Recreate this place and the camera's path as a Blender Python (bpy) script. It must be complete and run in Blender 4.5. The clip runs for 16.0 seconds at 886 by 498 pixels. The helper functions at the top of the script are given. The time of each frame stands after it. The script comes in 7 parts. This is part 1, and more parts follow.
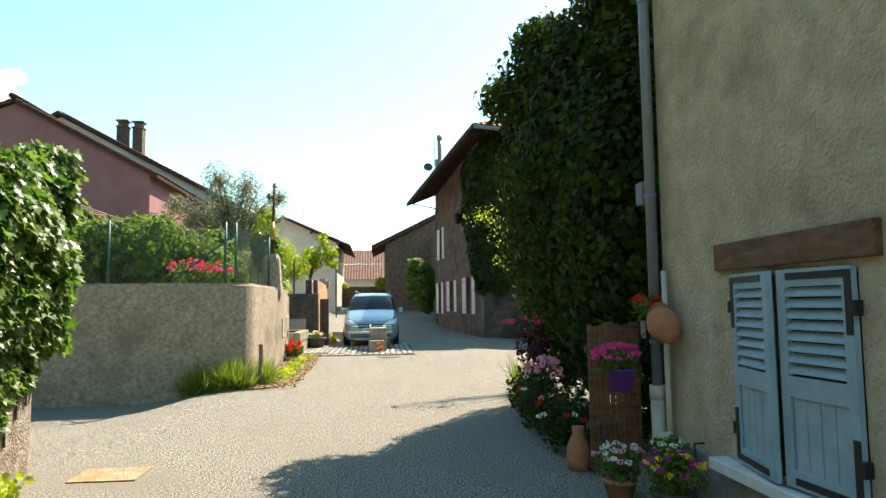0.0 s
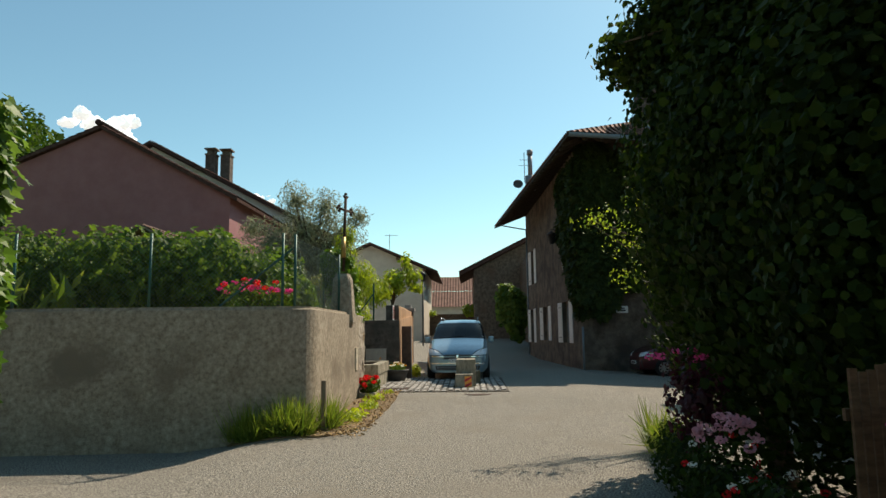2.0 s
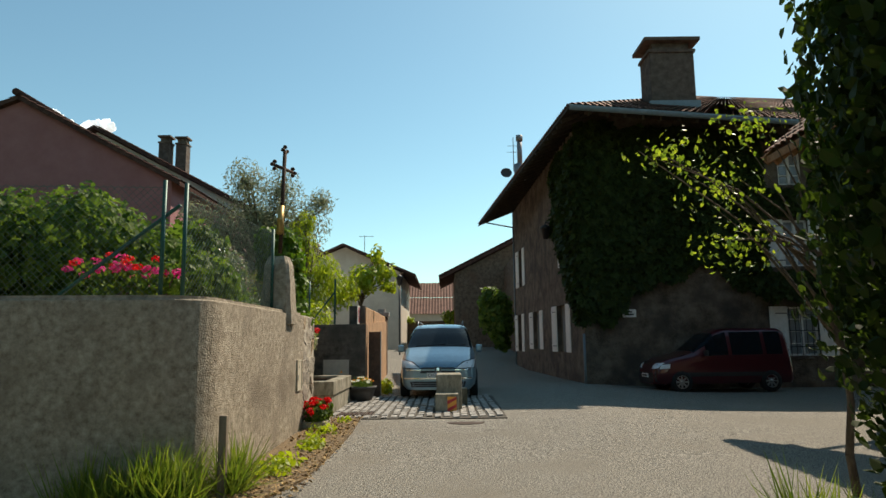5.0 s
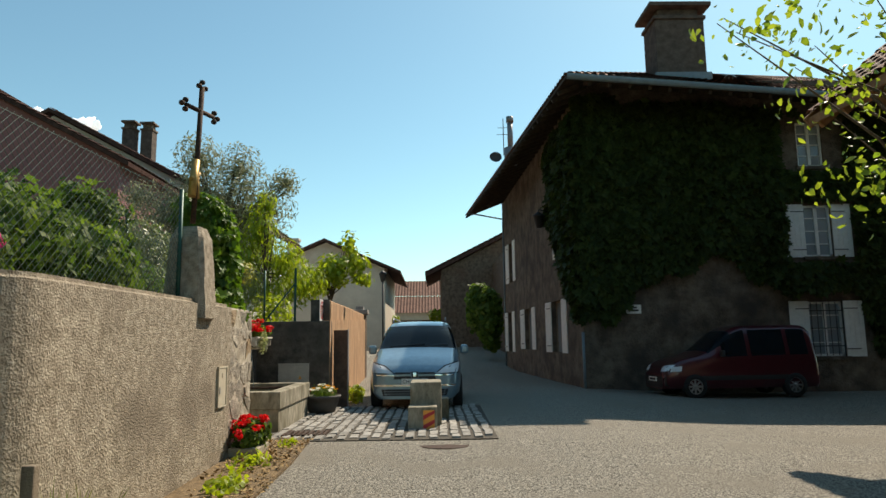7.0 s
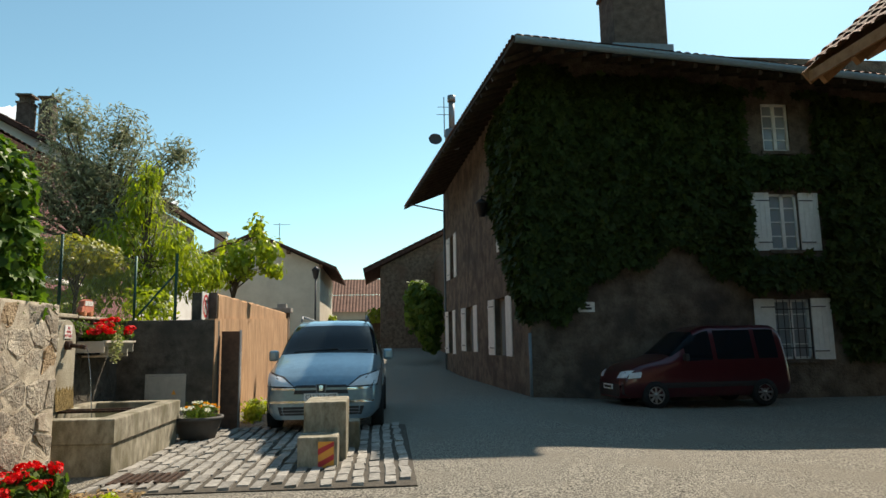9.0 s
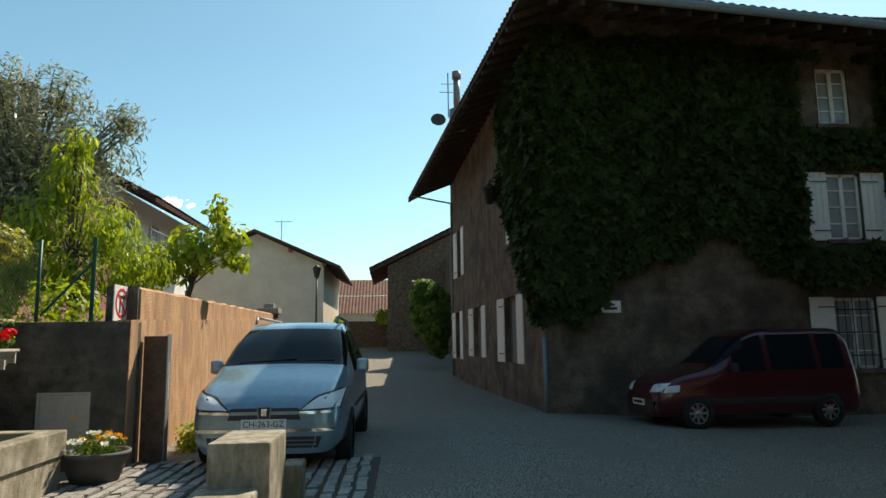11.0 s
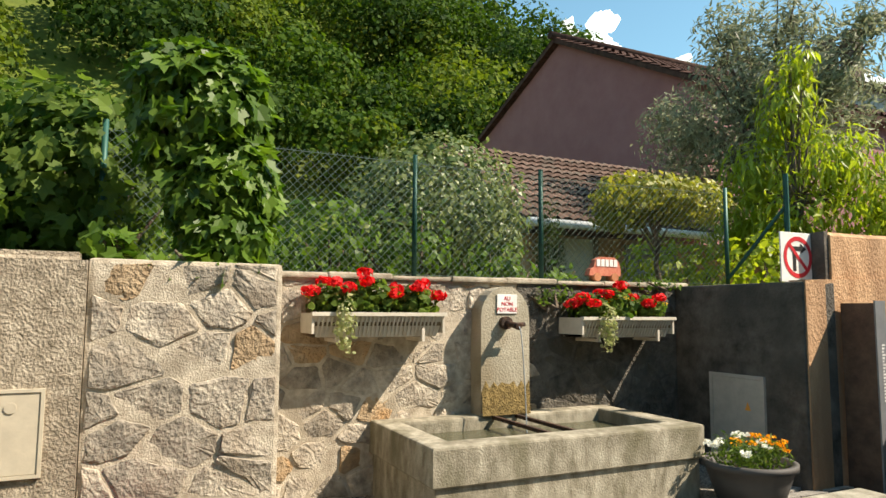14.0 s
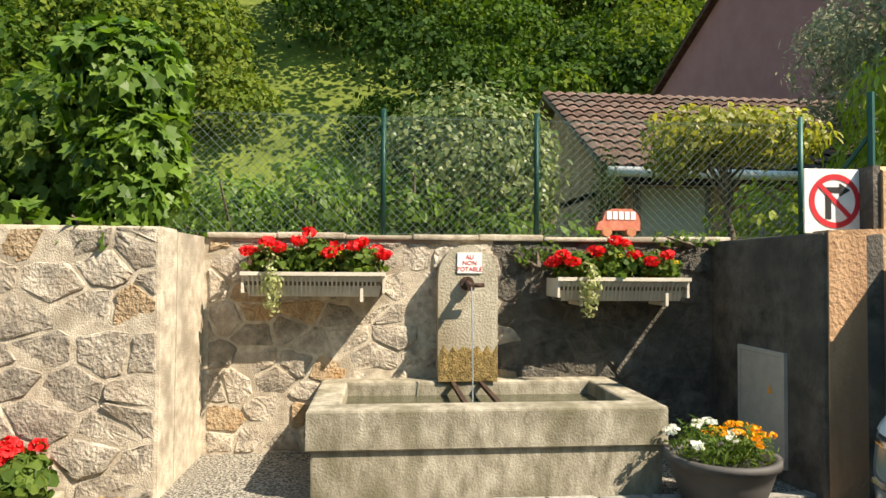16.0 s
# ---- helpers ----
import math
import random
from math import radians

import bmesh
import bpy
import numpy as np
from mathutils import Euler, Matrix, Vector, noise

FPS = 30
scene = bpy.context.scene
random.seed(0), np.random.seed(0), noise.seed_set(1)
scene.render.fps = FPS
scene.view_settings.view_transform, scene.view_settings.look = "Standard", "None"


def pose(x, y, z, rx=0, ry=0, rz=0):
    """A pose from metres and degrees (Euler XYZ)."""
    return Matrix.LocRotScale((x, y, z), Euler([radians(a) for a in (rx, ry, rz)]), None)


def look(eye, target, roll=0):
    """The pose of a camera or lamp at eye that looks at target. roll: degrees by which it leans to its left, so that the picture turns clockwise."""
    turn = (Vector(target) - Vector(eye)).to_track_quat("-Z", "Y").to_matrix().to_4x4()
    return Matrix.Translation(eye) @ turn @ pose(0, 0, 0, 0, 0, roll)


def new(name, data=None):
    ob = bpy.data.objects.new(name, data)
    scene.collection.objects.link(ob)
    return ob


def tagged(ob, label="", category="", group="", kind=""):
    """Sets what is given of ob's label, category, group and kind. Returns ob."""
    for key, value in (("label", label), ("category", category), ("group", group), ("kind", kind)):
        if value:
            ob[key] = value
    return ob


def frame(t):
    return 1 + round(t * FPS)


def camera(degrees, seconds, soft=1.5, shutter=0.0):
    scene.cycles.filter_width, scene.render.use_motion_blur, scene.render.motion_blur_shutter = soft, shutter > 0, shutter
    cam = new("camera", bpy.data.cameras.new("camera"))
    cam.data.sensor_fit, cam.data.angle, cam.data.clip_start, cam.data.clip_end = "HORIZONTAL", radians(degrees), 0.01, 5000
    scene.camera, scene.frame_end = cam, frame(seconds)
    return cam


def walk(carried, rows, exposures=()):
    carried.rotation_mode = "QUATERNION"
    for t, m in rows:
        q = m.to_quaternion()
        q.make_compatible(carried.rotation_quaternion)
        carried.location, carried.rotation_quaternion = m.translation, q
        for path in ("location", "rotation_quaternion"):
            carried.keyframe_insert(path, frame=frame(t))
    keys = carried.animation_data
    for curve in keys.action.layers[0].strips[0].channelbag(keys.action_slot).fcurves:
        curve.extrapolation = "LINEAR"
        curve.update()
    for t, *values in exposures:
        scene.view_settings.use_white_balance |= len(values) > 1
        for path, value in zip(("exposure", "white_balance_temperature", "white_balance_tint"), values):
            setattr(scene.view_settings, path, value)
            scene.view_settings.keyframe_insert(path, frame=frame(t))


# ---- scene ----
cam = camera(67.6, 16.0)
PATH = [
    (0, (-0.966, -3.95, 1.564), (-0.765, -1.967, 1.73), -0.7),
    (0.5, (-0.982, -3.291, 1.577), (-1.052, -1.305, 1.8), -0.6),
    (1, (-0.935, -2.626, 1.566), (-1.028, -0.643, 1.807), -0.7),
    (1.5, (-0.966, -1.922, 1.564), (-1.053, 0.06, 1.811), -0.6),
    (2, (-0.925, -1.354, 1.557), (-0.988, 0.629, 1.81), -0.7),
    (2.5, (-0.958, -0.667, 1.572), (-1.009, 1.315, 1.837), -0.7),
    (3, (-0.968, -0.018, 1.586), (-1.01, 1.963, 1.863), -0.7),
    (3.5, (-0.922, 0.639, 1.566), (-0.95, 2.62, 1.842), -0.8),
    (4, (-1.015, 1.322, 1.526), (-1.031, 3.303, 1.803), -0.7),
    (6.5, (-0.941, 4.682, 1.535), (-0.924, 6.662, 1.812), -0.8),
    (7, (-0.789, 5.323, 1.528), (-0.756, 7.304, 1.804), -0.8),
    (7.5, (-0.643, 6.001, 1.555), (-0.568, 7.981, 1.831), -0.9),
    (8, (-0.517, 6.685, 1.599), (-0.411, 8.664, 1.874), -0.9),
    (8.5, (-0.336, 7.387, 1.594), (-0.169, 9.361, 1.869), -0.9),
    (9, (-0.278, 8.069, 1.59), (-0.08, 10.041, 1.863), -0.9),
    (11.5, (0.497, 11.262, 1.687), (0.608, 13.239, 1.968), -0.7),
    (12, (0.592, 11.754, 1.705), (0.092, 13.668, 2.001), -0.4),
    (12.5, (0.71, 12.327, 1.722), (-0.422, 13.948, 2.022), -0.1),
    (13, (0.759, 12.907, 1.711), (-0.789, 14.144, 1.986), 0.3),
    (13.5, (0.858, 13.482, 1.711), (-0.86, 14.479, 1.944), 0.5),
    (14, (0.96, 14.065, 1.7), (-0.839, 14.92, 1.888), 0.4),
    (14.5, (1.038, 14.65, 1.747), (-0.818, 15.376, 1.918), 0.4),
    (15, (1.151, 15.254, 1.739), (-0.777, 15.763, 1.891), 0.4),
    (15.5, (1.191, 15.859, 1.722), (-0.779, 16.187, 1.822), 0.4),
    (16, (1.277, 16.467, 1.719), (-0.713, 16.653, 1.78), 0.4),
]

walk(cam, [(t, look(eye, target, roll)) for t, eye, target, roll in PATH],
     [(0, 1.5), (0.2, 1.1), (0.45, 0.5), (0.8, 0.36), (4.2, 0.3), (6.0, 0.32), (9, 0.52), (11.5, 0.5), (12.5, 0.42), (13.3, 0.64), (14.2, 1.05), (16, 1.2)])

# ---- light ----
SUN_DIR = Vector((0.55, 0.76, 1.0)).normalized()      # towards the sun
world = bpy.data.worlds.new("sky")
scene.world = world
world.use_nodes = True
wn = world.node_tree
sky = wn.nodes.new("ShaderNodeTexSky")
sky.sky_type = "NISHITA"
sky.sun_disc = False
sky.sun_elevation = math.asin(SUN_DIR.z)
sky.sun_rotation = math.atan2(SUN_DIR.x, SUN_DIR.y)
sky.air_density, sky.dust_density, sky.ozone_density = 1.0, 0.4, 1.5
wn.nodes["Background"].inputs["Strength"].default_value = 0.13
tint = wn.nodes.new("ShaderNodeMixRGB")
tint.blend_type = "MULTIPLY"
tint.inputs[0].default_value = 1.0
tint.inputs[2].default_value = (0.81, 1.0, 0.84, 1)
wn.links.new(sky.outputs[0], tint.inputs[1])
wn.links.new(tint.outputs[0], wn.nodes["Background"].inputs["Color"])
sun = new("sun", bpy.data.lights.new("sun", "SUN"))
sun.data.energy, sun.data.angle, sun.data.color = 5.0, radians(0.53), (1.0, 0.86, 0.69)
sun.matrix_basis = look(SUN_DIR * 60, (0, 0, 0))


# ---- materials ----
def surf(name, c1, c2, scale=3.0, rough=0.85, bump=0.3, bscale=45.0, c3=None, s3=0.6, metal=0.0,
         rand=0.0, dist=0.02, streak=1.0, spec=0.3, lo=0.35, hi=0.65):
    m = bpy.data.materials.new(name)
    m.use_nodes = True
    nt = m.node_tree
    bs = nt.nodes["Principled BSDF"]
    geo = nt.nodes.new("ShaderNodeNewGeometry")
    mp = nt.nodes.new("ShaderNodeMapping")
    mp.inputs["Scale"].default_value = (1, 1, streak)
    nt.links.new(geo.outputs["Position"], mp.inputs["Vector"])
    n1 = nt.nodes.new("ShaderNodeTexNoise")
    n1.inputs["Scale"].default_value, n1.inputs["Detail"].default_value = scale, 7
    n1.inputs["Roughness"].default_value = 0.65
    nt.links.new(mp.outputs[0], n1.inputs["Vector"])
    r1 = nt.nodes.new("ShaderNodeValToRGB")
    r1.color_ramp.elements[0].position, r1.color_ramp.elements[1].position = lo, hi
    r1.color_ramp.elements[0].color, r1.color_ramp.elements[1].color = (*c1, 1), (*c2, 1)
    nt.links.new(n1.outputs["Fac"], r1.inputs[0])
    col = r1.outputs[0]
    if c3:
        n3 = nt.nodes.new("ShaderNodeTexNoise")
        n3.inputs["Scale"].default_value, n3.inputs["Detail"].default_value = s3, 5
        nt.links.new(mp.outputs[0], n3.inputs["Vector"])
        r3 = nt.nodes.new("ShaderNodeValToRGB")
        r3.color_ramp.elements[0].position, r3.color_ramp.elements[1].position = 0.5, 0.68
        nt.links.new(n3.outputs["Fac"], r3.inputs[0])
        mx = nt.nodes.new("ShaderNodeMixRGB")
        nt.links.new(r3.outputs[0], mx.inputs[0])
        nt.links.new(col, mx.inputs[1])
        mx.inputs[2].default_value = (*c3, 1)
        col = mx.outputs[0]
    if rand:
        oi = nt.nodes.new("ShaderNodeObjectInfo")
        isl = nt.nodes.new("ShaderNodeNewGeometry")
        ad = nt.nodes.new("ShaderNodeMath")
        ad.operation = "ADD"
        nt.links.new(oi.outputs["Random"], ad.inputs[0])
        nt.links.new(isl.outputs["Random Per Island"], ad.inputs[1])
        fr = nt.nodes.new("ShaderNodeMath")
        fr.operation = "FRACT"
        nt.links.new(ad.outputs[0], fr.inputs[0])
        mr = nt.nodes.new("ShaderNodeMapRange")
        mr.inputs["To Min"].default_value, mr.inputs["To Max"].default_value = 1 - rand, 1 + rand
        nt.links.new(fr.outputs[0], mr.inputs["Value"])
        hs = nt.nodes.new("ShaderNodeHueSaturation")
        nt.links.new(mr.outputs[0], hs.inputs["Value"])
        nt.links.new(col, hs.inputs["Color"])
        col = hs.outputs[0]
    nt.links.new(col, bs.inputs["Base Color"])
    bs.inputs["Roughness"].default_value = rough
    bs.inputs["Metallic"].default_value = metal
    bs.inputs["Specular IOR Level"].default_value = spec
    if bump:
        n2 = nt.nodes.new("ShaderNodeTexNoise")
        n2.inputs["Scale"].default_value, n2.inputs["Detail"].default_value = bscale, 5
        nt.links.new(geo.outputs["Position"], n2.inputs["Vector"])
        bp = nt.nodes.new("ShaderNodeBump")
        bp.inputs["Strength"].default_value, bp.inputs["Distance"].default_value = bump, dist
        nt.links.new(n2.outputs["Fac"], bp.inputs["Height"])
        nt.links.new(bp.outputs[0], bs.inputs["Normal"])
    return m


def leafmat(name, c1, c2, rough=0.45, glow=0.35, spec=0.4):
    m = bpy.data.materials.new(name)
    m.use_nodes = True
    nt = m.node_tree
    bs = nt.nodes["Principled BSDF"]
    out = nt.nodes["Material Output"]
    geo = nt.nodes.new("ShaderNodeNewGeometry")
    r1 = nt.nodes.new("ShaderNodeValToRGB")
    r1.color_ramp.elements[0].color, r1.color_ramp.elements[1].color = (*c1, 1), (*c2, 1)
    nt.links.new(geo.outputs["Random Per Island"], r1.inputs[0])
    nt.links.new(r1.outputs[0], bs.inputs["Base Color"])
    bs.inputs["Roughness"].default_value = rough
    bs.inputs["Specular IOR Level"].default_value = spec
    tr = nt.nodes.new("ShaderNodeBsdfTranslucent")
    hs = nt.nodes.new("ShaderNodeHueSaturation")
    hs.inputs["Value"].default_value, hs.inputs["Saturation"].default_value = 1.7, 1.1
    nt.links.new(r1.outputs[0], hs.inputs["Color"])
    nt.links.new(hs.outputs[0], tr.inputs["Color"])
    mx = nt.nodes.new("ShaderNodeMixShader")
    mx.inputs[0].default_value = glow
    nt.links.new(bs.outputs[0], mx.inputs[1])
    nt.links.new(tr.outputs[0], mx.inputs[2])
    nt.links.new(mx.outputs[0], out.inputs["Surface"])
    return m


def plain(name, c, rough=0.5, metal=0.0, spec=0.5, coat=0.0):
    m = surf(name, [v * 0.9 for v in c], [v * 1.08 for v in c], 9, rough, 0.04, 120, metal=metal, spec=spec)
    m.node_tree.nodes["Principled BSDF"].inputs["Coat Weight"].default_value = coat
    return m


def glassmat(name, tint, rough=0.03, trans=0.9):
    m = bpy.data.materials.new(name)
    m.use_nodes = True
    b = m.node_tree.nodes["Principled BSDF"]
    b.inputs["Base Color"].default_value = (*tint, 1)
    b.inputs["Roughness"].default_value = rough
    b.inputs["Transmission Weight"].default_value = trans
    b.inputs["IOR"].default_value = 1.45 if trans > 0.5 else 1.28
    return m


ASPHALT = surf("asphalt", (0.06, 0.055, 0.047), (0.44, 0.41, 0.34), 48, 0.92, 1.0, 70, c3=(0.22, 0.20, 0.162), s3=0.7, dist=0.022, lo=0.42, hi=0.60, spec=0.15)
SETT = surf("sett_stone", (0.20, 0.19, 0.17), (0.38, 0.36, 0.32), 14, 0.8, 0.5, 40, rand=0.22)
JOINT = surf("joint_earth", (0.05, 0.045, 0.035), (0.11, 0.095, 0.075), 20, 0.95, 0.5, 60)
SOIL = surf("leaf_litter_soil", (0.10, 0.07, 0.04), (0.24, 0.17, 0.09), 18, 0.95, 0.8, 50)
LITTER = surf("dry_leaves", (0.25, 0.15, 0.06), (0.42, 0.30, 0.14), 5, 0.9, 0.2, 60, rand=0.35)
RENDERWALL = surf("roughcast_render", (0.19, 0.155, 0.107), (0.48, 0.41, 0.31), 13.0, 0.95, 1.0, 60, c3=(0.22, 0.18, 0.13), s3=1.3, dist=0.022, lo=0.3, hi=0.68)
COTTAGE = surf("cream_stucco", (0.46, 0.36, 0.245), (0.64, 0.525, 0.375), 4.5, 0.95, 1.0, 30, c3=(0.38, 0.29, 0.195), s3=1.7, dist=0.03)
PLINTH = surf("grey_plinth", (0.25, 0.235, 0.21), (0.36, 0.34, 0.31), 5, 0.9, 0.4, 40)
MORTAR = surf("lime_mortar", (0.32, 0.27, 0.20), (0.58, 0.51, 0.40), 10, 0.95, 0.6, 80, c3=(0.27, 0.23, 0.17), s3=2.4, dist=0.014)
RUBBLE = surf("rubble_stone", (0.20, 0.175, 0.14), (0.52, 0.455, 0.36), 9, 0.9, 0.7, 40, c3=(0.29, 0.24, 0.18), s3=4, rand=0.28, dist=0.03)
RUBBLEOCHRE = surf("ochre_rubble_stone", (0.27, 0.19, 0.11), (0.50, 0.38, 0.24), 8, 0.9, 1.0, 38, c3=(0.40, 0.24, 0.11), s3=4, rand=0.2, dist=0.03)
# darkened rubble: the shadow in the fountain recess is in its colour
RUBBLESHADE = surf("shaded_rubble_stone", (0.055, 0.05, 0.042), (0.15, 0.135, 0.11), 8, 0.9, 1.0, 38, c3=(0.09, 0.08, 0.06), s3=3, rand=0.25, dist=0.03)
# dark render with the shade of the recess walls in its colour
DARKRENDER = surf("dark_shade_render", (0.05, 0.045, 0.037), (0.16, 0.14, 0.115), 4, 0.95, 0.8, 35, c3=(0.07, 0.065, 0.055), s3=1.4)
OCHRE = surf("ochre_render", (0.36, 0.205, 0.105), (0.56, 0.36, 0.205), 7, 0.95, 0.6, 34, c3=(0.30, 0.18, 0.10), s3=1.7, dist=0.03, streak=0.3)
TROUGH = surf("aged_concrete", (0.17, 0.15, 0.105), (0.40, 0.365, 0.28), 9, 0.9, 0.35, 60, c3=(0.15, 0.135, 0.085), s3=2.6, streak=0.5)
STELE = surf("stele_concrete", (0.30, 0.265, 0.19), (0.44, 0.40, 0.31), 5, 0.9, 0.5, 50, c3=(0.25, 0.21, 0.14), s3=2.5)
MOSS = surf("brown_moss", (0.12, 0.085, 0.03), (0.27, 0.19, 0.07), 22, 0.95, 1.0, 60)
PLANTERM = surf("cream_planter_plastic", (0.50, 0.45, 0.36), (0.62, 0.57, 0.48), 6, 0.7, 0.15, 60)
HOUSEWALL = surf("old_brown_render", (0.075, 0.056, 0.042), (0.20, 0.155, 0.115), 2.4, 0.95, 1.0, 16, c3=(0.07, 0.055, 0.045), s3=0.9, dist=0.05)
PINK = surf("mauve_render", (0.29, 0.135, 0.135), (0.34, 0.165, 0.165), 1.5, 0.95, 0.5, 30)
CREAM = surf("cream_render", (0.52, 0.46, 0.37), (0.62, 0.56, 0.46), 1.0, 0.95, 0.4, 25)
WHITEWALL = surf("white_render", (0.68, 0.65, 0.60), (0.78, 0.75, 0.70), 1.5, 0.9, 0.3, 30)
BARN = surf("barn_rubble", (0.09, 0.065, 0.045), (0.22, 0.165, 0.12), 3.5, 0.95, 1.2, 8, c3=(0.15, 0.095, 0.065), s3=0.7, dist=0.08)
TILE = surf("terracotta_tile", (0.19, 0.085, 0.055), (0.34, 0.17, 0.11), 6, 0.85, 0.5, 40, c3=(0.20, 0.14, 0.10), s3=1.8, rand=0.25)
TILEDARK = surf("brown_roof_tile", (0.05, 0.03, 0.026), (0.11, 0.065, 0.052), 5, 1.0, 0.4, 40, rand=0.2, spec=0.03)
TILEOLD = surf("weathered_grey_brown_tile", (0.085, 0.055, 0.043), (0.20, 0.13, 0.10), 7, 0.95, 0.5, 40, c3=(0.12, 0.10, 0.08), s3=2.0, rand=0.25, spec=0.1)
DARKWOOD = surf("dark_eaves_timber", (0.035, 0.025, 0.018), (0.075, 0.055, 0.04), 6, 0.9, 0.3, 60)
CHIMNEY = surf("dark_brown_chimney_render", (0.075, 0.055, 0.045), (0.15, 0.115, 0.09), 4, 0.95, 0.6, 40)
TILERED = surf("red_roof_tile", (0.15, 0.075, 0.05), (0.26, 0.13, 0.09), 2, 0.85, 0.3, 40)
WOOD = surf("brown_wood", (0.10, 0.05, 0.025), (0.22, 0.115, 0.06), 5, 0.7, 0.4, 60, streak=4)
GREYWOOD = surf("grey_weathered_wood", (0.13, 0.10, 0.07), (0.26, 0.21, 0.15), 6, 0.85, 0.4, 60, streak=0.2)
PINEWOOD = surf("honey_timber", (0.24, 0.12, 0.05), (0.38, 0.21, 0.10), 5, 0.7, 0.3, 60)
SHUTBLUE = surf("blue_grey_paint", (0.27, 0.38, 0.43), (0.36, 0.47, 0.52), 7, 0.6, 0.15, 70)
SHUTWHITE = surf("white_shutter_paint", (0.66, 0.64, 0.60), (0.78, 0.76, 0.72), 6, 0.6, 0.15, 70)
IRON = plain("black_iron", (0.025, 0.025, 0.028), 0.5, 0.3)
RUSTY = surf("rusty_black_iron", (0.02, 0.017, 0.015), (0.09, 0.045, 0.025), 30, 0.8, 0.4, 90)
GILT = plain("old_gilding", (0.42, 0.27, 0.08), 0.45, 0.6)
ZINC = plain("zinc", (0.20, 0.245, 0.27), 0.6, 0.25, 0.3)
PIPEGREY = plain("grey_downpipe", (0.22, 0.24, 0.25), 0.5, 0.2)
CREAMPIPE = plain("cream_pipe", (0.55, 0.50, 0.41), 0.6)
WHITE = plain("white_enamel", (0.78, 0.76, 0.72), 0.35)
REDP = plain("red_paint", (0.55, 0.03, 0.04), 0.4)
BLACKP = plain("black_paint", (0.02, 0.02, 0.02), 0.5)
ORANGEP = plain("orange_reflector", (0.85, 0.36, 0.05), 0.4)
# near-black that paints the gloom inside rooms and car cabins
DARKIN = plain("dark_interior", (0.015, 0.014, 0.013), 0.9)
CORTEN = surf("corten_steel", (0.085, 0.05, 0.035), (0.16, 0.095, 0.06), 8, 0.75, 0.3, 60)
GREYSTEEL = plain("grey_steel", (0.24, 0.25, 0.26), 0.5, 0.4)
BEIGEBOX = plain("beige_meter_box", (0.50, 0.44, 0.33), 0.6)
GREYBOX = plain("grey_meter_box", (0.46, 0.43, 0.37), 0.6)
TERRA = surf("terracotta_pot", (0.38, 0.15, 0.07), (0.50, 0.23, 0.12), 8, 0.8, 0.2, 60)
PURPLE = plain("purple_plastic", (0.16, 0.05, 0.30), 0.5)
DARKPOT = plain("dark_grey_pot", (0.07, 0.065, 0.06), 0.7)
GREENPOST = plain("green_coated_steel", (0.02, 0.09, 0.07), 0.5, 0.2)
WIRE = plain("green_wire", (0.10, 0.14, 0.12), 0.5, 0.4)
BARK = surf("bark", (0.07, 0.05, 0.035), (0.18, 0.14, 0.10), 14, 0.95, 0.9, 40, streak=0.3)
CARBLUE = plain("silver_blue_car_paint", (0.22, 0.32, 0.385), 0.28, 0.5, 0.5, 0.8)
CARRED = plain("dark_red_car_paint", (0.075, 0.007, 0.013), 0.3, 0.2, 0.5, 0.7)
TYRE = surf("tyre_rubber", (0.015, 0.015, 0.015), (0.03, 0.03, 0.03), 20, 0.85, 0.3, 80)
RIM = plain("alloy_rim", (0.45, 0.46, 0.47), 0.35, 0.8)
CHROME = plain("chrome", (0.7, 0.72, 0.74), 0.15, 1.0)
BLACKPLAST = plain("black_plastic", (0.025, 0.025, 0.027), 0.55)
CARGLASS = glassmat("tinted_car_glass", (0.012, 0.018, 0.024), 0.01, 0.3)
CARGLASS.node_tree.nodes["Principled BSDF"].inputs["Specular IOR Level"].default_value = 0.28
LAMPGLASS = plain("headlight_lens", (0.74, 0.77, 0.80), 0.15, 0.0)
PANE = glassmat("window_pane", (0.6, 0.65, 0.68), 0.03, 0.6)
WATER = glassmat("basin_water", (0.10, 0.10, 0.06), 0.06, 0.3)
L_IVY = leafmat("ivy_leaf", (0.055, 0.115, 0.02), (0.16, 0.24, 0.05), 0.4, 0.35, 0.35)
L_VINE = leafmat("creeper_leaf", (0.045, 0.095, 0.012), (0.14, 0.225, 0.03), 0.45, 0.35, 0.25)
L_HEDGE = leafmat("hedge_leaf", (0.05, 0.095, 0.018), (0.14, 0.20, 0.035), 0.55, 0.4, 0.15)
L_DARK = leafmat("dark_conifer_leaf", (0.013, 0.027, 0.006), (0.055, 0.085, 0.014), 0.6, 0.33, 0.12)
L_HOUSE = leafmat("house_creeper_leaf", (0.022, 0.036, 0.008), (0.055, 0.075, 0.015), 0.6, 0.2, 0.2)
L_LIME = leafmat("lime_leaf", (0.20, 0.26, 0.025), (0.34, 0.40, 0.05), 0.45, 0.45)
L_YELLOW = leafmat("yellow_green_leaf", (0.16, 0.19, 0.025), (0.32, 0.30, 0.05), 0.45, 0.4)
L_PEACH = leafmat("peach_leaf", (0.14, 0.22, 0.03), (0.30, 0.36, 0.05), 0.4, 0.45)
L_OLIVE = leafmat("olive_leaf", (0.12, 0.14, 0.075), (0.30, 0.31, 0.20), 0.5, 0.35, 0.25)
L_BUSH = leafmat("viburnum_leaf", (0.06, 0.11, 0.025), (0.24, 0.27, 0.10), 0.4, 0.3)
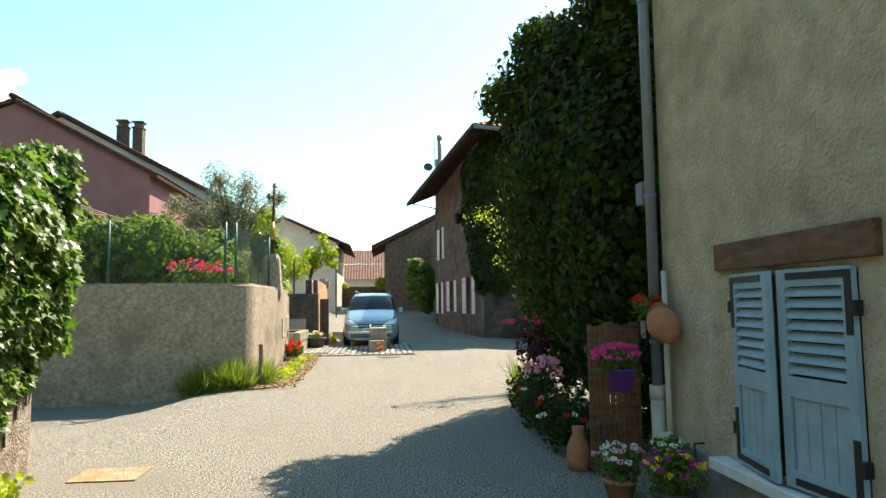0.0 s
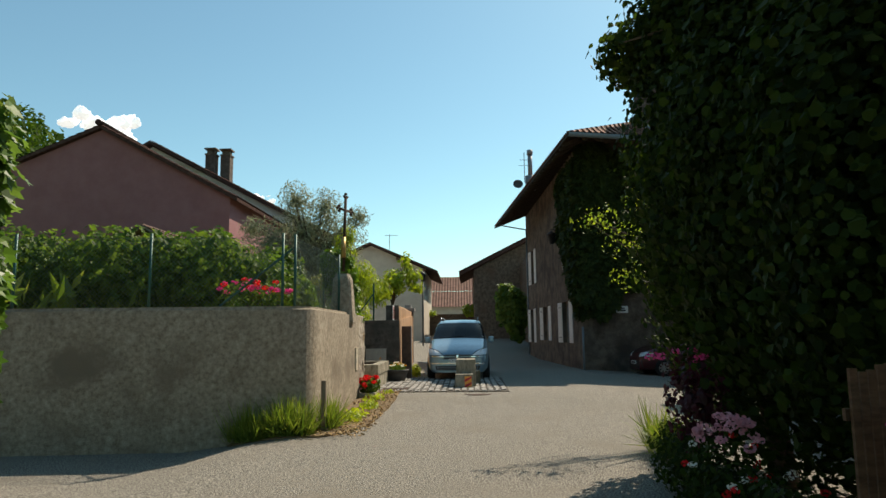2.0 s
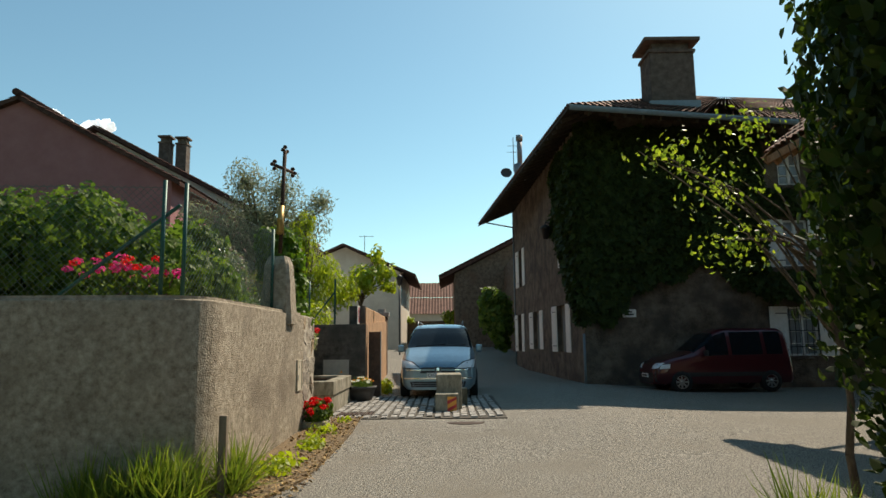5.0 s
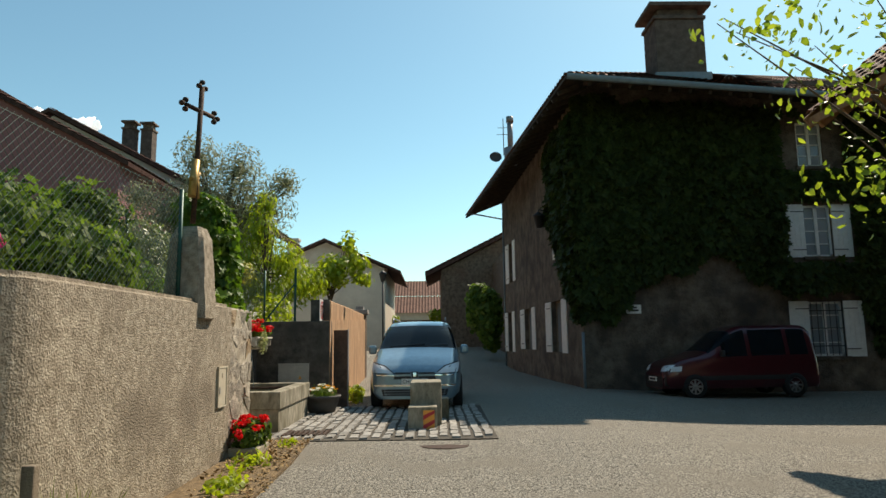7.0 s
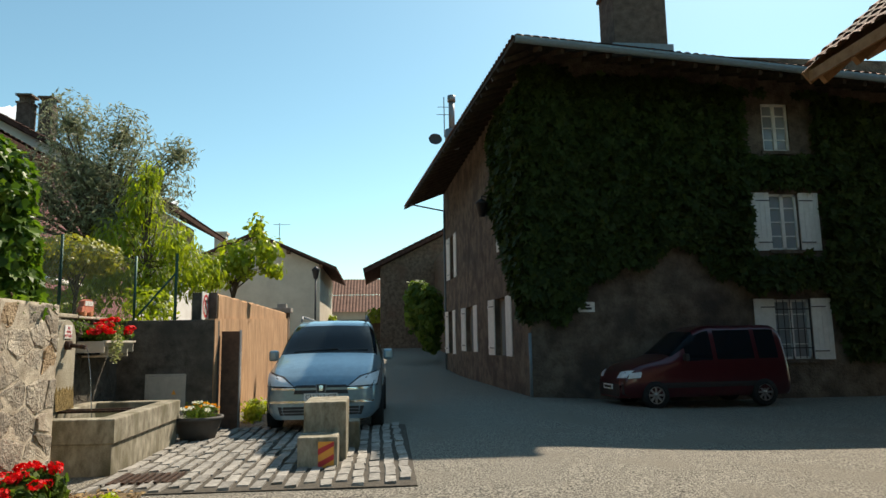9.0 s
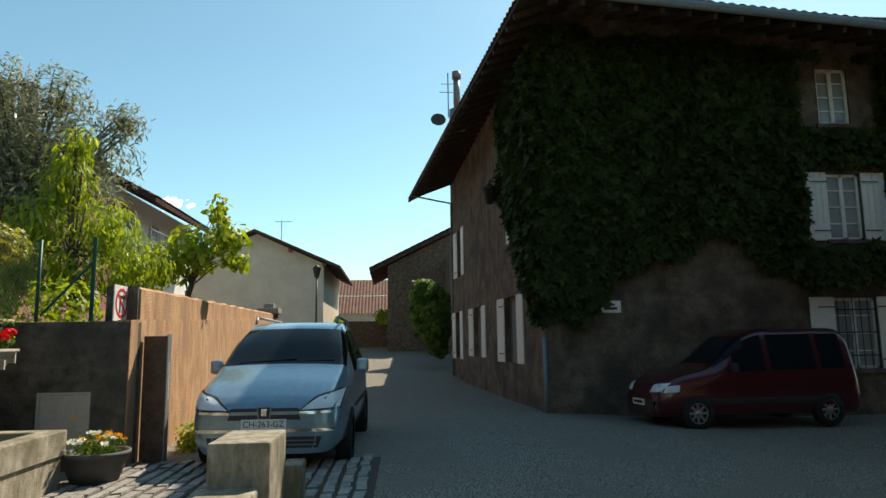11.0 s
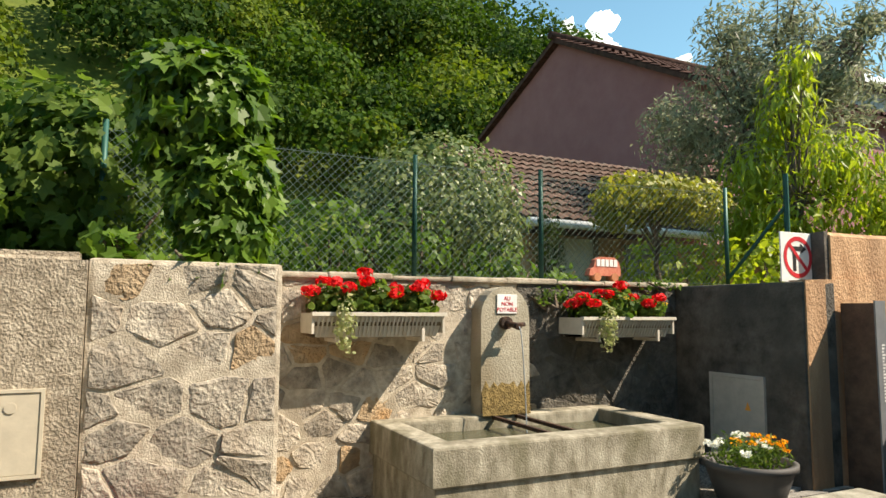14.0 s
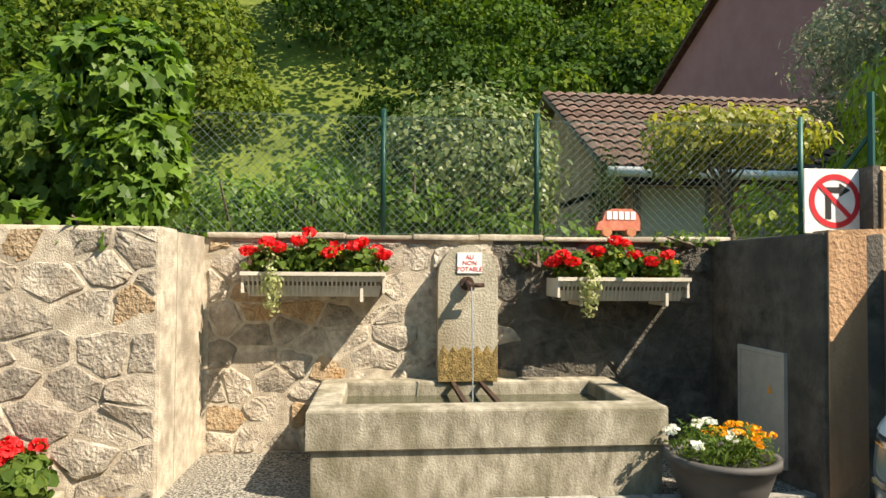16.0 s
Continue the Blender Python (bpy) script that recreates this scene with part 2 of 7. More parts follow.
L_GRASS = leafmat("grass_blade", (0.09, 0.15, 0.02), (0.24, 0.28, 0.05), 0.5, 0.4)
L_FOREST = leafmat("forest_leaf", (0.022, 0.048, 0.007), (0.075, 0.125, 0.014), 0.7, 0.3, 0.1)
L_FORESTLIGHT = leafmat("light_forest_leaf", (0.06, 0.095, 0.012), (0.15, 0.19, 0.025), 0.7, 0.35, 0.1)
L_FORESTDARK = leafmat("deep_forest_leaf", (0.012, 0.03, 0.005), (0.045, 0.08, 0.012), 0.7, 0.25, 0.1)
L_VARIEG = leafmat("variegated_ivy_leaf", (0.22, 0.26, 0.08), (0.50, 0.50, 0.28), 0.5, 0.3)
F_RED = leafmat("red_petal", (0.55, 0.008, 0.012), (0.75, 0.03, 0.03), 0.6, 0.25, 0.2)
F_PINK = leafmat("pink_petal", (0.62, 0.05, 0.22), (0.75, 0.12, 0.33), 0.6, 0.3, 0.2)
F_PALE = leafmat("pale_pink_petal", (0.62, 0.25, 0.32), (0.75, 0.42, 0.48), 0.6, 0.3, 0.2)
F_YELLOW = leafmat("yellow_petal", (0.75, 0.48, 0.02), (0.85, 0.62, 0.05), 0.6, 0.3, 0.2)
F_ORANGE = leafmat("orange_petal", (0.75, 0.26, 0.01), (0.85, 0.42, 0.02), 0.6, 0.3, 0.2)
F_WHITE = leafmat("white_petal", (0.70, 0.70, 0.60), (0.82, 0.82, 0.74), 0.6, 0.3, 0.2)
F_PURPLE = leafmat("magenta_petal", (0.30, 0.02, 0.20), (0.45, 0.05, 0.30), 0.6, 0.3, 0.2)
MEADOW = surf("meadow_grass", (0.06, 0.085, 0.012), (0.13, 0.16, 0.022), 0.6, 0.95, 0.5, 6)
GARDEN = surf("garden_earth", (0.06, 0.075, 0.025), (0.14, 0.15, 0.05), 3, 0.95, 0.6, 30)


# ---- helpers of the scene ----
def box(bm, x0, x1, y0, y1, z0, z1, bev=0.0):
    vs = [bm.verts.new(p) for p in ((x0, y0, z0), (x1, y0, z0), (x1, y1, z0), (x0, y1, z0),
                                    (x0, y0, z1), (x1, y0, z1), (x1, y1, z1), (x0, y1, z1))]
    fs = [bm.faces.new([vs[i] for i in q]) for q in ((0, 3, 2, 1), (4, 5, 6, 7), (0, 1, 5, 4), (1, 2, 6, 5), (2, 3, 7, 6), (3, 0, 4, 7))]
    if bev:
        es = list({e for f in fs for e in f.edges})
        bmesh.ops.bevel(bm, geom=es, offset=bev, segments=2, affect="EDGES", profile=0.6)


def obox(bm, o, u, v, n, u0, u1, v0, v1, n0, n1):
    """A box in the frame o + a*u + b*v + c*n."""
    o, u, v, n = Vector(o), Vector(u), Vector(v), Vector(n)
    p = [o + a * u + b * v + c * n for c in (n0, n1) for a, b in ((u0, v0), (u1, v0), (u1, v1), (u0, v1))]
    vs = [bm.verts.new(q) for q in p]
    for q in ((0, 3, 2, 1), (4, 5, 6, 7), (0, 1, 5, 4), (1, 2, 6, 5), (2, 3, 7, 6), (3, 0, 4, 7)):
        bm.faces.new([vs[i] for i in q])


def cyl(bm, p0, p1, r0, r1=None, n=10, caps=True):
    r1 = r0 if r1 is None else r1
    p0, p1 = Vector(p0), Vector(p1)
    d = (p1 - p0).normalized()
    a = d.orthogonal().normalized()
    b = d.cross(a)
    rings = []
    for p, r in ((p0, r0), (p1, r1)):
        rings.append([bm.verts.new(p + r * (math.cos(k * math.tau / n) * a + math.sin(k * math.tau / n) * b)) for k in range(n)])
    for k in range(n):
        f = bm.faces.new((rings[0][k], rings[0][(k + 1) % n], rings[1][(k + 1) % n], rings[1][k]))
        f.smooth = n > 6
    if caps:
        bm.faces.new(rings[0][::-1])
        bm.faces.new(rings[1])


def lathe(bm, c, prof, n=20):
    """A turned shape about the upright through c: prof is a run of (radius, height)."""
    rings = [[bm.verts.new((c[0] + r * math.cos(k * math.tau / n), c[1] + r * math.sin(k * math.tau / n), c[2] + z)) for k in range(n)] for r, z in prof]
    for a, b in zip(rings, rings[1:]):
        for k in range(n):
            bm.faces.new((a[k], a[(k + 1) % n], b[(k + 1) % n], b[k])).smooth = True


def prism(bm, pts, z0, z1):
    lo = [bm.verts.new((x, y, z0)) for x, y in pts]
    hi = [bm.verts.new((x, y, z1)) for x, y in pts]
    k = len(pts)
    bm.faces.new(hi)
    bm.faces.new(lo[::-1])
    for i in range(k):
        bm.faces.new((lo[i], lo[(i + 1) % k], hi[(i + 1) % k], hi[i]))
    bmesh.ops.recalc_face_normals(bm, faces=bm.faces[:])


LOCAL = set()


def thing(name, loc, label, category, group="", kind="", rz=None):
    ob = tagged(new(name), label, category, group, kind)
    ob.empty_display_size = 0.2
    ob.matrix_basis = pose(*loc, 0, 0, rz or 0)
    if rz is not None:
        LOCAL.add(ob.name)
    return ob


def part(name, bm, material, parent=None, label=""):
    me = bpy.data.meshes.new(name)
    if isinstance(bm, bmesh.types.BMesh):
        bm.to_mesh(me)
        bm.free()
    else:
        me.from_pydata(bm[0], [], bm[1])
    me.materials.append(material)
    ob = new(name, me)
    if parent is not None:
        ob.parent = parent
        if parent.type == "EMPTY" and parent.name not in LOCAL:
            ob.matrix_parent_inverse = parent.matrix_basis.inverted()
    if label:
        ob["label"] = label
    return ob


def boxes(*bs, bev=0.0):
    bm = bmesh.new()
    for b in bs:
        box(bm, *b, bev=bev)
    return bm


def tubes(*ts, n=8):
    bm = bmesh.new()
    for t in ts:
        cyl(bm, *t, n=n)
    return bm


def sm(a, b, v):
    v = min(1, max(0, (v - a) / (b - a)))
    return v * v * (3 - 2 * v)


def ground_z(x, y):
    z = 0.15 * sm(11, 15.5, y) * (1 - sm(1.5, 5, x)) * (1 - sm(23, 30, y))
    z -= 0.25 * sm(3.6, 5.5, -x) * (1 - sm(10.5, 12, y)) * sm(2, 8, y)
    z -= 0.18 * sm(4, 8, x) * sm(14, 22, y)
    return z + 0.042 * max(0, min(y, 75) - 38)


LEAF = {
    "leaf": [(0, 0), (0.28, 0.35), (0.2, 0.75), (0, 1), (-0.2, 0.75), (-0.28, 0.35)],
    "blade": [(-0.018, 0), (0.018, 0), (0.012, 0.55), (0, 1), (-0.012, 0.55)],
    "slim": [(0, 0), (0.13, 0.4), (0, 1), (-0.13, 0.4)],
    "clump": [(0, 0), (0.42, 0.15), (0.5, 0.6), (0.1, 1), (-0.35, 0.85), (-0.5, 0.3)],
    "vine": [(0, 0.1), (0.2, -0.08), (0.52, 0.18), (0.34, 0.4), (0.5, 0.72), (0.2, 0.66), (0, 1.08), (-0.2, 0.66), (-0.5, 0.72), (-0.34, 0.4), (-0.52, 0.18), (-0.2, -0.08)],
    "petal": [(-0.5, 0), (0, -0.5), (0.5, 0), (0.35, 0.45), (-0.35, 0.45)],
}


def leaf_mesh(points, normals, sizes, shape, droop, rng):
    """Many small leaves, each one face or two bent along the midrib, at the points given."""
    out = np.array(LEAF[shape])
    n = len(points)
    k = len(out)
    nm = normals + rng.normal(0, 0.45, (n, 3))
    nm /= np.linalg.norm(nm, axis=1)[:, None] + 1e-9
    down = np.array([0, 0, -1.0]) * droop + rng.normal(0, 0.6, (n, 3))
    t = down - (down * nm).sum(1)[:, None] * nm
    t /= np.linalg.norm(t, axis=1)[:, None] + 1e-9
    s = np.cross(nm, t)
    fold = np.abs(out[:, 0]) * 0.35
    v = (points[:, None, :] + sizes[:, None, None] * (out[None, :, 0, None] * s[:, None, :] + out[None, :, 1, None] * t[:, None, :]
                                                     + fold[None, :, None] * nm[:, None, :]))
    return v.reshape(-1, 3).tolist(), [tuple(range(i * k, i * k + k)) for i in range(n)]


def blob_points(blobs, n, rng, shell=0.45):
    w = np.array([b[3] * b[4] + b[4] * b[5] + b[3] * b[5] for b in blobs])
    pick = rng.choice(len(blobs), n, p=w / w.sum())
    b = np.array(blobs)[pick]
    d = rng.normal(0, 1, (n, 3))
    d /= np.linalg.norm(d, axis=1)[:, None]
    r = 1 - shell * rng.random(n) ** 1.6
    r *= 1 + 0.10 * np.sin(d[:, 0] * 9 + pick) * np.cos(d[:, 2] * 8 + pick) + rng.normal(0, 0.04, n)
    return b[:, :3] + d * b[:, 3:] * r[:, None], d


def foliage(name, blobs, n, size, material, parent=None, shape="leaf", droop=0.6, seed=1, shell=0.45, label="", clip=None, grow=0.3):
    rng = np.random.default_rng(seed)
    p, d = blob_points(blobs, n, rng, shell)
    if clip:
        keep = np.array([clip(q) for q in p])
        p, d = p[keep], d[keep]
    sizes = size * (1 + grow * rng.normal(0, 1, len(p)).clip(-1.8, 1.8))
    return part(name, leaf_mesh(p, d, sizes, shape, droop, rng), material, parent, label)


def limbs(bm, base, top, r, blobs, rng, count):
    """A tapered trunk that bends, and limbs from it into the crown."""
    base, top = Vector(base), Vector(top)
    pts = [base.lerp(top, k / 5) + Vector((rng.normal(0, r * 0.5), rng.normal(0, r * 0.5), 0)) * (0 < k < 5) for k in range(6)]
    for k in range(5):
        cyl(bm, pts[k], pts[k + 1], r * (1 - 0.12 * k), r * (1 - 0.12 * (k + 1)), 9, False)
    for k in range(count):
        b = blobs[k % len(blobs)]
        end = Vector(b[:3]) + Vector((rng.normal(0, 0.4) * b[3], rng.normal(0, 0.4) * b[4], rng.normal(0.2, 0.4) * b[5]))
        st = pts[3].lerp(pts[5], rng.random())
        mid = st.lerp(end, 0.5) + Vector((0, 0, 0.1 * (end - st).length))
        cyl(bm, st, mid, r * 0.38, r * 0.22, 6, False)
        cyl(bm, mid, end, r * 0.22, r * 0.06, 6, False)


def tree(name, base, top, r, blobs, n, size, material, label, shape="leaf", droop=0.6, seed=1, shell=0.6, count=14):
    t = thing(name, base, label, "tree")
    bm = bmesh.new()
    limbs(bm, base, top, r, blobs, np.random.default_rng(seed), count)
    part("trunk", bm, BARK, t)
    foliage("crown", blobs, n, size, material, t, shape, droop, seed, shell)
    return t


def wall_cells(bm, o, u, n, length, z0, z1, thick, openings):
    """A wall that runs from o along u, its outer face at o, with openings (s0, s1, z0, z1) cut through."""
    ss = sorted({0, length, *[v for op in openings for v in op[:2]]})
    zs = sorted({z0, z1, *[v for op in openings for v in op[2:]]})
    for a, b in zip(ss, ss[1:]):
        for c, d in zip(zs, zs[1:]):
            ms, mz = (a + b) / 2, (c + d) / 2
            if not any(op[0] < ms < op[1] and op[2] < mz < op[3] for op in openings):
                obox(bm, o, u, (0, 0, 1), n, a, b, c, d, -thick, 0)
    bmesh.ops.remove_doubles(bm, verts=bm.verts[:], dist=0.0005)


def tiled(bm, a, b, c, d, pitch=0.24, row=0.36, amp=0.045):
    """Canal tiles over the quad a-b (eave), d-c (top): waves along the eave, stepped rows up the slope."""
    a, b, c, d = Vector(a), Vector(b), Vector(c), Vector(d)
    nu = max(2, round(max((b - a).length, (c - d).length) / pitch)) * 6
    nv = max(1, round(((d - a).length + (c - b).length) / 2 / row))
    up = (b - a).cross(d - a).normalized()
    if up.z < 0:
        up = -up
    for r in range(nv):
        lines = []
        for v, lift in ((r / nv, 0.035), ((r + 1) / nv, 0.0)):
            p, q = a.lerp(d, v), b.lerp(c, v)
            lines.append([bm.verts.new(p.lerp(q, k / nu) + up * (lift + amp * abs(math.sin(math.pi * k / 6)) )) for k in range(nu + 1)])
        for k in range(nu):
            bm.faces.new((lines[0][k], lines[0][k + 1], lines[1][k + 1], lines[1][k])).smooth = True


def slab(bm, pts, t):
    """A plate under the polygon pts, t thick."""
    hi = [bm.verts.new(p) for p in pts]
    lo = [bm.verts.new((p[0], p[1], p[2] - t)) for p in pts]
    k = len(pts)
    bm.faces.new(hi)
    bm.faces.new(lo[::-1])
    for i in range(k):
        bm.faces.new((lo[i], lo[(i + 1) % k], hi[(i + 1) % k], hi[i]))


def letters(text, size, material, parent, m, name="lettering"):
    cu = bpy.data.curves.new(name, "FONT")
    cu.body, cu.size, cu.align_x, cu.align_y, cu.extrude = text, size, "CENTER", "CENTER", 0.001
    tmp = new(name, cu)
    me = bpy.data.meshes.new_from_object(tmp)
    bpy.data.objects.remove(tmp)
    me.transform(m)
    me.materials.clear()
    me.materials.append(material)
    ob = new(name, me)
    ob.parent = parent
    if parent.type == "EMPTY" and parent.name not in LOCAL:
        ob.matrix_parent_inverse = parent.matrix_basis.inverted()
    return ob


# faces of lettering: towards +x, and towards -y
FACE_X = Matrix(((0, 0, 1, 0), (1, 0, 0, 0), (0, 1, 0, 0), (0, 0, 0, 1)))
FACE_Y = Matrix(((1, 0, 0, 0), (0, 0, -1, 0), (0, 1, 0, 0), (0, 0, 0, 1)))

# ---- ground ----
def axis(lo, hi, near_lo, near_hi, step):
    far = [40, 90, 200, 500, 1400]
    return [lo - f for f in far[::-1]] + list(np.arange(lo, near_lo, 3.0)) + list(np.arange(near_lo, near_hi, step)) + list(np.arange(near_hi, hi, 3.0)) + [hi + f for f in far]


gx, gy = axis(-30, 33, -9, 15, 0.6), axis(-20, 90, -6, 42, 0.6)
gv = [(x, y, ground_z(x, y) + (0.006 * noise.noise((x * 0.8, y * 0.8, 0)) if abs(x) < 12 else 0)) for y in gy for x in gx]
nx = len(gx)
gf = [(j * nx + i, j * nx + i + 1, (j + 1) * nx + i + 1, (j + 1) * nx + i) for j in range(len(gy) - 1) for i in range(nx - 1)]
ground = tagged(part("ground", (gv, gf), ASPHALT), "pale worn asphalt road with fine gravel grain", "ground", kind="structure")
for p in ground.data.polygons:
    p.use_smooth = True

bm = bmesh.new()
prism(bm, [(-3.28, 15.0), (0.12, 14.95), (0.2, 19.9), (-3.1, 19.9)], 0.0, 0.158)
pavement = tagged(part("pavement", bm, JOINT), "paved strip of grey stone setts beside the fountain", "pavement", kind="structure")

bm = bmesh.new()
edge = [(-3.3, 15.0), (-2.55, 15.0), (-2.5, 13.6), (-2.55, 12.2), (-2.6, 10.4), (-2.85, 9.3), (-3.2, 8.95), (-3.8, 8.95), (-4.6, 8.98), (-4.6, 9.3), (-3.5, 9.9)]
prism(bm, edge, -0.4, 0.0)
for v in bm.verts:
    if v.co.z > -0.1:
        v.co.z = ground_z(v.co.x, v.co.y) + 0.03
soil = tagged(part("soil_verge", bm, SOIL), "strip of dry soil and leaf litter along the wall", "soil", kind="structure")

# ---- retaining wall with a rounded corner ----
def arc(cx, cy, r, a0, a1, n=10):
    return [(cx + r * math.cos(radians(a0 + (a1 - a0) * k / n)), cy + r * math.sin(radians(a0 + (a1 - a0) * k / n))) for k in range(n + 1)]


outer = [(-10.5, 8.75)] + arc(-4.05, 9.95, 0.62, -84, -3, 10) + [(-3.38, 12.0), (-3.36, 13.85)]
inner = [(-3.75, 13.85), (-3.78, 10.1), (-4.1, 9.75), (-10.5, 9.15)]
bm = bmesh.new()
prism(bm, outer + inner, -0.6, 2.03)
top = max(bm.faces, key=lambda f: f.normal.z * f.calc_area())
bmesh.ops.bevel(bm, geom=list(top.edges), offset=0.05, segments=3, affect="EDGES")
tagged(part("wall_garden", bm, RENDERWALL), "rounded retaining wall in rough beige render", "wall", kind="structure")
bm = boxes((-3.76, -3.40, 13.85, 14.98, -0.3, 2.0), bev=0.03)
wall_stone = tagged(part("wall_stone", bm, MORTAR), "stone wall end with thick pale mortar", "wall", kind="structure")
bm = boxes((-4.95, -4.5, 13.9, 17.45, -0.3, 1.97))
wall_fountain = tagged(part("wall_fountain", bm, MORTAR), "rubble stone wall behind the fountain", "wall", kind="structure")
bm = boxes((-4.5, -3.762, 14.55, 14.975, -0.3, 1.98))
tagged(part("wall_return", bm, MORTAR), "return of the stone wall beside the fountain", "wall", kind="structure")
bm = bmesh.new()
for k in range(8):
    y0 = 15.0 + k * 0.58
    box(bm, -4.98, -4.462 - 0.01 * math.sin(k * 3.7), y0, y0 + 0.578, 1.972, 2.02 + 0.01 * math.sin(k * 2.1), 0.016)
tagged(part("wall_coping", bm, MORTAR), "worn pale coping stones on the fountain wall", "coping", kind="structure")
# dark colour stands in for shade on the face turned from the sun
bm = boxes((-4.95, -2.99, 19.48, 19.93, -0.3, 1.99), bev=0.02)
tagged(part("wall_side", bm, DARKRENDER), "wall closing the fountain recess, face shade in its dark colour", "wall", kind="structure")
bm = bmesh.new()
prism(bm, [(-3.14, 19.51), (-2.975, 19.51), (-3.75, 34.4), (-4.2, 34.4), (-3.5, 19.95), (-3.14, 19.95)], -0.3, 2.0)
for v in bm.verts:
    if v.co.z > 1.5:
        v.co.z += 0.03 * noise.noise(v.co) + 0.5 * sm(19.96, 20.0, v.co.y) * (1 if v.co.y > 30 else 0)
wall_ochre_low = tagged(part("wall_ochre_base", bm, OCHRE), "low ochre rendered garden wall", "wall", kind="structure")
bm = bmesh.new()
for k in range(24):
    a, b = k / 24, (k + 1) / 24
    ya, yb = 19.96 + a * 14.4, 19.96 + b * 14.4
    xa, xb = -3.03 - a * 0.77, -3.03 - b * 0.77
    za, zb = 2.47 + a * 0.28 + 0.02 * math.sin(k * 3.3), 2.47 + b * 0.28 + 0.02 * math.sin((k + 1) * 3.3)
    ring = []
    for x, y, z in ((xa, ya, za), (xb, yb, zb)):
        ring.append([bm.verts.new(q) for q in ((x, y, -0.3), (x, y, z - 0.04), (x - 0.06, y, z), (x - 0.34, y, z), (x - 0.4, y, z - 0.04), (x - 0.4, y, -0.3))])
    for i in range(5):
        bm.faces.new((ring[0][i], ring[1][i], ring[1][i + 1], ring[0][i + 1]))
    if k == 0:
        bm.faces.new(ring[0])
    if k == 23:
        bm.faces.new(ring[1][::-1])
bmesh.ops.remove_doubles(bm, verts=bm.verts[:], dist=0.0005)
tagged(part("wall_ochre", bm, OCHRE), "long ochre rendered wall with a scored rough face", "wall", kind="structure")
# thin dark plate that paints the shaded end of the ochre wall
tagged(part("wall_end", boxes((-3.46, -3.05, 19.9, 19.955, 1.99, 2.47)), DARKRENDER), "end face of the ochre wall, shade in its dark colour", "wall", kind="structure")

# right part of the wall, with the cast shadow painted as dark render
tagged(part("wall_fountain_damp", boxes((-4.95, -4.501, 17.452, 19.475, -0.3, 1.968)), DARKRENDER), "right part of the fountain wall, its shadow painted dark", "wall", kind="structure")

# garden terrace behind the walls
bm = bmesh.new()
for pts, z in (([(-30, 9.2), (-4.0, 9.7), (-3.78, 13.9), (-4.9, 14.2), (-4.9, 19.8), (-3.5, 20.1), (-4.1, 34), (-30, 34)], 1.62),):
    prism(bm, pts, 0.3, z)
tagged(part("ground_garden", bm, GARDEN), "garden terrace with low weeds", "ground", kind="structure")

# ---- ivy-covered wall by the lane ----
bm = boxes((-5.1, -4.12, -9, 2.6, -0.4, 2.45), bev=0.05)
tagged(part("wall_ivy", bm, RUBBLE), "old stone wall by the lane under ivy", "wall", kind="structure")

# ---- cottage ----
cottage = thing("cottage", (1.5, -2, 0), "cream stucco cottage with blue shutters and grey plinth", "house")
bm = bmesh.new()
wall_cells(bm, (1.5, 1.55, 0), (0, -1, 0), (-1, 0, 0), 9.0, 0.42, 7.4, 0.45, [(1.17, 2.33, 0.5, 1.73)])
part("wall", bm, COTTAGE, cottage, "cream stucco wall")
part("end_wall", boxes((1.952, 7.0, 1.1, 1.55, 0, 7.4)), COTTAGE, cottage)
part("plinth", boxes((1.475, 1.94, -7.4, 1.575, -0.2, 0.418)), PLINTH, cottage, "smooth grey plinth")
part("lintel", boxes((1.455, 1.7, -0.96, 0.60, 1.775, 1.965), bev=0.012), WOOD, cottage, "brown stained timber lintel")
part("sill", boxes((1.36, 1.9, -1.1, 0.62, 0.39, 0.47), bev=0.01), SHUTWHITE, cottage, "white painted sill")
# black sheet behind the shutters, painted darkness of the room
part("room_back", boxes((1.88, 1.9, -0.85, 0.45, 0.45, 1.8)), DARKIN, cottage)


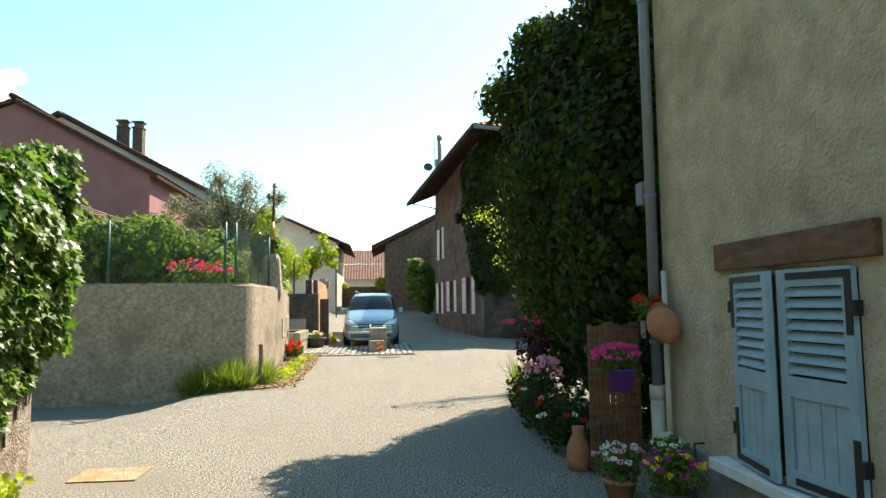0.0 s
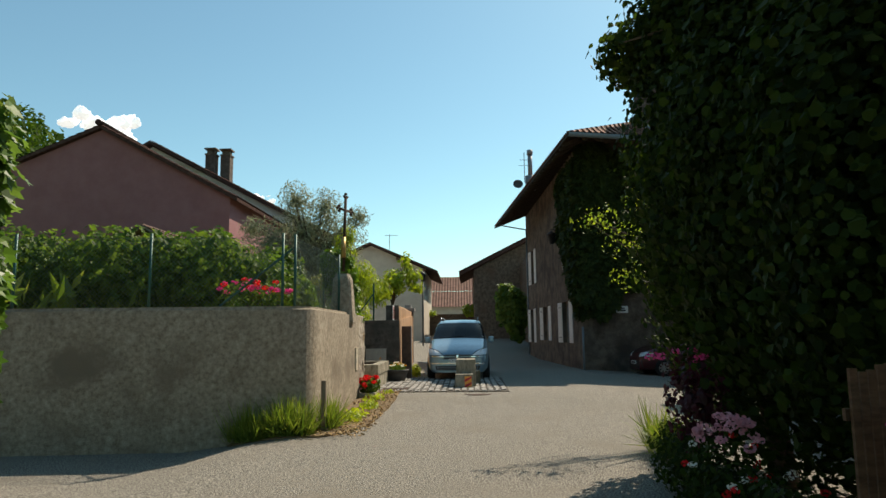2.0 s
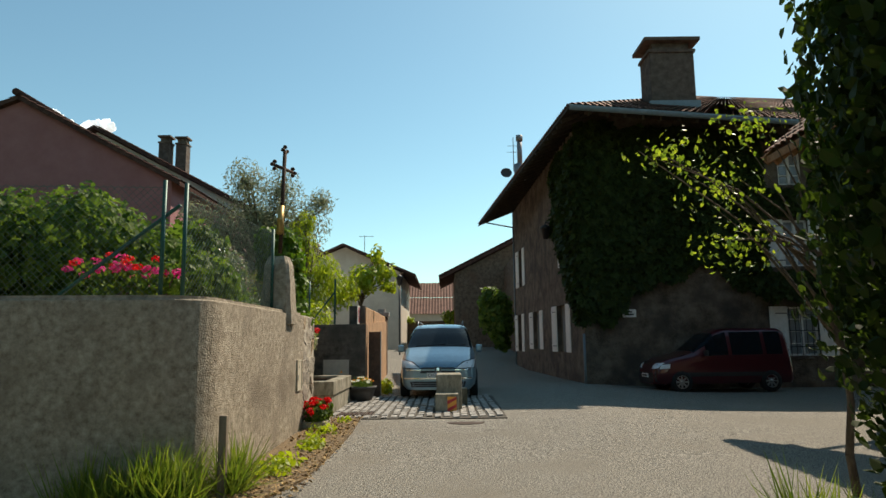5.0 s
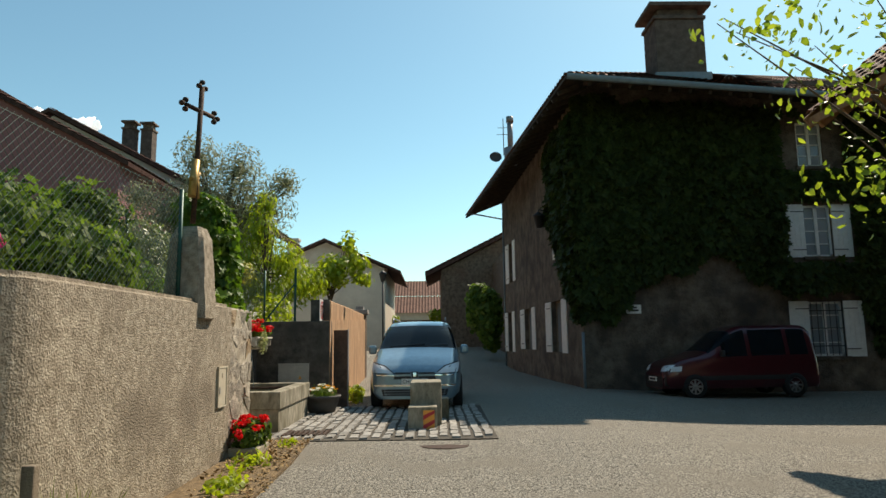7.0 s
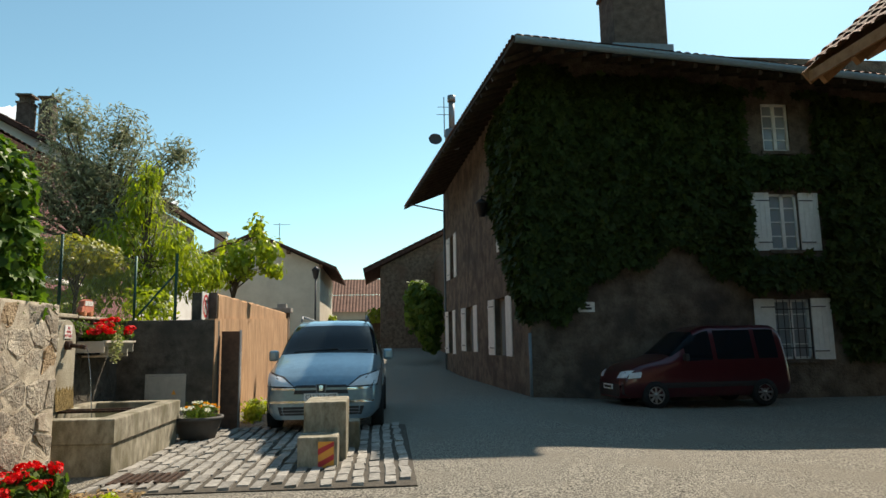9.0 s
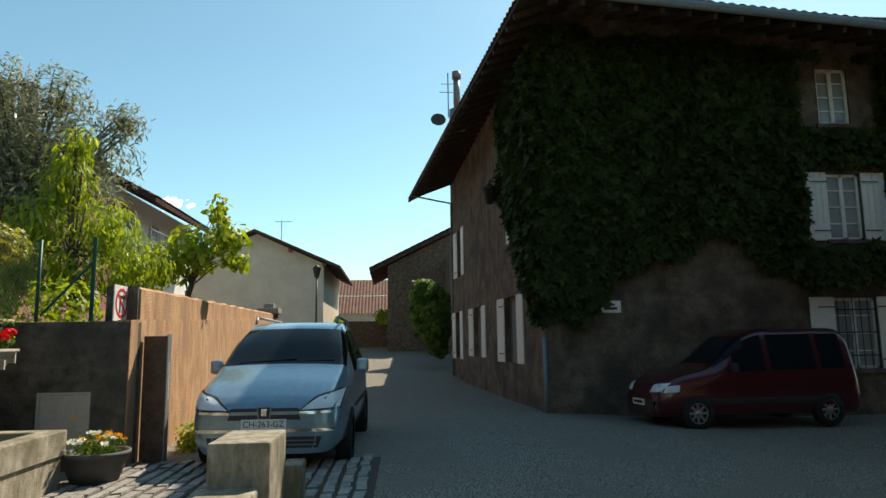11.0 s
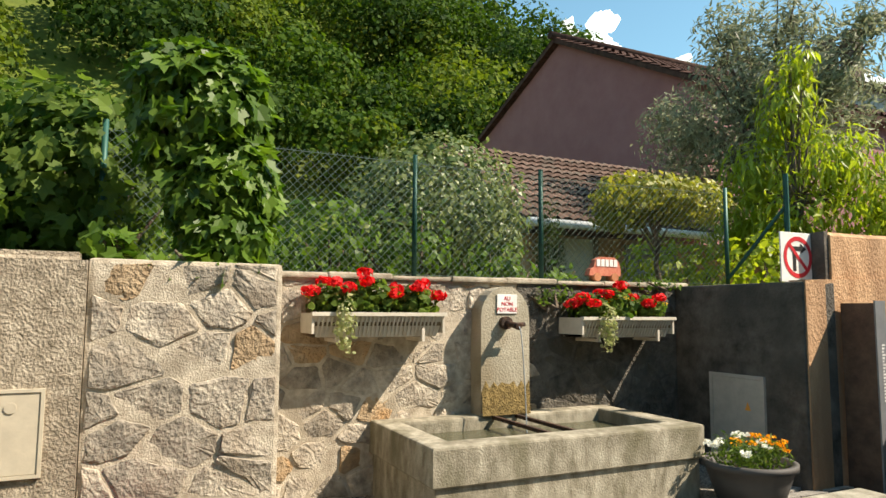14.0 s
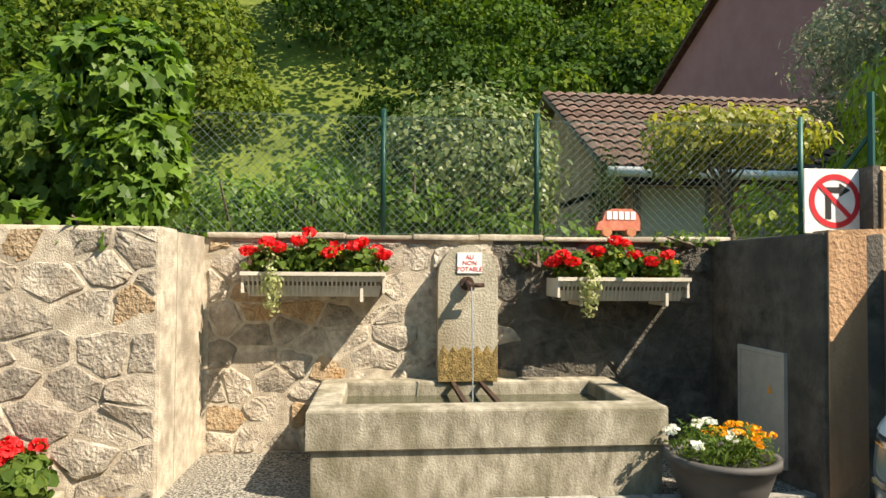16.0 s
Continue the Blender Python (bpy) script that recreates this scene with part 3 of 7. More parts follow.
def shutter(parent, y0, y1, z0, z1, x, tilt):
    """A leaf with louvres above and boards below, hinged at its y1 or y0 edge."""
    hy = y1 if tilt > 0 else y0
    sgn = -1 if tilt > 0 else 1
    w = y1 - y0
    u = Vector((-math.sin(radians(abs(tilt))), sgn * math.cos(radians(tilt)), 0))
    n = Vector((-math.cos(radians(tilt)), -math.sin(radians(abs(tilt))) * sgn, 0))
    o = (x, hy, 0)
    up = (0, 0, 1)
    bm = bmesh.new()
    mid = z0 + (z1 - z0) * 0.46
    for a in ((0, 0.07, z0, z1), (w - 0.07, w, z0, z1), (0.07, w - 0.07, z0, z0 + 0.1), (0.07, w - 0.07, z1 - 0.1, z1), (0.07, w - 0.07, mid - 0.06, mid + 0.06)):
        obox(bm, o, u, up, n, *a, 0, 0.035)
    leaf = part("shutter", bm, SHUTBLUE, parent, "blue-grey louvred shutter")
    for k in range(4):
        c = 0.075 + k * (w - 0.15) / 4
        bm = bmesh.new()
        obox(bm, o, u, up, n, c, c + (w - 0.15) / 4 - 0.006, z0 + 0.1, mid - 0.06, 0.006, 0.02)
        part("board", bm, SHUTBLUE, leaf)
    count = 8
    for k in range(count):
        z = mid + 0.075 + k * (z1 - 0.1 - mid - 0.07) / count
        bm = bmesh.new()
        uu, nn = Vector(u), Vector(n)
        p = [Vector(o) + uu * a + nn * c + Vector((0, 0, zz)) for a in (0.07, w - 0.07) for c, zz in ((0.002, z + 0.045), (0.002, z + 0.053), (0.036, z + 0.008), (0.036, z))]
        vs = [bm.verts.new(q) for q in p]
        for i in range(4):
            bm.faces.new((vs[i], vs[(i + 1) % 4], vs[4 + (i + 1) % 4], vs[4 + i]))
        bm.faces.new(vs[:4][::-1])
        bm.faces.new(vs[4:])
        part("slat", bm, SHUTBLUE, leaf)
    straps = [(0.046, w * 0.85, zz, zz + 0.04, 0.035, 0.041) for zz in (z0 + 0.02, z1 - 0.06)]
    straps += [(0.0, 0.045, zz, zz + 0.34, 0.035, 0.042) for zz in (z0 + 0.02, z1 - 0.36)]
    straps += [(-0.03, 0.0, zz, zz + 0.08, 0.0, 0.05) for zz in (z0 + 0.18, z1 - 0.26)]
    for q in straps:
        bm = bmesh.new()
        obox(bm, o, u, up, n, *q)
        part("strap_hinge", bm, IRON, leaf, "black iron strap hinge")


shutter(cottage, -0.78, -0.20, 0.49, 1.74, 1.49, -4)
shutter(cottage, -0.19, 0.38, 0.49, 1.74, 1.49, 9)
bm = tubes(((1.40, 1.52, 0.82), (1.40, 1.52, 7.4), 0.045), n=12)
for z in (1.2, 2.45, 4.2):
    cyl(bm, (1.40, 1.52, z), (1.40, 1.52, z + 0.04), 0.052)
part("downpipe", bm, PIPEGREY, cottage, "grey metal downpipe")
part("downpipe_foot", tubes(((1.40, 1.52, -0.1), (1.40, 1.52, 0.84), 0.06), ((1.40, 1.52, 0.74), (1.40, 1.52, 0.86), 0.068), n=12), CREAMPIPE, cottage, "cream lower pipe section")
part("conduit", tubes(((1.44, 1.40, 0.0), (1.44, 1.40, 1.82), 0.025), n=8), CREAMPIPE, cottage, "thin cream conduit")
part("junction_box", boxes((1.36, 1.47, 1.60, 1.75, 2.42, 2.62), bev=0.01), ZINC, cottage, "small grey junction box")
part("cable", tubes(((1.43, 1.60, 2.6), (1.43, 1.60, 7.4), 0.012), ((1.43, 1.60, 1.4), (1.43, 1.60, 2.44), 0.01), n=6), IRON, cottage)
part("wall_hook", tubes(((1.48, 0.9, 0.5), (1.40, 0.9, 0.5), 0.008), ((1.40, 0.9, 0.5), (1.40, 0.88, 0.40), 0.008), n=6), IRON, cottage)
num = part("number_plate", boxes((1.30, 1.34, 1.58, 1.59, 1.25, 1.40)), CREAMPIPE, cottage)

# ---- old house ----
HC = Vector((3.92, 26.05, 0))
HU = Vector((-0.046, 0.999, 0)).normalized()
HN = Vector((-HU.y, HU.x, 0))
house = thing("house", (9, 33, 0), "old brown rendered village house half covered in creeper", "house")
front_open = [(7.2, 8.05, 6.98, 8.46), (7.2, 8.1, 4.03, 5.7), (7.1, 8.2, 0.9, 2.6)]
bm = bmesh.new()
wall_cells(bm, HC, (1, 0, 0), (0, -1, 0), 14.0, -0.6, 9.9, 0.5, front_open)
part("front_wall", bm, HOUSEWALL, house)
side_open = [(2.85, 4.35, 1.06, 2.94), (8.3, 9.9, 1.12, 2.93), (13.5, 14.7, 0.95, 2.98), (1.8, 2.75, 4.45, 6.0), (12.9, 13.9, 4.5, 6.55)]
bm = bmesh.new()
wall_cells(bm, HC, HU, HN, 16.0, -0.6, 9.6, 0.5, side_open)
part("side_wall", bm, HOUSEWALL, house)
# black floor and sheets behind the windows, painted darkness of the rooms
bm = bmesh.new()
slab(bm, [(4.4, 26.6, 0), (17, 26.6, 0), (17, 41.5, 0), (3.8, 41.5, 0)], 0.3)
box(bm, 4.6, 4.65, 26.7, 41, 0, 9)
box(bm, 4.6, 17, 26.65, 26.7, 0, 9)
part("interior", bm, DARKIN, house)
part("back_wall", boxes((3.3, 17.5, 41.7, 42.0, -0.5, 9.3)), HOUSEWALL, house)
part("right_wall", boxes((17.4, 17.9, 26.05, 41.7, -0.5, 9.3)), HOUSEWALL, house)
for a, b, c, d in front_open:
    x0, x1 = HC.x + a, HC.x + b
    fr = bmesh.new()
    for q in ((x0, x0 + 0.07, c, d), (x1 - 0.07, x1, c, d), (x0, x1, c, c + 0.07), (x0, x1, d - 0.07, d), ((x0 + x1) / 2 - 0.05, (x0 + x1) / 2 + 0.05, c, d)):
        box(fr, q[0], q[1], 26.12, 26.19, q[2], q[3])
    for k in range(1, 4):
        z = c + (d - c) * k / 4
        box(fr, x0, x1, 26.13, 26.17, z - 0.015, z + 0.015)
    win = part("window", fr, SHUTWHITE, house, "white painted casement window")
    part("pane", boxes((x0 + 0.05, x1 - 0.05, 26.17, 26.178, c + 0.05, d - 0.05)), PANE, win)
    part("sill", boxes((x0 - 0.1, x1 + 0.1, 25.97, 26.2, c - 0.1, c)), HOUSEWALL, win)
for k in range(6):
    x = HC.x + 7.16 + k * 0.196
    part("window_bar", tubes(((x, 26.0, 0.92), (x, 26.0, 2.58), 0.012), n=6), IRON, house, "black iron window bar")
for z in (1.2, 1.75, 2.3):
    part("window_rail", boxes((HC.x + 7.1, HC.x + 8.2, 26.014, 26.03, z, z + 0.03)), IRON, house)


def plank_shutter(o, u, n, w, z0, z1, name="shutter"):
    bm = bmesh.new()
    k = 4
    for i in range(k):
        obox(bm, o, u, (0, 0, 1), n, i * w / k + 0.003, (i + 1) * w / k - 0.003, z0, z1, 0, 0.03)
    for z in (z0 + 0.2, z1 - 0.28):
        obox(bm, o, u, (0, 0, 1), n, 0.03, w - 0.03, z, z + 0.09, 0.03, 0.05)
    s = part(name, bm, SHUTWHITE, house, "white plank shutter, open")
    for z in (z0 + 0.225, z1 - 0.255):
        bm = bmesh.new()
        obox(bm, o, u, (0, 0, 1), n, 0.0, w * 0.7, z, z + 0.03, 0.05, 0.055)
        part("hinge", bm, IRON, s)


for a, b, c, d in front_open[1:]:
    plank_shutter((HC.x + a, 26.03, 0), (-1, 0, 0), (0, -1, 0), 0.62, c - 0.02, d + 0.02)
    plank_shutter((HC.x + b, 26.03, 0), (1, 0, 0), (0, -1, 0), 0.62, c - 0.02, d + 0.02)
for i, (a, b, c, d) in enumerate(side_open):
    p0, p1 = HC + HU * a + HN * 0.02, HC + HU * b + HN * 0.02
    w = 0.8
    un = (-HU + HN * 0.015).normalized()
    plank_shutter(p0, un, un.cross(Vector((0, 0, 1))) * -1, w, c, d)
    uf = (HU + HN * 0.05).normalized()
    plank_shutter(p1, uf, uf.cross(Vector((0, 0, 1))) * -1, w, c, d)
    fr = bmesh.new()
    for q in ((0, 0.06, c, d), (b - a - 0.06, b - a, c, d), (0, b - a, d - 0.06, d), ((b - a) / 2 - 0.04, (b - a) / 2 + 0.04, c, d)):
        obox(fr, HC + HU * a, HU, (0, 0, 1), HN, *q, -0.22, -0.16)
    win = part("window", fr, GREYWOOD, house)
    bm = bmesh.new()
    obox(bm, HC + HU * a, HU, (0, 0, 1), HN, 0.05, b - a - 0.05, c, d - 0.05, -0.2, -0.195)
    part("pane", bm, PANE, win)

EA, EB = Vector((3.25, 24.0, 9.35)), Vector((1.15, 41.65, 8.64))
EC = Vector((18.5, 24.0, 8.1))
RA, RB = Vector((10.3, 31.5, 12.4)), Vector((10.0, 38.5, 12.3))
ED = Vector((18.5, 43.0, 8.4))
EB2 = Vector((1.15, 42.6, 8.6))
bm = bmesh.new()
tiled(bm, EA, EC, RA + Vector((4.5, 0, -0.2)), RA)
tiled(bm, EB2, EA, RA, RB)
part("roof_tiles", bm, TILE, house, "terracotta canal tiles")["kind"] = "stuff"
bm = bmesh.new()
for q in ((EA, EC, RA + Vector((4.5, 0, -0.2)), RA), (EB2, EA, RA, RB), (EC, ED, RB, RA + Vector((4.5, 0, -0.2)))):
    slab(bm, [p - Vector((0, 0, 0.03)) for p in q], 0.1)
part("roof_deck", bm, DARKWOOD, house, "dark boarded eaves")
for k in range(24):
    x = 3.9 + k * 0.6
    z = 9.35 - (x - 3.25) * 0.082 - 0.18
    bm = bmesh.new()
    obox(bm, (x, 24.05, z), (1, 0, 0), (0, 0.93, 0.36), (0, -0.36, 0.93), 0, 0.1, 0, min(2.1, 1.0 * (x - 3.3)), -0.12, 0)
    part("rafter", bm, DARKWOOD, house)
for k in range(1, 30):
    p = EA.lerp(EB, (k + 0.5) / 30) - Vector((0, 0, 0.19))
    bm = bmesh.new()
    obox(bm, p, (0, 1, 0), (0.93, 0, 0.36), (-0.36, 0, 0.93), 0, 0.1, 0, min(2.2, 0.8 * (p.y - 24)), -0.12, 0)
    part("rafter", bm, DARKWOOD, house)
bm = bmesh.new()
g0, g1 = EA + Vector((0, -0.06, -0.09)), EC + Vector((0, -0.06, -0.09))
for k in range(9):
    aa, ab = math.pi * k / 9, math.pi * (k + 1) / 9
    q = []
    for p in (g0, g1):
        for an in (aa, ab):
            q.append(bm.verts.new(p + Vector((0, -0.09 * math.cos(an), -0.11 * math.sin(an)))))
    bm.faces.new((q[0], q[1], q[3], q[2]))
obox(bm, g0, (g1 - g0).normalized(), (0, 0, 1), (0, -1, 0), 0, (g1 - g0).length, -0.02, 0.05, 0.085, 0.1)
part("gutter", bm, ZINC, house, "blue-grey zinc gutter")
part("downpipe", tubes((HC + Vector((-0.05, -0.06, -0.1)), HC + Vector((-0.05, -0.06, 1.75)), 0.045), n=10), ZINC, house)
part("eave_pipe", tubes((EB + Vector((0.2, -0.3, -0.12)), EB + Vector((2.0, -0.2, -0.45)), 0.04), (EB + Vector((2.0, -0.2, -0.45)), EB + Vector((2.0, -0.2, -8.5)), 0.045)), ZINC, house)
ch = part("chimney", boxes((6.72, 8.35, 26.0, 27.2, 9.6, 12.05), (6.66, 8.41, 25.94, 27.26, 12.05, 12.17), bev=0.02), CHIMNEY, house, "broad rendered chimney stack")
part("chimney_cap", boxes((6.85, 8.2, 26.1, 27.1, 12.172, 12.45), (6.5, 8.55, 25.8, 27.4, 12.452, 12.58), (6.9, 8.1, 26.2, 27.0, 12.582, 12.75)), CHIMNEY, ch)
part("chimney_flashing", boxes((6.6, 8.45, 25.85, 25.99, 9.75, 10.15)), ZINC, ch)
fl = part("flue", tubes(((2.65, 33, 9.0), (2.65, 33, 9.75), 0.28), ((2.65, 33, 9.75), (2.65, 33, 10.9), 0.12), ((2.65, 33, 10.9), (2.65, 33, 11.15), 0.16), n=12), GREYSTEEL, house, "metal flue pipe on the eaves")
part("aerial", tubes(((2.3, 32.5, 9.3), (2.3, 32.5, 10.9), 0.02), ((2.0, 32.5, 10.2), (2.6, 32.5, 10.2), 0.012), ((2.05, 32.5, 10.5), (2.55, 32.5, 10.5), 0.012), n=5), GREYSTEEL, house)
bm = bmesh.new()
lathe(bm, (0, 0, 0), [(0.0, 0), (0.14, 0.03), (0.26, 0.09)], 16)
bm.transform(Matrix.Translation((1.95, 32.6, 9.2)) @ Matrix.Rotation(radians(70), 4, "X"))
part("satellite_dish", bm, DARKPOT, house)
pl = part("street_plate", boxes((5.25, 5.74, 26.02, 26.045, 2.3, 2.58)), WHITE, house, "small white street name plate")
part("plate_text", boxes((5.36, 5.6, 26.015, 26.019, 2.46, 2.51), (5.33, 5.65, 26.015, 26.019, 2.37, 2.43)), BLACKP, pl)
lp = part("wall_lantern", tubes(((3.85, 29.6, 6.2), (3.2, 29.55, 6.35), 0.02), ((3.2, 29.55, 6.35), (3.2, 29.55, 6.2), 0.02), n=6), IRON, house, "black iron wall lantern")
bm = bmesh.new()
lathe(bm, (3.2, 29.55, 5.65), [(0.0, 0), (0.1, 0), (0.2, 0.42), (0.26, 0.45), (0.06, 0.6), (0, 0.62)], 6)
part("lantern_head", bm, IRON, lp)

# creeper on the old house
rng = np.random.default_rng(5)
def creeper_low(x):
    return float(np.interp(x, [3.9, 4.6, 5.6, 6.5, 8.2, 9.4, 10.4, 11.0, 12.6, 13.2, 17], [2.1, 2.1, 3.0, 3.5, 4.3, 3.4, 3.0, 3.0, 3.0, 0.9, 0.6]))


pts, nrm = [], []
while len(pts) < 21000:
    x, z = rng.uniform(3.8, 17.9), rng.uniform(1, 9.7)
    low = creeper_low(x) + 0.35 * noise.noise((x * 1.3, 0, z * 0.4)) + 0.15 * noise.noise((x * 5, 1, 0))
    if z < low or any(HC.x + a - 0.75 < x < HC.x + b + 0.7 and c - 0.2 < z < d + 0.25 for a, b, c, d in front_open):
        continue
    if z > 9.35 - (x - 4) * 0.08 + 0.3 * noise.noise((x, 3, 0)):
        continue
    bulge = 0.12 + 0.22 * (0.5 + noise.noise((x * 0.8, 7, z * 0.8))) + 0.1 * noise.noise((x * 3, 2, z * 3))
    pts.append((x, 26.03 - max(0.03, bulge) * rng.random() ** 0.5, z))
    nrm.append((0, -1, 0.35))
while len(pts) < 26500:
    s, z = rng.uniform(-0.2, 5.2), rng.uniform(2, 8.8)
    if z < 2.2 + 1.0 * s + 0.7 * noise.noise((s * 2, 4, z)) or s > 3.6 + 1.4 * noise.noise((z * 0.6, 2, 1)):
        continue
    q = HC + HU * s + HN * (0.28 * rng.random())
    pts.append((q.x, q.y, z))
    nrm.append((-1, 0, 0.3))
part("creeper", leaf_mesh(np.array(pts), np.array(nrm), 0.24 * (1 + 0.3 * rng.random(len(pts))), "vine", 1.2, rng), L_HOUSE, house, "dense dark green creeper")["kind"] = "stuff"

# ---- mauve gable house, annex, white house behind ----
mauve = thing("house", (-17, 33, 1.6), "mauve rendered gable house with brown tiled roof", "house")
bm = bmesh.new()
gp = [(-24.6, 0.5), (-11.2, 0.5), (-11.2, 7.75), (-17.1, 10.95), (-24.6, 7.9)]
lo = [bm.verts.new((x, 27.0, z)) for x, z in gp]
hi = [bm.verts.new((x, 39.0, z)) for x, z in gp]
bm.faces.new(lo)
bm.faces.new(hi[::-1])
for i in range(5):
    bm.faces.new((lo[i], hi[i], hi[(i + 1) % 5], lo[(i + 1) % 5]))
bmesh.ops.recalc_face_normals(bm, faces=bm.faces[:])
part("wall", bm, PINK, mauve)
bm = bmesh.new()
tiled(bm, (-10.8, 39.2, 7.58), (-10.8, 26.75, 7.58), (-17.1, 26.75, 11.0), (-17.1, 39.2, 11.0), 0.3, 0.4)
tiled(bm, (-25.1, 26.75, 7.75), (-25.1, 39.2, 7.75), (-17.1, 39.2, 11.0), (-17.1, 26.75, 11.0), 0.3, 0.4)
part("roof_tiles", bm, TILEDARK, mauve)["kind"] = "stuff"
bm = bmesh.new()
slab(bm, [(-10.8, 26.75, 7.57), (-10.8, 39.2, 7.57), (-17.1, 39.2, 10.99), (-17.1, 26.75, 10.99)], 0.16)
slab(bm, [(-25.1, 26.75, 7.74), (-17.1, 26.75, 10.99), (-17.1, 39.2, 10.99), (-25.1, 39.2, 7.74)], 0.16)
part("roof_edge", bm, TILEDARK, mauve)
part("ridge_end", tubes(((-17.1, 26.6, 11.08), (-17.1, 39.2, 11.08), 0.14), n=8), TILEDARK, mauve)

annex = thing("annex", (-10, 22, 1.6), "low annex with weathered canal-tile roof", "house")
part("wall", boxes((-15, -8.25, 19.9, 26.9, 1.0, 3.0)), OCHRE, annex, "ochre annex wall")
bm = bmesh.new()
tiled(bm, (-7.7, 26.95, 3.1), (-7.7, 19.6, 3.16), (-11.4, 19.6, 5.2), (-11.4, 26.95, 5.2), 0.22, 0.36)
tiled(bm, (-15.2, 19.6, 3.16), (-15.2, 26.95, 3.1), (-11.4, 26.95, 5.2), (-11.4, 19.6, 5.2), 0.22, 0.36)
part("roof_tiles", bm, TILEOLD, annex)["kind"] = "stuff"
bm = bmesh.new()
slab(bm, [(-7.7, 19.6, 3.14), (-7.7, 26.95, 3.08), (-11.4, 26.95, 5.18), (-11.4, 19.6, 5.18)], 0.08)
slab(bm, [(-15.2, 19.6, 3.14), (-11.4, 19.6, 5.18), (-11.4, 26.95, 5.18), (-15.2, 26.95, 3.08)], 0.08)
part("roof_deck", bm, GREYWOOD, annex)
bm = bmesh.new()
lo = [bm.verts.new((x, 19.9, z)) for x, z in ((-14.7, 2.9), (-8.3, 2.9), (-11.4, 5.0))]
hi = [bm.verts.new((x, 20.2, z)) for x, z in ((-14.7, 2.9), (-8.3, 2.9), (-11.4, 5.0))]
bm.faces.new(lo)
for i in range(3):
    bm.faces.new((lo[i], hi[i], hi[(i + 1) % 3], lo[(i + 1) % 3]))
part("gable", bm, OCHRE, annex)
part("gutter", tubes(((-7.62, 19.6, 3.1), (-7.62, 26.9, 3.05), 0.07), n=8), SHUTWHITE, annex, "white gutter")
dr = part("door", boxes((-8.28, -8.22, 20.3, 21.3, 1.3, 2.95)), CREAMPIPE, annex, "pale plank door")
part("door_frame", boxes((-8.26, -8.2, 20.2, 20.3, 1.3, 3.0), (-8.26, -8.2, 21.3, 21.4, 1.3, 3.0)), GREYWOOD, dr)
part("window", boxes((-8.26, -8.2, 22.0, 23.2, 2.0, 2.9)), PANE, annex)

white = thing("house", (-14, 44, 1.6), "white house with brown roof, balcony and twin chimneys", "house")
part("wall", boxes((-26, -11.6, 39.8, 50, 0.5, 8.6)), WHITEWALL, white)
bm = bmesh.new()
tiled(bm, (-9.7, 50.5, 8.0), (-9.7, 39.3, 8.0), (-21.0, 39.3, 14.1), (-21.0, 50.5, 14.1), 0.3, 0.42)
part("roof_tiles", bm, TILEDARK, white)["kind"] = "stuff"
bm = bmesh.new()
slab(bm, [(-9.7, 39.3, 7.98), (-9.7, 50.5, 7.98), (-21, 50.5, 14.08), (-21, 39.3, 14.08)], 0.2)
slab(bm, [(-32, 39.3, 7.98), (-21, 39.3, 14.08), (-21, 50.5, 14.08), (-32, 50.5, 7.98)], 0.2)
part("roof_deck", bm, TILEDARK, white)
bm = bmesh.new()
bm.faces.new([bm.verts.new(p) for p in ((-11.6, 39.8, 8.59), (-11.6, 39.8, 8.8), (-21, 39.8, 13.8), (-26, 39.8, 11.0), (-26, 39.8, 8.59))])
part("gable", bm, WHITEWALL, white)
for x, y in ((-18.35, 43.0), (-17.4, 43.3)):
    c = part("chimney", boxes((x - 0.33, x + 0.33, y - 0.33, y + 0.33, 11, 14.0)), CHIMNEY, white)
    part("chimney_cap", boxes((x - 0.38, x + 0.38, y - 0.38, y + 0.38, 14.0, 14.1), (x - 0.26, x + 0.26, y - 0.26, y + 0.26, 14.1, 14.4), (x - 0.4, x + 0.4, y - 0.4, y + 0.4, 14.4, 14.5)), BARN, c)
for y in (40.6, 44.0):
    w = part("window", boxes((-11.62, -11.55, y, y + 1.1, 6.0, 7.6)), PANE, white)
    part("window_frame", boxes((-11.64, -11.5, y - 0.1, y, 5.9, 7.7), (-11.64, -11.5, y + 1.1, y + 1.2, 5.9, 7.7)), SHUTWHITE, w)
bal = part("balcony", boxes((-11.6, -10.2, 40.2, 47, 5.6, 5.8)), WHITEWALL, white, "small balcony")
bm = bmesh.new()
for k in range(30):
    y = 40.25 + k * 0.23
    box(bm, -10.24, -10.2, y, y + 0.025, 5.8, 6.75)
box(bm, -10.26, -10.18, 40.2, 47, 6.75, 6.8)
part("railing", bm, GREYSTEEL, bal)
w = part("window", boxes((-12.6, -11.9, 39.74, 39.79, 6.2, 7.6)), PANE, white)
part("window_frame", boxes((-12.7, -12.6, 39.7, 39.79, 6.1, 7.7), (-11.9, -11.8, 39.7, 39.79, 6.1, 7.7)), SHUTWHITE, w)

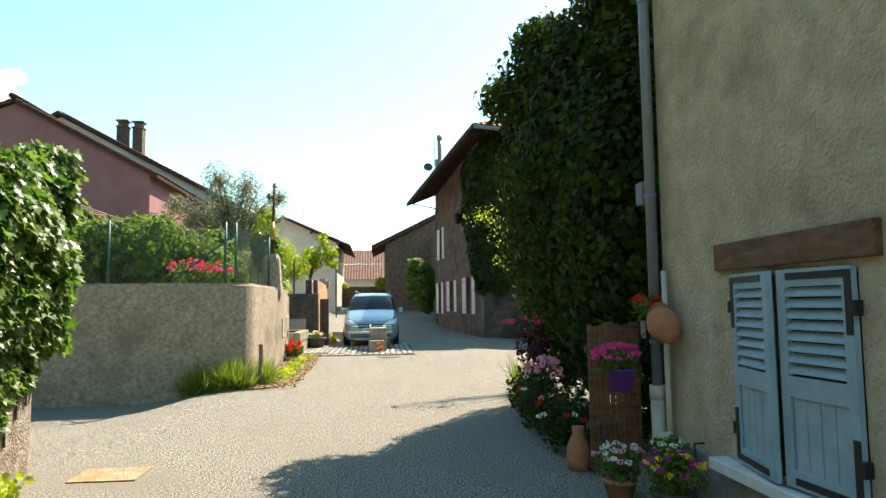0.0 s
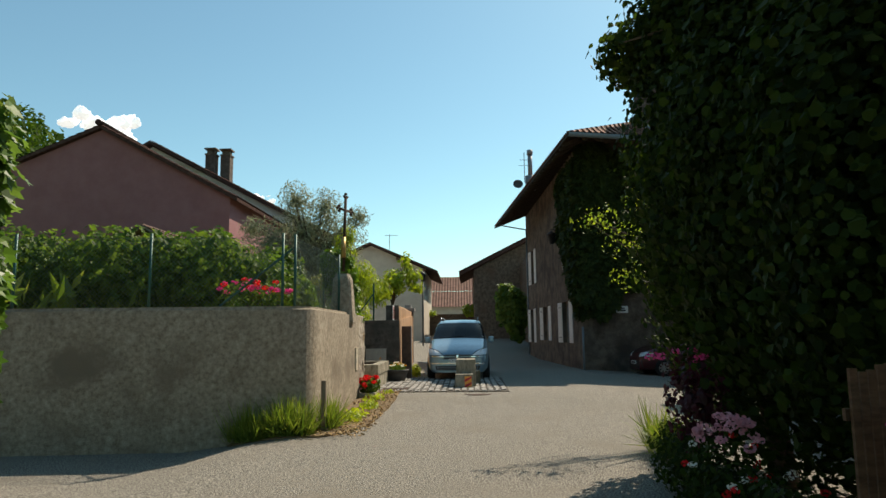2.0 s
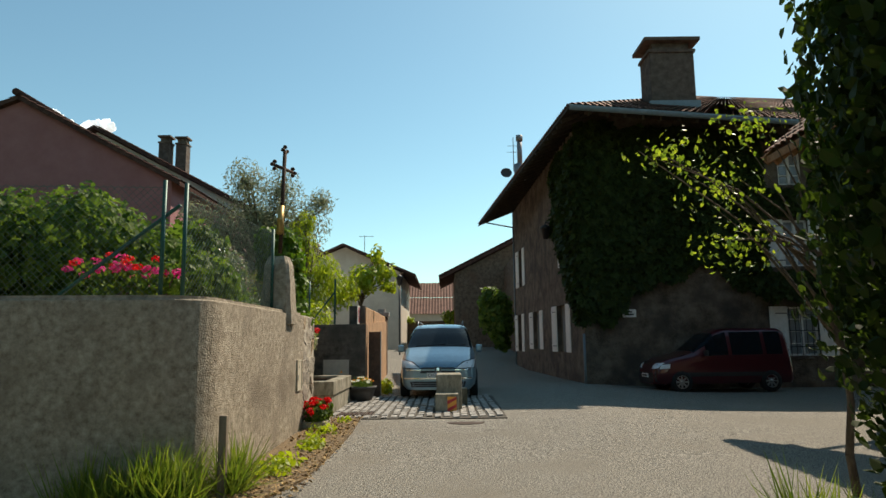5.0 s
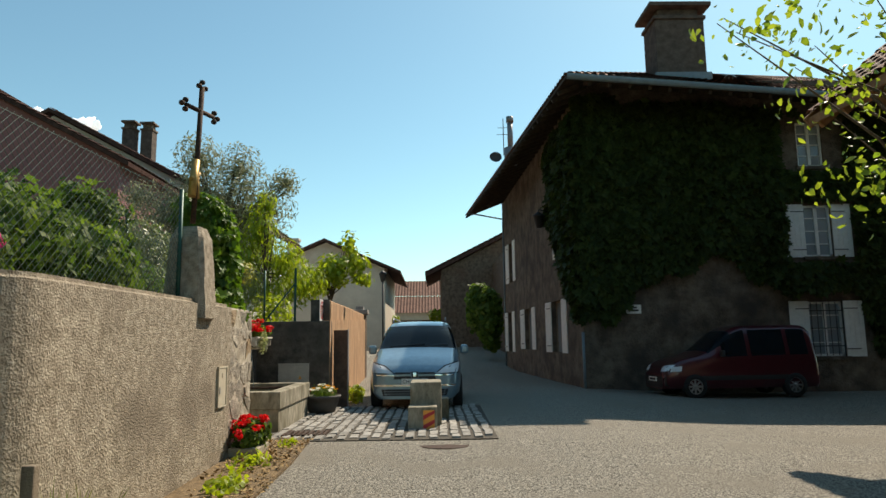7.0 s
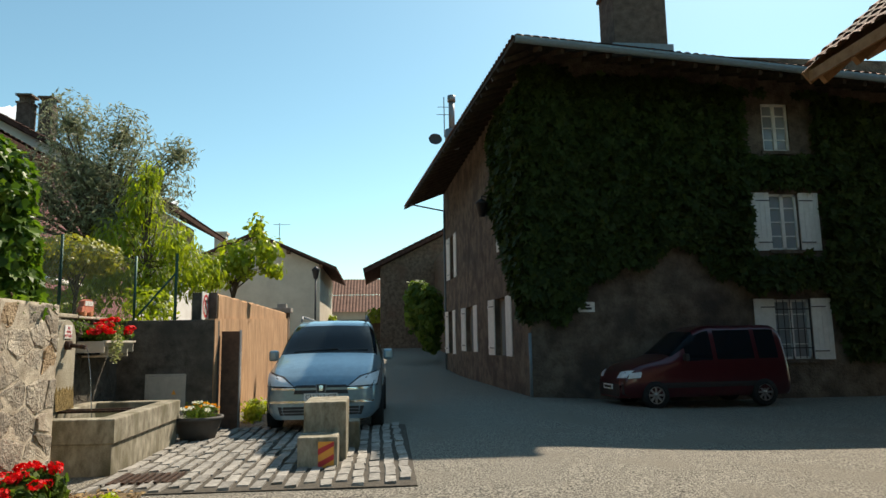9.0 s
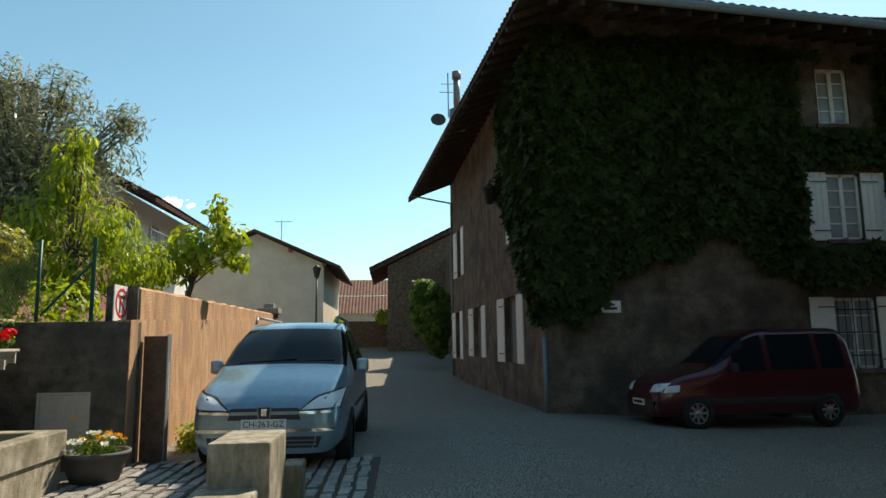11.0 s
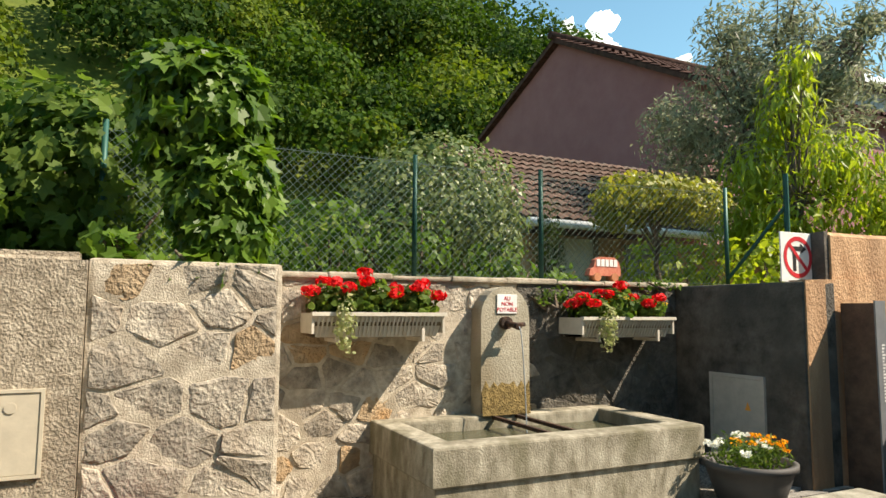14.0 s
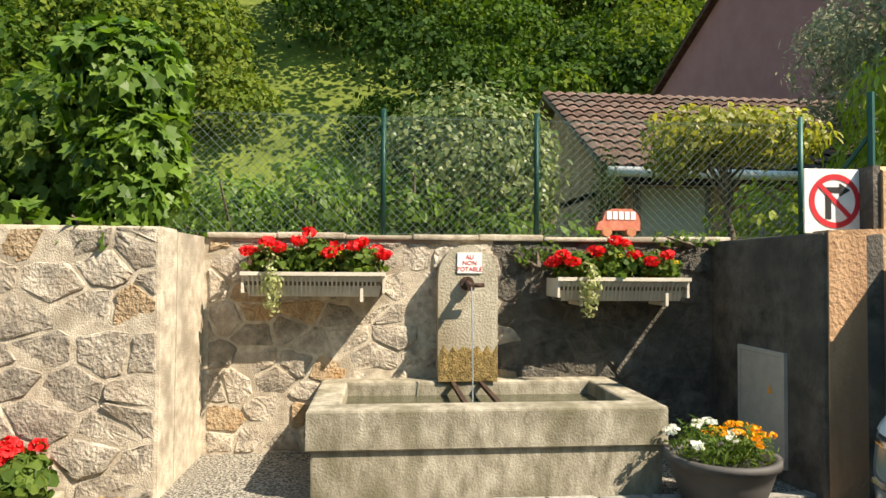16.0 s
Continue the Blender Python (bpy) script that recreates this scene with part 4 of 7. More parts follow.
# ---- far houses ----
far = thing("house", (-9.6, 62, 1), "cream gable house at the end of the lane", "house")
bm = bmesh.new()
gp = [(-14.4, 0.2), (-4.7, 0.2), (-4.7, 7.55), (-9.6, 9.8), (-14.4, 7.8)]
lo = [bm.verts.new((x, 60.0, z)) for x, z in gp]
hi = [bm.verts.new((x, 74.0, z)) for x, z in gp]
bm.faces.new(lo)
bm.faces.new(hi[::-1])
for i in range(5):
    bm.faces.new((lo[i], hi[i], hi[(i + 1) % 5], lo[(i + 1) % 5]))
bmesh.ops.recalc_face_normals(bm, faces=bm.faces[:])
part("wall", bm, CREAM, far)
bm = bmesh.new()
slab(bm, [(-3.4, 59.2, 7.3), (-3.4, 74.5, 7.3), (-9.65, 74.5, 10.05), (-9.65, 59.2, 10.05)], 0.22)
slab(bm, [(-14.9, 59.2, 7.75), (-9.65, 59.2, 10.05), (-9.65, 74.5, 10.05), (-14.9, 74.5, 7.75)], 0.22)
part("roof", bm, TILEDARK, far)
for x, z in ((-4.6, 7.5), (-7.1, 8.6), (-12.0, 8.7), (-14.2, 7.75)):
    part("purlin", boxes((x - 0.12, x + 0.12, 59.25, 60.0, z - 0.2, z)), WOOD, far)
part("chimney", boxes((-13.4, -12.5, 62.6, 63.5, 8.5, 10.4), (-13.5, -12.4, 62.5, 63.6, 10.4, 10.6)), CREAM, far)
part("aerial", tubes(((-8.0, 61, 9.3), (-8.0, 61, 11.0), 0.03), ((-8.5, 61, 10.9), (-7.2, 61, 10.9), 0.02), n=5), GREYSTEEL, far)

barnred = thing("barn", (-4.5, 97, 2), "long barn with faded red tiled roof", "barn")
part("wall", boxes((-16, 8, 95.3, 104, 0.5, 5.8)), CREAM, barnred)
bm = bmesh.new()
tiled(bm, (-16.5, 94.6, 5.3), (8.5, 94.6, 5.3), (8.5, 101.5, 10.2), (-16.5, 101.5, 10.2), 0.42, 3.4, 0.09)
part("roof_tiles", bm, TILERED, barnred)["kind"] = "stuff"
tagged(part("wall_lane_end", boxes((-9, 2.0, 70, 70.5, 0.4, 3.6)), BARN), "low rubble wall at the end of the lane", "wall", kind="structure")
gpil = thing("gate_pillar", (-4.0, 35, 0), "stone gate pillar with a flat cap", "pillar")
part("shaft", boxes((-4.3, -3.75, 34.6, 35.15, -0.1, 2.75), bev=0.03), BARN, gpil)
part("cap", boxes((-4.4, -3.65, 34.5, 35.25, 2.75, 2.95), (-4.2, -3.85, 34.7, 35.05, 2.95, 3.12), bev=0.03), PLINTH, gpil)

barn = thing("barn", (3, 64, 1), "rubble stone barn with deep eaves", "barn")
bm = bmesh.new()
gp = [(0.0, 0.3), (11.0, 0.3), (11.0, 7.6), (5.4, 10.3), (0.0, 7.6)]
lo = [bm.verts.new((x, 62.0, z)) for x, z in gp]
hi = [bm.verts.new((x, 72.0, z)) for x, z in gp]
bm.faces.new(lo)
bm.faces.new(hi[::-1])
for i in range(5):
    bm.faces.new((lo[i], hi[i], hi[(i + 1) % 5], lo[(i + 1) % 5]))
bmesh.ops.recalc_face_normals(bm, faces=bm.faces[:])
part("wall", bm, BARN, barn)
part("wing_wall", boxes((4.4, 11, 43.5, 61.9, 0.3, 8)), BARN, barn)
bm = bmesh.new()
slab(bm, [(-1.35, 61.3, 7.3), (5.5, 61.3, 10.7), (5.5, 72.5, 10.7), (-1.35, 72.5, 7.3)], 0.3)
part("roof", bm, TILEDARK, barn, "dark tiled roof")
bm = bmesh.new()
tiled(bm, (-1.4, 72.5, 7.33), (-1.4, 61.2, 7.33), (5.5, 61.2, 10.75), (5.5, 72.5, 10.75), 0.35, 0.5, 0.07)
part("roof_tiles", bm, TILEDARK, barn)["kind"] = "stuff"

# ---- timber canopy building on the other side ----
shed = thing("timber_canopy", (8, 14, 0), "open timber canopy roof with exposed rafters", "canopy")
part("wall", boxes((7.9, 12, 9.0, 16.4, -0.5, 5.6)), HOUSEWALL, shed)
bm = bmesh.new()
slab(bm, [(6.25, 9.0, 5.5), (9.3, 9.0, 8.05), (9.3, 17.0, 8.05), (6.25, 17.0, 5.5)], 0.05)
slab(bm, [(9.3, 9.0, 8.05), (12.4, 9.0, 5.5), (12.4, 17.0, 5.5), (9.3, 17.0, 8.05)], 0.05)
part("roof", bm, PINEWOOD, shed)
sl = Vector((3.05, 0, 2.55)).normalized()
for k in range(12):
    bm = bmesh.new()
    obox(bm, (6.3, 16.86 - k * 0.68, 5.42), sl, (0, 1, 0), Vector((-sl.z, 0, sl.x)), 0, 2.6, 0, 0.09, -0.15, -0.004)
    part("rafter", bm, PINEWOOD, shed)
bm = bmesh.new()
obox(bm, Vector((6.3, 9.0, 5.22)) + sl * 0.9, (0, 1, 0), sl, Vector((-sl.z, 0, sl.x)), 0, 7.9, 0, 0.14, -0.16, 0)
part("purlin", bm, PINEWOOD, shed)
bm = bmesh.new()
obox(bm, (6.22, 17.0, 5.36), sl, (0, 1, 0), Vector((-sl.z, 0, sl.x)), 0, 4.0, 0, 0.04, -0.04, 0.18)
part("bargeboard", bm, PINEWOOD, shed)
part("fascia", boxes((6.2, 6.24, 9.0, 17.0, 5.36, 5.52)), PINEWOOD, shed)
bm = bmesh.new()
tiled(bm, (6.2, 17.05, 5.58), (6.2, 9.0, 5.58), (9.3, 9.0, 8.15), (9.3, 17.05, 8.15), 0.24, 0.36)
part("roof_tiles", bm, TILE, shed)["kind"] = "stuff"
part("brace", tubes(((7.95, 16.2, 4.4), (6.9, 16.2, 5.7), 0.07), n=4), PINEWOOD, shed)

# ---- plain unseen house block, added to cut sky fill over the square ----
fill_blocker = thing("house", (17, 8, 0), "added unseen brown house block that cuts the sky fill", "house")
part("wall", boxes((14.5, 21, -8, 21.5, -0.5, 8.0)), HOUSEWALL, fill_blocker)
bm = bmesh.new()
tiled(bm, (14.0, 22.0, 7.9), (14.0, -8.5, 7.9), (17.7, -8.5, 10.0), (17.7, 22.0, 10.0), 0.4, 0.6)
part("roof_tiles", bm, TILEDARK, fill_blocker)["kind"] = "stuff"

# ---- cars ----
from mathutils.bvhtree import BVHTree


def car_body(parent, st, paint, glass_from, glass_to, screen, rear_glass, half_sill=0.24):
    """A body lofted along y through stations (y, top, belt, half width, half width of the roof).
    screen: where the windscreen starts and ends along y. Returns a tree for laying parts on the body."""
    st = np.array(st)
    ys = np.concatenate([[0, 0.015, 0.035, 0.06, 0.09], np.linspace(0.125, st[-1, 0], 74)])
    cols = [np.interp(ys, st[:, 0], st[:, k]) for k in range(1, 5)]
    ker = np.array([0.25, 0.5, 0.25])
    for k in range(4):
        for _ in range(5):
            inner = np.convolve(np.pad(cols[k], 1, mode="edge"), ker, "valid")
            inner[:5], inner[-3:] = cols[k][:5], cols[k][-3:]
            cols[k] = inner
    groups = {"body": ([], []), "windscreen": ([], []), "side_window": ([], []), "side_window ": ([], []), "underside": ([], [])}
    secs = []
    for y, top, belt, w, rw in zip(ys, *cols):
        belt = min(belt, top - 0.03)
        q = [(0, half_sill), (w * 0.86, half_sill), (w * 0.97, half_sill + 0.1), (w, half_sill + 0.28), (w * 0.995, belt * 0.82), (w * 0.965, belt)]
        for f in (0.3, 0.65, 0.88):
            q.append((w * 0.965 + (rw - w * 0.965) * f, belt + (top - belt) * (0.9 * f + 0.06)))
        q += [(rw * 0.92, top - 0.018), (rw * 0.6, top - 0.004), (0, top + 0.004)]
        secs.append([(x, y, z) for x, z in q] + [(-x, y, z) for x, z in q[-2:0:-1]])
    m = len(secs[0])
    half = m // 2
    allv, allf = [p for s in secs for p in s], []
    for i in range(len(secs) - 1):
        ym = (ys[i] + ys[i + 1]) / 2
        for k in range(m):
            kk = (k + 1) % m
            side = k if k < half else m - 1 - k
            key = "body"
            if screen[0] < ym < screen[1] and side >= 7:
                key = "windscreen"
            elif glass_from < ym < glass_to and 5 <= side <= 7 and not (abs(ym - (glass_from + glass_to) * 0.42) < 0.05 or abs(ym - (glass_from + (glass_to - glass_from) * 0.76)) < 0.05):
                key = "side_window" if k < half else "side_window "
            elif side == 0:
                key = "underside"
            allf.append((i * m + k, i * m + kk, (i + 1) * m + kk, (i + 1) * m + k))
            groups[key][1].append(allf[-1])
    groups["body"][1].append(tuple(range(m))[::-1])
    groups["body"][1].append(tuple(range((len(secs) - 1) * m, len(secs) * m)))
    made = None
    for key, (_, fs) in groups.items():
        bm = bmesh.new()
        vs = [bm.verts.new(p) for p in allv]
        for f in fs:
            bm.faces.new([vs[i] for i in f]).smooth = len(f) == 4
        bmesh.ops.delete(bm, geom=[v for v in bm.verts if not v.link_faces], context="VERTS")
        bmesh.ops.recalc_face_normals(bm, faces=bm.faces[:])
        part(key.strip(), bm, {"body": paint, "underside": BLACKPLAST}.get(key, CARGLASS), parent)
    allf.append(tuple(range(m))[::-1])
    return BVHTree.FromPolygons([Vector(p) for p in allv], allf)


def laid(bvh, outline, material, parent, name, lift=0.008, axis="y", label="", n=6, sgn=1):
    """A patch that lies on the body: an outline quad (four (a, z) corners) cast along an axis."""
    a, b, c, d = [Vector((*p, 0)) for p in outline]
    bm = bmesh.new()
    rows = []
    for i in range(n + 1):
        row = []
        for j in range(n + 1):
            p = a.lerp(b, j / n).lerp(d.lerp(c, j / n), i / n)
            org, ray = (Vector((p.x, -3, p.y)), Vector((0, 1, 0))) if axis == "y" else (Vector((sgn * 4, p.x, p.y)), Vector((-sgn, 0, 0)))
            hit, nrm, _, _ = bvh.ray_cast(org, ray)
            if hit is None:
                hit, nrm = Vector((p.x, 0.3, p.y)) if axis == "y" else Vector((sgn * 0.9, p.x, p.y)), -ray
            if nrm.dot(ray) > 0:
                nrm = -nrm
            row.append(bm.verts.new(hit + nrm * lift))
        rows.append(row)
    for i in range(n):
        for j in range(n):
            bm.faces.new((rows[i][j], rows[i][j + 1], rows[i + 1][j + 1], rows[i + 1][j])).smooth = True
    return part(name, bm, material, parent, label)


def wheel(parent, x, y, r, sgn):
    bm = bmesh.new()
    prof = [(r * 0.62, -0.1), (r * 0.95, -0.1), (r, -0.07), (r, 0.07), (r * 0.95, 0.1), (r * 0.62, 0.1)]
    lathe(bm, (0, 0, 0), prof, 24)
    m = Matrix.Translation((x, y, r)) @ Matrix.Rotation(radians(90), 4, "Y")
    bm.transform(m)
    w = part("wheel", bm, TYRE, parent, "black tyre on an alloy rim")
    bm = bmesh.new()
    lathe(bm, (0, 0, 0), [(0, -0.02), (r * 0.62, -0.02)], 24)
    bm.transform(m)
    part("wheel_well", bm, BLACKPLAST, w)
    bm = bmesh.new()
    lathe(bm, (0, 0, 0), [(0, 0.075 * sgn), (r * 0.14, 0.075 * sgn), (r * 0.16, 0.06 * sgn)], 12)
    lathe(bm, (0, 0, 0), [(r * 0.55, 0.07 * sgn), (r * 0.64, 0.08 * sgn), (r * 0.64, 0.0)], 24)
    for k in range(8):
        an = k * math.tau / 8
        u = (math.cos(an), math.sin(an), 0)
        obox(bm, (0, 0, 0), u, (-u[1], u[0], 0), (0, 0, 1), r * 0.1, r * 0.6, -0.022, 0.022, 0.05 * sgn - 0.012, 0.05 * sgn + 0.012)
    bm.transform(m)
    part("rim", bm, RIM, w)


van = thing("car", (-1.22, 19.15, 0.12), "silver-blue people carrier parked beside the ochre wall", "car", rz=-1.5)
van.matrix_basis = pose(-1.17, 18.95, 0.12, 0, 0, -1.5) @ Matrix.Diagonal((1.03, 1.0, 1.09, 1))
st = [(0.0, 0.70, 0.64, 0.60, 0.54), (0.02, 0.745, 0.67, 0.70, 0.60), (0.06, 0.79, 0.70, 0.79, 0.66), (0.2, 0.88, 0.79, 0.87, 0.72), (0.5, 0.99, 0.89, 0.91, 0.76), (1.0, 1.11, 0.99, 0.925, 0.79),
      (1.18, 1.15, 1.02, 0.925, 0.80), (1.7, 1.46, 1.05, 0.925, 0.76), (2.15, 1.67, 1.06, 0.925, 0.70), (2.7, 1.74, 1.07, 0.925, 0.68), (4.0, 1.71, 1.08, 0.92, 0.65),
      (4.45, 1.62, 1.08, 0.90, 0.60), (4.66, 1.15, 1.0, 0.87, 0.70), (4.73, 0.8, 0.7, 0.84, 0.74)]
bvh = car_body(van, st, CARBLUE, 1.75, 4.4, (1.2, 2.1), (4.45, 4.6))
for s in (1, -1):
    for y in (0.98, 3.80):
        wheel(van, s * 0.845, y, 0.33, s)
    laid(bvh, [(s * 0.38, 0.685), (s * 0.855, 0.70), (s * 0.895, 0.925), (s * 0.58, 0.84)], BLACKPLAST, van, "headlight_housing", 0.008)
    hl = laid(bvh, [(s * 0.42, 0.70), (s * 0.84, 0.72), (s * 0.88, 0.90), (s * 0.60, 0.82)], LAMPGLASS, van, "headlight", 0.012, label="clear headlight")
    laid(bvh, [(s * 0.50, 0.72), (s * 0.62, 0.73), (s * 0.63, 0.79), (s * 0.55, 0.78)], CHROME, hl, "reflector", 0.006, n=3)
    laid(bvh, [(s * 0.68, 0.74), (s * 0.80, 0.75), (s * 0.82, 0.82), (s * 0.70, 0.81)], CHROME, hl, "reflector", 0.006, n=3)
    laid(bvh, [(s * 0.40, 0.655), (s * 0.76, 0.665), (s * 0.76, 0.69), (s * 0.40, 0.685)], CHROME, van, "side_lamp", 0.012, n=4)
    bm = boxes((min(s * 0.93, s * 1.10), max(s * 0.93, s * 1.10), 1.62, 1.76, 1.04, 1.22), bev=0.045)
    mir = part("door_mirror", bm, CARBLUE, van)
    laid(bvh, [(1.55, 0.60), (4.55, 0.62), (4.55, 0.66), (1.55, 0.64)], BLACKPLAST, van, "side_moulding", 0.012, "x", n=10, sgn=s)
    laid(bvh, [(2.0, 0.95), (2.22, 0.95), (2.22, 0.985), (2.0, 0.985)], CARBLUE, van, "door_handle", 0.03, "x", n=2, sgn=s)
    for y in (1.75, 2.85):
        laid(bvh, [(y, 0.4), (y + 0.012, 0.4), (y + 0.012, 1.04), (y, 1.04)], BLACKPLAST, van, "door_gap", 0.003, "x", n=5, sgn=s)
    bm = tubes(((s * 0.60, 2.3, 1.80), (s * 0.58, 4.1, 1.78), 0.02), ((s * 0.60, 2.3, 1.80), (s * 0.60, 2.2, 1.71), 0.02), ((s * 0.58, 4.1, 1.78), (s * 0.58, 4.2, 1.69), 0.02))
    part("roof_rail", bm, GREYSTEEL, van)
laid(bvh, [(-0.42, 0.60), (0.42, 0.60), (0.40, 0.655), (-0.40, 0.655)], BLACKPLAST, van, "grille", 0.006, n=8)
laid(bvh, [(-0.42, 0.69), (0.42, 0.69), (0.38, 0.725), (-0.38, 0.725)], BLACKPLAST, van, "grille", 0.006, n=8)
laid(bvh, [(-0.62, 0.30), (0.62, 0.30), (0.66, 0.42), (-0.66, 0.42)], BLACKPLAST, van, "lower_grille", 0.006, n=10)
for z in (0.33, 0.375):
    laid(bvh, [(-0.6, z), (0.6, z), (0.6, z + 0.012), (-0.6, z + 0.012)], GREYSTEEL, van, "grille_bar", 0.016, n=8)
laid(bvh, [(-0.78, 0.47), (0.78, 0.47), (0.8, 0.505), (-0.8, 0.505)], CHROME, van, "bumper_strip", 0.012, n=12)
laid(bvh, [(-0.07, 0.60), (0.07, 0.60), (0.085, 0.735), (-0.085, 0.735)], GREYSTEEL, van, "badge", 0.02, n=4, label="plain shield-shaped badge")
laid(bvh, [(-0.055, 0.62), (0.055, 0.62), (0.07, 0.725), (-0.07, 0.725)], BLACKPLAST, van, "badge_field", 0.026, n=4)
laid(bvh, [(-0.03, 0.645), (0.03, 0.645), (0.03, 0.71), (-0.03, 0.71)], CHROME, van, "badge_emblem", 0.03, n=2)
plate = part("number_plate", boxes((-0.26, 0.26, -0.035, 0.03, 0.505, 0.61), bev=0.006), WHITE, van, "white number plate with black characters")
letters("CH-263-GZ", 0.095, BLACKP, plate, Matrix.Translation((0, -0.037, 0.557)) @ FACE_Y, "characters")
part("wiper", tubes(((-0.6, 1.25, 1.19), (0.15, 1.3, 1.24), 0.012), ((-0.1, 1.24, 1.19), (0.66, 1.3, 1.22), 0.012), n=5), BLACKPLAST, van)
part("cabin", boxes((-0.8, 0.8, 1.9, 4.3, 0.3, 0.95)), DARKIN, van)
for x in (-0.4, 0.4):
    part("seat", boxes((x - 0.24, x + 0.24, 2.35, 2.55, 0.8, 1.35), (x - 0.13, x + 0.13, 2.4, 2.5, 1.37, 1.55), bev=0.04), DARKPOT, van)

red = thing("car", (5.15, 24.55, -0.14), "dark red small van parked in front of the old house", "car", rz=-86)
red.matrix_basis = pose(5.55, 24.6, -0.15, 0, 0, -86) @ Matrix.Diagonal((1.0, 1.12, 1.12, 1))
st = [(0.0, 0.62, 0.56, 0.62, 0.56), (0.1, 0.80, 0.70, 0.74, 0.64), (0.4, 0.95, 0.86, 0.81, 0.68), (0.95, 1.08, 0.96, 0.835, 0.69), (1.1, 1.12, 0.98, 0.835, 0.69),
      (1.75, 1.66, 1.02, 0.835, 0.62), (2.1, 1.79, 1.03, 0.835, 0.60), (3.8, 1.80, 1.05, 0.835, 0.60), (3.95, 1.6, 1.05, 0.83, 0.64), (4.02, 0.8, 0.7, 0.80, 0.72)]
bvh = car_body(red, st, CARRED, 1.5, 3.75, (1.12, 1.78), (3.9, 4.0))
for s in (1, -1):
    for y in (0.75, 3.35):
        wheel(red, s * 0.755, y, 0.30, s)
    laid(bvh, [(s * 0.42, 0.66), (s * 0.72, 0.68), (s * 0.74, 0.83), (s * 0.46, 0.80)], LAMPGLASS, red, "headlight", 0.012, n=5, label="clear headlight")
    laid(bvh, [(0.15, 0.66), (0.42, 0.68), (0.45, 0.80), (0.2, 0.78)], LAMPGLASS, red, "headlight", 0.012, "x", n=4, sgn=s)
    part("door_mirror", boxes((min(s * 0.84, s * 1.0), max(s * 0.84, s * 1.0), 1.4, 1.5, 1.02, 1.18), bev=0.03), BLACKPLAST, red)
    laid(bvh, [(0.9, 0.45), (3.2, 0.45), (3.2, 0.56), (0.9, 0.56)], BLACKPLAST, red, "side_moulding", 0.012, "x", n=8, sgn=s)
laid(bvh, [(-0.7, 0.28), (0.7, 0.28), (0.7, 0.55), (-0.7, 0.55)], BLACKPLAST, red, "bumper", 0.02, n=8)
plate = part("number_plate", boxes((-0.26, 0.26, -0.04, 0.02, 0.42, 0.53)), WHITE, red)
part("plate_marks", boxes((-0.2, 0.2, -0.044, -0.041, 0.45, 0.5)), BLACKP, plate)
part("cabin", boxes((-0.7, 0.7, 1.6, 3.7, 0.3, 0.95)), DARKIN, red)

# ---- fountain ----
fountain = thing("fountain", (-3.85, 17.2, 0.15), "aged concrete village fountain with trough and arched stele", "fountain")
bm = bmesh.new()
X0, X1, Y0, Y1 = -4.498, -3.2, 15.98, 18.47
rings = []
for ins, z in ((0.012, 0.50), (0.0, 0.512), (0.0, 0.758), (0.005, 0.771), (0.02, 0.776), (0.205, 0.776), (0.218, 0.768), (0.222, 0.75), (0.222, 0.50)):
    rings.append([bm.verts.new((x, y, z + 0.003 * noise.noise((x * 3, y * 3, z)))) for x, y in ((X0 + ins * 0.9, Y0 + ins), (X1 - ins, Y0 + ins), (X1 - ins, Y1 - ins), (X0 + ins * 0.9, Y1 - ins))])
for p, q in zip(rings, rings[1:] + rings[:1]):
    for k in range(4):
        bm.faces.new((p[k], p[(k + 1) % 4], q[(k + 1) % 4], q[k]))
bmesh.ops.recalc_face_normals(bm, faces=bm.faces[:])
part("rim", bm, TROUGH, fountain, "worn concrete rim")
part("basin", boxes((X0, X1 - 0.03, Y0 + 0.03, Y1 - 0.03, -0.1, 0.497), bev=0.01), TROUGH, fountain)
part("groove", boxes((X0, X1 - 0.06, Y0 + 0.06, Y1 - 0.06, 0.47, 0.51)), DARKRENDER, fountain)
bm = bmesh.new()
n = 16
vs = [bm.verts.new((X0 + 0.19 + (X1 - X0 - 0.4) * i / n, Y0 + 0.21 + (Y1 - Y0 - 0.42) * j / n, 0.66 + 0.004 * noise.noise((i * 0.9, j * 1.3, 0)))) for j in range(n + 1) for i in range(n + 1)]
for j in range(n):
    for i in range(n):
        bm.faces.new([vs[q] for q in (j * 17 + i, j * 17 + i + 1, (j + 1) * 17 + i + 1, (j + 1) * 17 + i)]).smooth = True
part("water", bm, WATER, fountain, "dark greenish water")
bm = bmesh.new()
prof = [(16.95, 0.776), (17.46, 0.776), (17.46, 1.66)] + [(17.205 + 0.255 * math.cos(radians(a)), 1.66 + 0.27 * math.sin(radians(a))) for a in range(15, 180, 15)] + [(16.95, 1.66)]
lo = [bm.verts.new((-4.30, y, z)) for y, z in prof]
hi = [bm.verts.new((-4.52, y, z)) for y, z in prof]
bm.faces.new(lo)
bm.faces.new(hi[::-1])
for i in range(len(prof)):
    bm.faces.new((lo[i], hi[i], hi[(i + 1) % len(prof)], lo[(i + 1) % len(prof)]))
bmesh.ops.recalc_face_normals(bm, faces=bm.faces[:])
stele = part("stele", bm, STELE, fountain, "arched concrete stele")
bm = bmesh.new()
grid = {}
